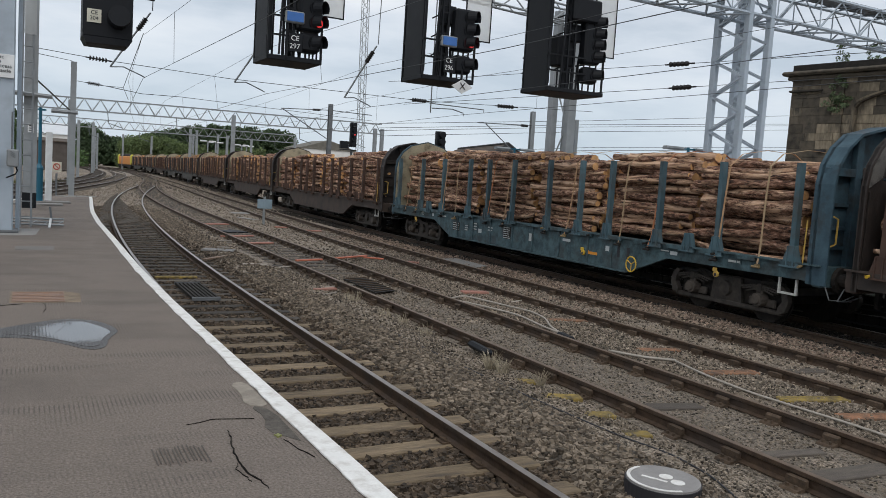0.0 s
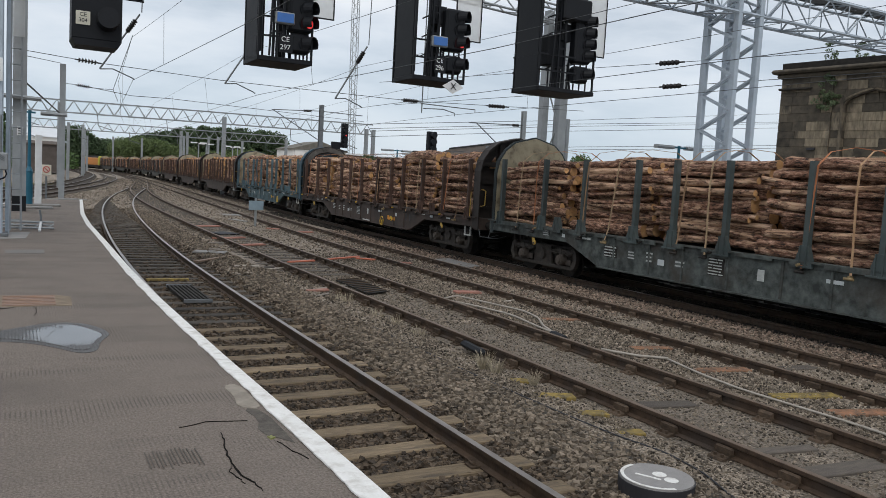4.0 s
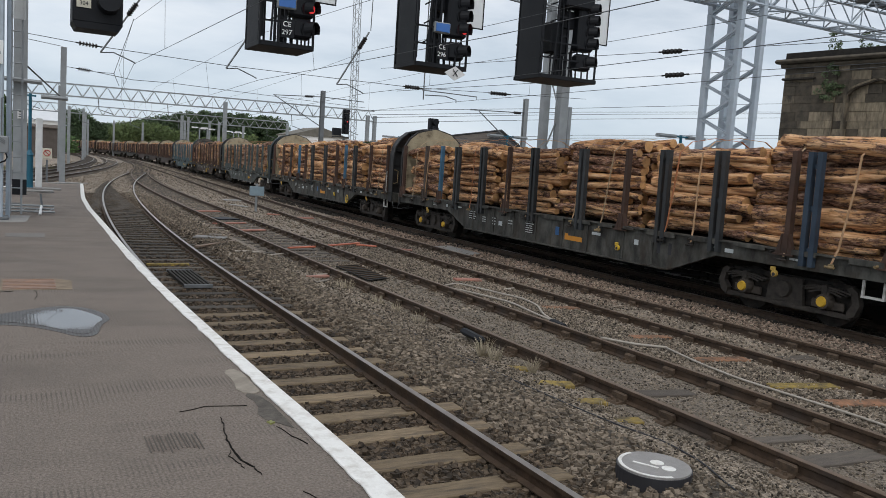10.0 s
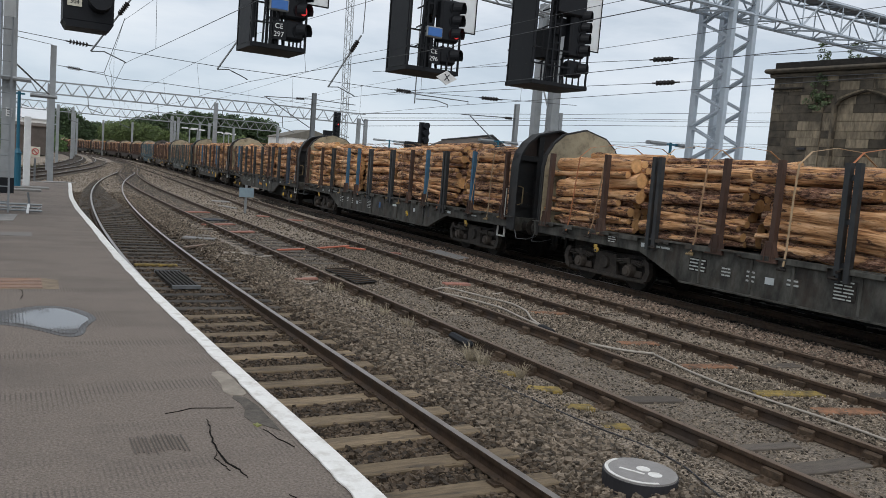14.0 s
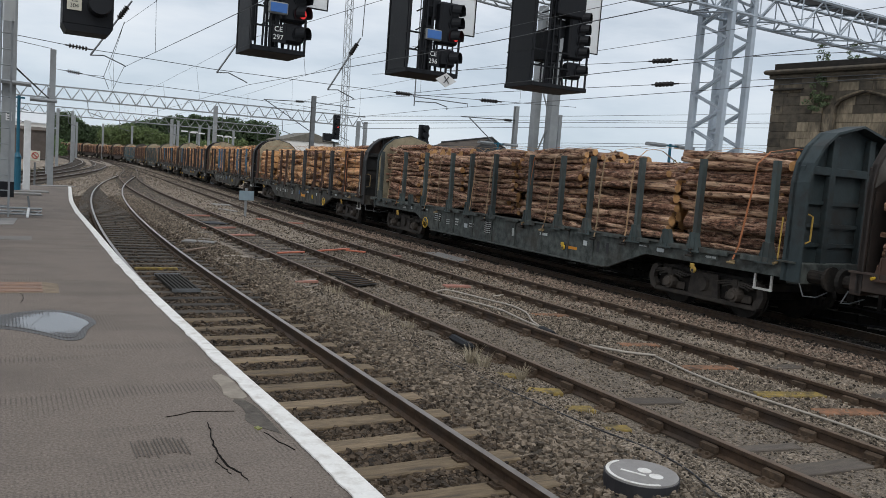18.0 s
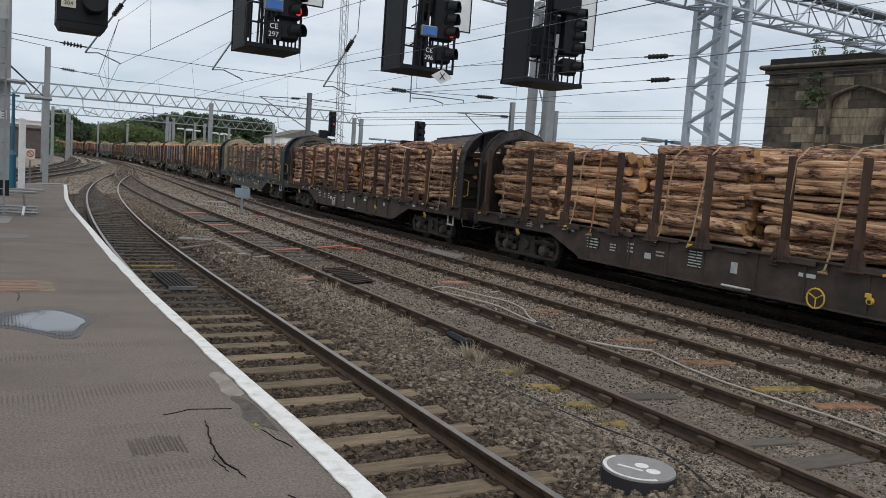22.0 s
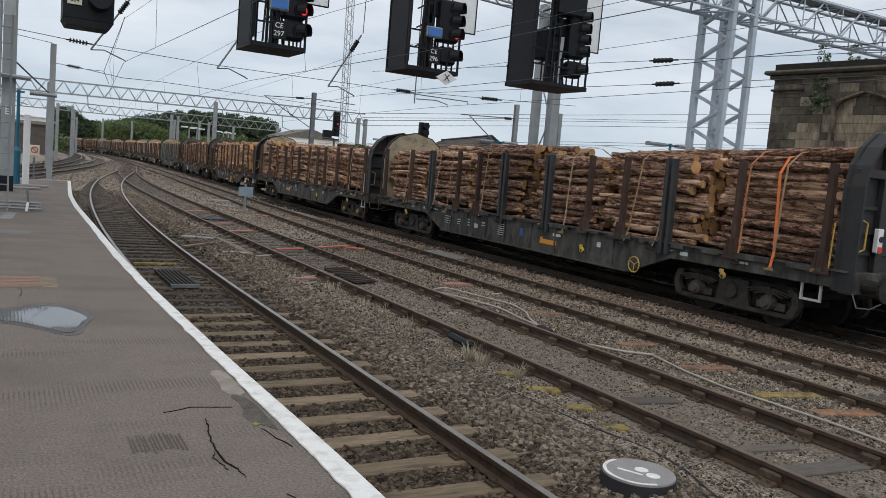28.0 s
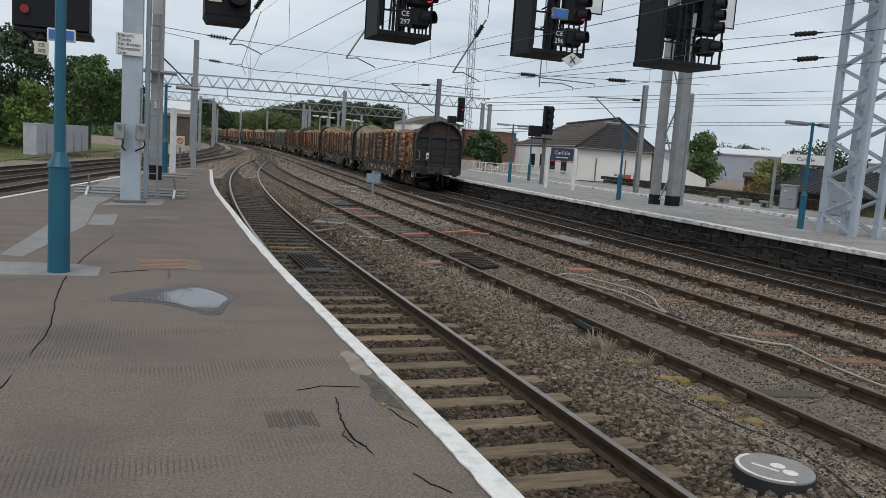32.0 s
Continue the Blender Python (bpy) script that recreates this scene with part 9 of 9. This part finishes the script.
LOOKS = {
    "blue": ("blue-teal flat wagon with teal stanchions stacked with pine logs", FRAME_TEAL, "tt.tttttttt.tt", SHORT, END_BLUE),
    "slate": ("slate-green flat wagon with slate stanchions stacked with pine logs", FRAME_SLATE, "uu.uuuuuuuu.uu", SHORT, END_SLATE),
    "rust": ("rust-brown flat wagon with brown stanchions stacked with pine logs", FRAME_BROWN, "rr.rrrrrrrr.rr", SHORT, END_SOOT),
    "moss": ("grimy grey-green wagon with rusty stanchions stacked with pine logs", FRAME_GREY, "rr.rrrrrrrr.rr", SHORT, END_DARK),
    "mixed": ("grimy dark flat wagon with mixed rusty and dark stanchions and logs", FRAME_GREY, "rrDrrDDrrDrr", LONG, END_DARK),
}
# look, stanchions where they differ, logs, brake wheel, mark, caps
NEAR = [
    ("blue", "", "brown", (-4.9, 0.72, YELLOW), -3.3, None), ("rust", "", "brown", (-2.1, 0.66, YELLOW), -2.9, None), ("slate", "", "brown", None, -3.3, None),
    ("mixed", "rrDbrDDrbdrr", "orange", (-5.05, 0.72, YELLOW), -1.0, None), ("mixed", "rBrDDrDDrDDbdr", "orange", None, -1.2, CAP_YELLOW), ("mixed", "rbDbrDDbbDrr", "orange", None, None, None),
    ("mixed", "rrDrrDDrrDrr", "orange", (-5.0, 0.72, YELLOW), -1.2, None), ("slate", "", "brown", (4.95, 0.72, YELLOW), -3.3, None), ("rust", "", "brown", (1.9, 0.72, STEP_WHITE), None, None),
    ("rust", "", "pale", (-2.0, 0.66, YELLOW), None, None), ("moss", "", "brown", None, 2.4, CAP_OCHRE), ("mixed", "rrDrrDDrrDrr", "brown", (-4.95, 0.70, HANDLE_YELLOW), -1.5, None),
]


def build_train():
    """Twelve wagons that pass close by, each with its own load, and eight that stay far ahead."""
    cars, made = [], {}
    for i, s in enumerate("ggrggrrr"):
        if s not in made:
            label, frame_mat = ("grimy dark wagon of pine logs far ahead in the train", FRAME_GREY) if s == "g" else ("rust-brown wagon of pine logs far ahead in the train", FRAME_BROWN)
            made[s] = w = make_wagon(label, frame_mat, "rrDrrDDrrDrr" if s == "g" else "rr.rrrrrrrr.rr", 15 + i, LONG if s == "g" else SHORT, near=False, end=END_SOOT)
        else:
            w = copy_thing(made[s], Matrix())
        cars.append((w, CENTRES[i]))
    for i, (style, own, logs, wheel, mark, caps) in enumerate(NEAR):
        label, frame_mat, posts, spots, end = LOOKS[style]
        spots = ODD if len(own) == 14 else spots
        w = make_wagon(label, frame_mat, own or posts, 31 + i, spots, style == "rust", logs=logs, end=end, wheel=wheel, mark=mark, caps=caps,
                       rail_mat=STEP_WHITE if style in ("mixed", "moss") and i < 11 else HANDLE_YELLOW)
        cars.append((w, CENTRES[8 + i]))
    return cars


train = build_train()
last_wagon = train[-1][0]
def orange_strap(w, y):
    pts = [(-1.42, y, 1.16), (-1.36, y, 1.45), (-1.30, y + 0.12, 2.9), (-1.05, y + 0.15, 3.22), (-0.3, y + 0.15, 3.36), (0.5, y + 0.15, 3.34), (1.25, y + 0.1, 3.0), (1.38, y, 1.2)]
    part("strap", Geo().sweep([[(px, py - 0.03, pz), (px, py + 0.03, pz), (px + 0.008, py + 0.03, pz + 0.008), (px + 0.008, py - 0.03, pz + 0.008)] for px, py, pz in pts]), STRAP_ORANGE, w, "bright orange webbing strap")


orange_strap(last_wagon, -8.6)
lamp = part("tail_lamp", Geo().box((-0.62, -10.09, 1.85), (0.14, 0.1, 0.42), ch=0.015), WHITE, last_wagon, "white tail lamp with a red lens")
part("lens", Geo().cyl((-0.62, -10.14, 1.88), (-0.62, -10.155, 1.88), 0.055, n=12), GLASS_DARK, lamp)
part("red_panel", Geo().box((-0.62, -10.145, 1.70), (0.12, 0.008, 0.1)), plain("red_panel", (0.6, 0.03, 0.02), 0.5), lamp)


def build_loco():
    l = thing("diesel_locomotive", "yellow and orange diesel locomotive hauling the log train", "locomotive")
    LY = surface("loco_yellow", (0.55, 0.50, 0.05), (0.62, 0.56, 0.07), 2.0, 0.5, bump=0.03)
    LO = surface("loco_orange", (0.62, 0.24, 0.06), (0.70, 0.29, 0.08), 2.0, 0.5, bump=0.03)
    part("body", Geo().box((0, 0, 2.2), (2.5, 17, 2.0), ch=0.15), LO, l, "orange body side")
    part("cab", Geo().box((0, -9.2, 2.35), (2.6, 1.9, 2.5), ch=0.25), LY, l, "yellow cab end")
    part("cab", Geo().box((0, 9.2, 2.35), (2.6, 1.9, 2.5), ch=0.25), LY, l, "yellow cab end")
    part("roof", Geo().box((0, 0, 3.4), (2.1, 16.5, 0.7), ch=0.25), UNDER, l)
    for sx in (-0.6, 0.6):
        part("cab_window", Geo().box((sx, -10.16, 2.95), (0.9, 0.04, 0.6)), GLASS_DARK, l)
    part("underframe", Geo().box((0, 0, 0.95), (2.5, 19.5, 0.5)), UNDER, l)
    for y in (-6.5, 6.5):
        part("bogie", Geo().box((0, y, 0.55), (2.3, 4.4, 0.6), ch=0.05), UNDER, l)
    return l


loco = build_loco()

# ---------------------------------------------------------------- what moves
def motions():
    times = [0.0, 1.5, 3.0, 4.5, 6.0, 7.5, 9.0, 10.5, 12.0, 13.5, 15.0, 16.5, 18.0, 19.5, 21.0, 22.5, 24.0, 25.5, 27.0, 28.5, 30.0, 31.0, 32.0]
    for w, c in train:
        walk(w, [(t, stand(c + gone(t), 7.45)) for t in times])
    walk(loco, [(t, stand(CENTRES[0] + 21.2 + gone(t), 6.5)) for t in times])


motions()
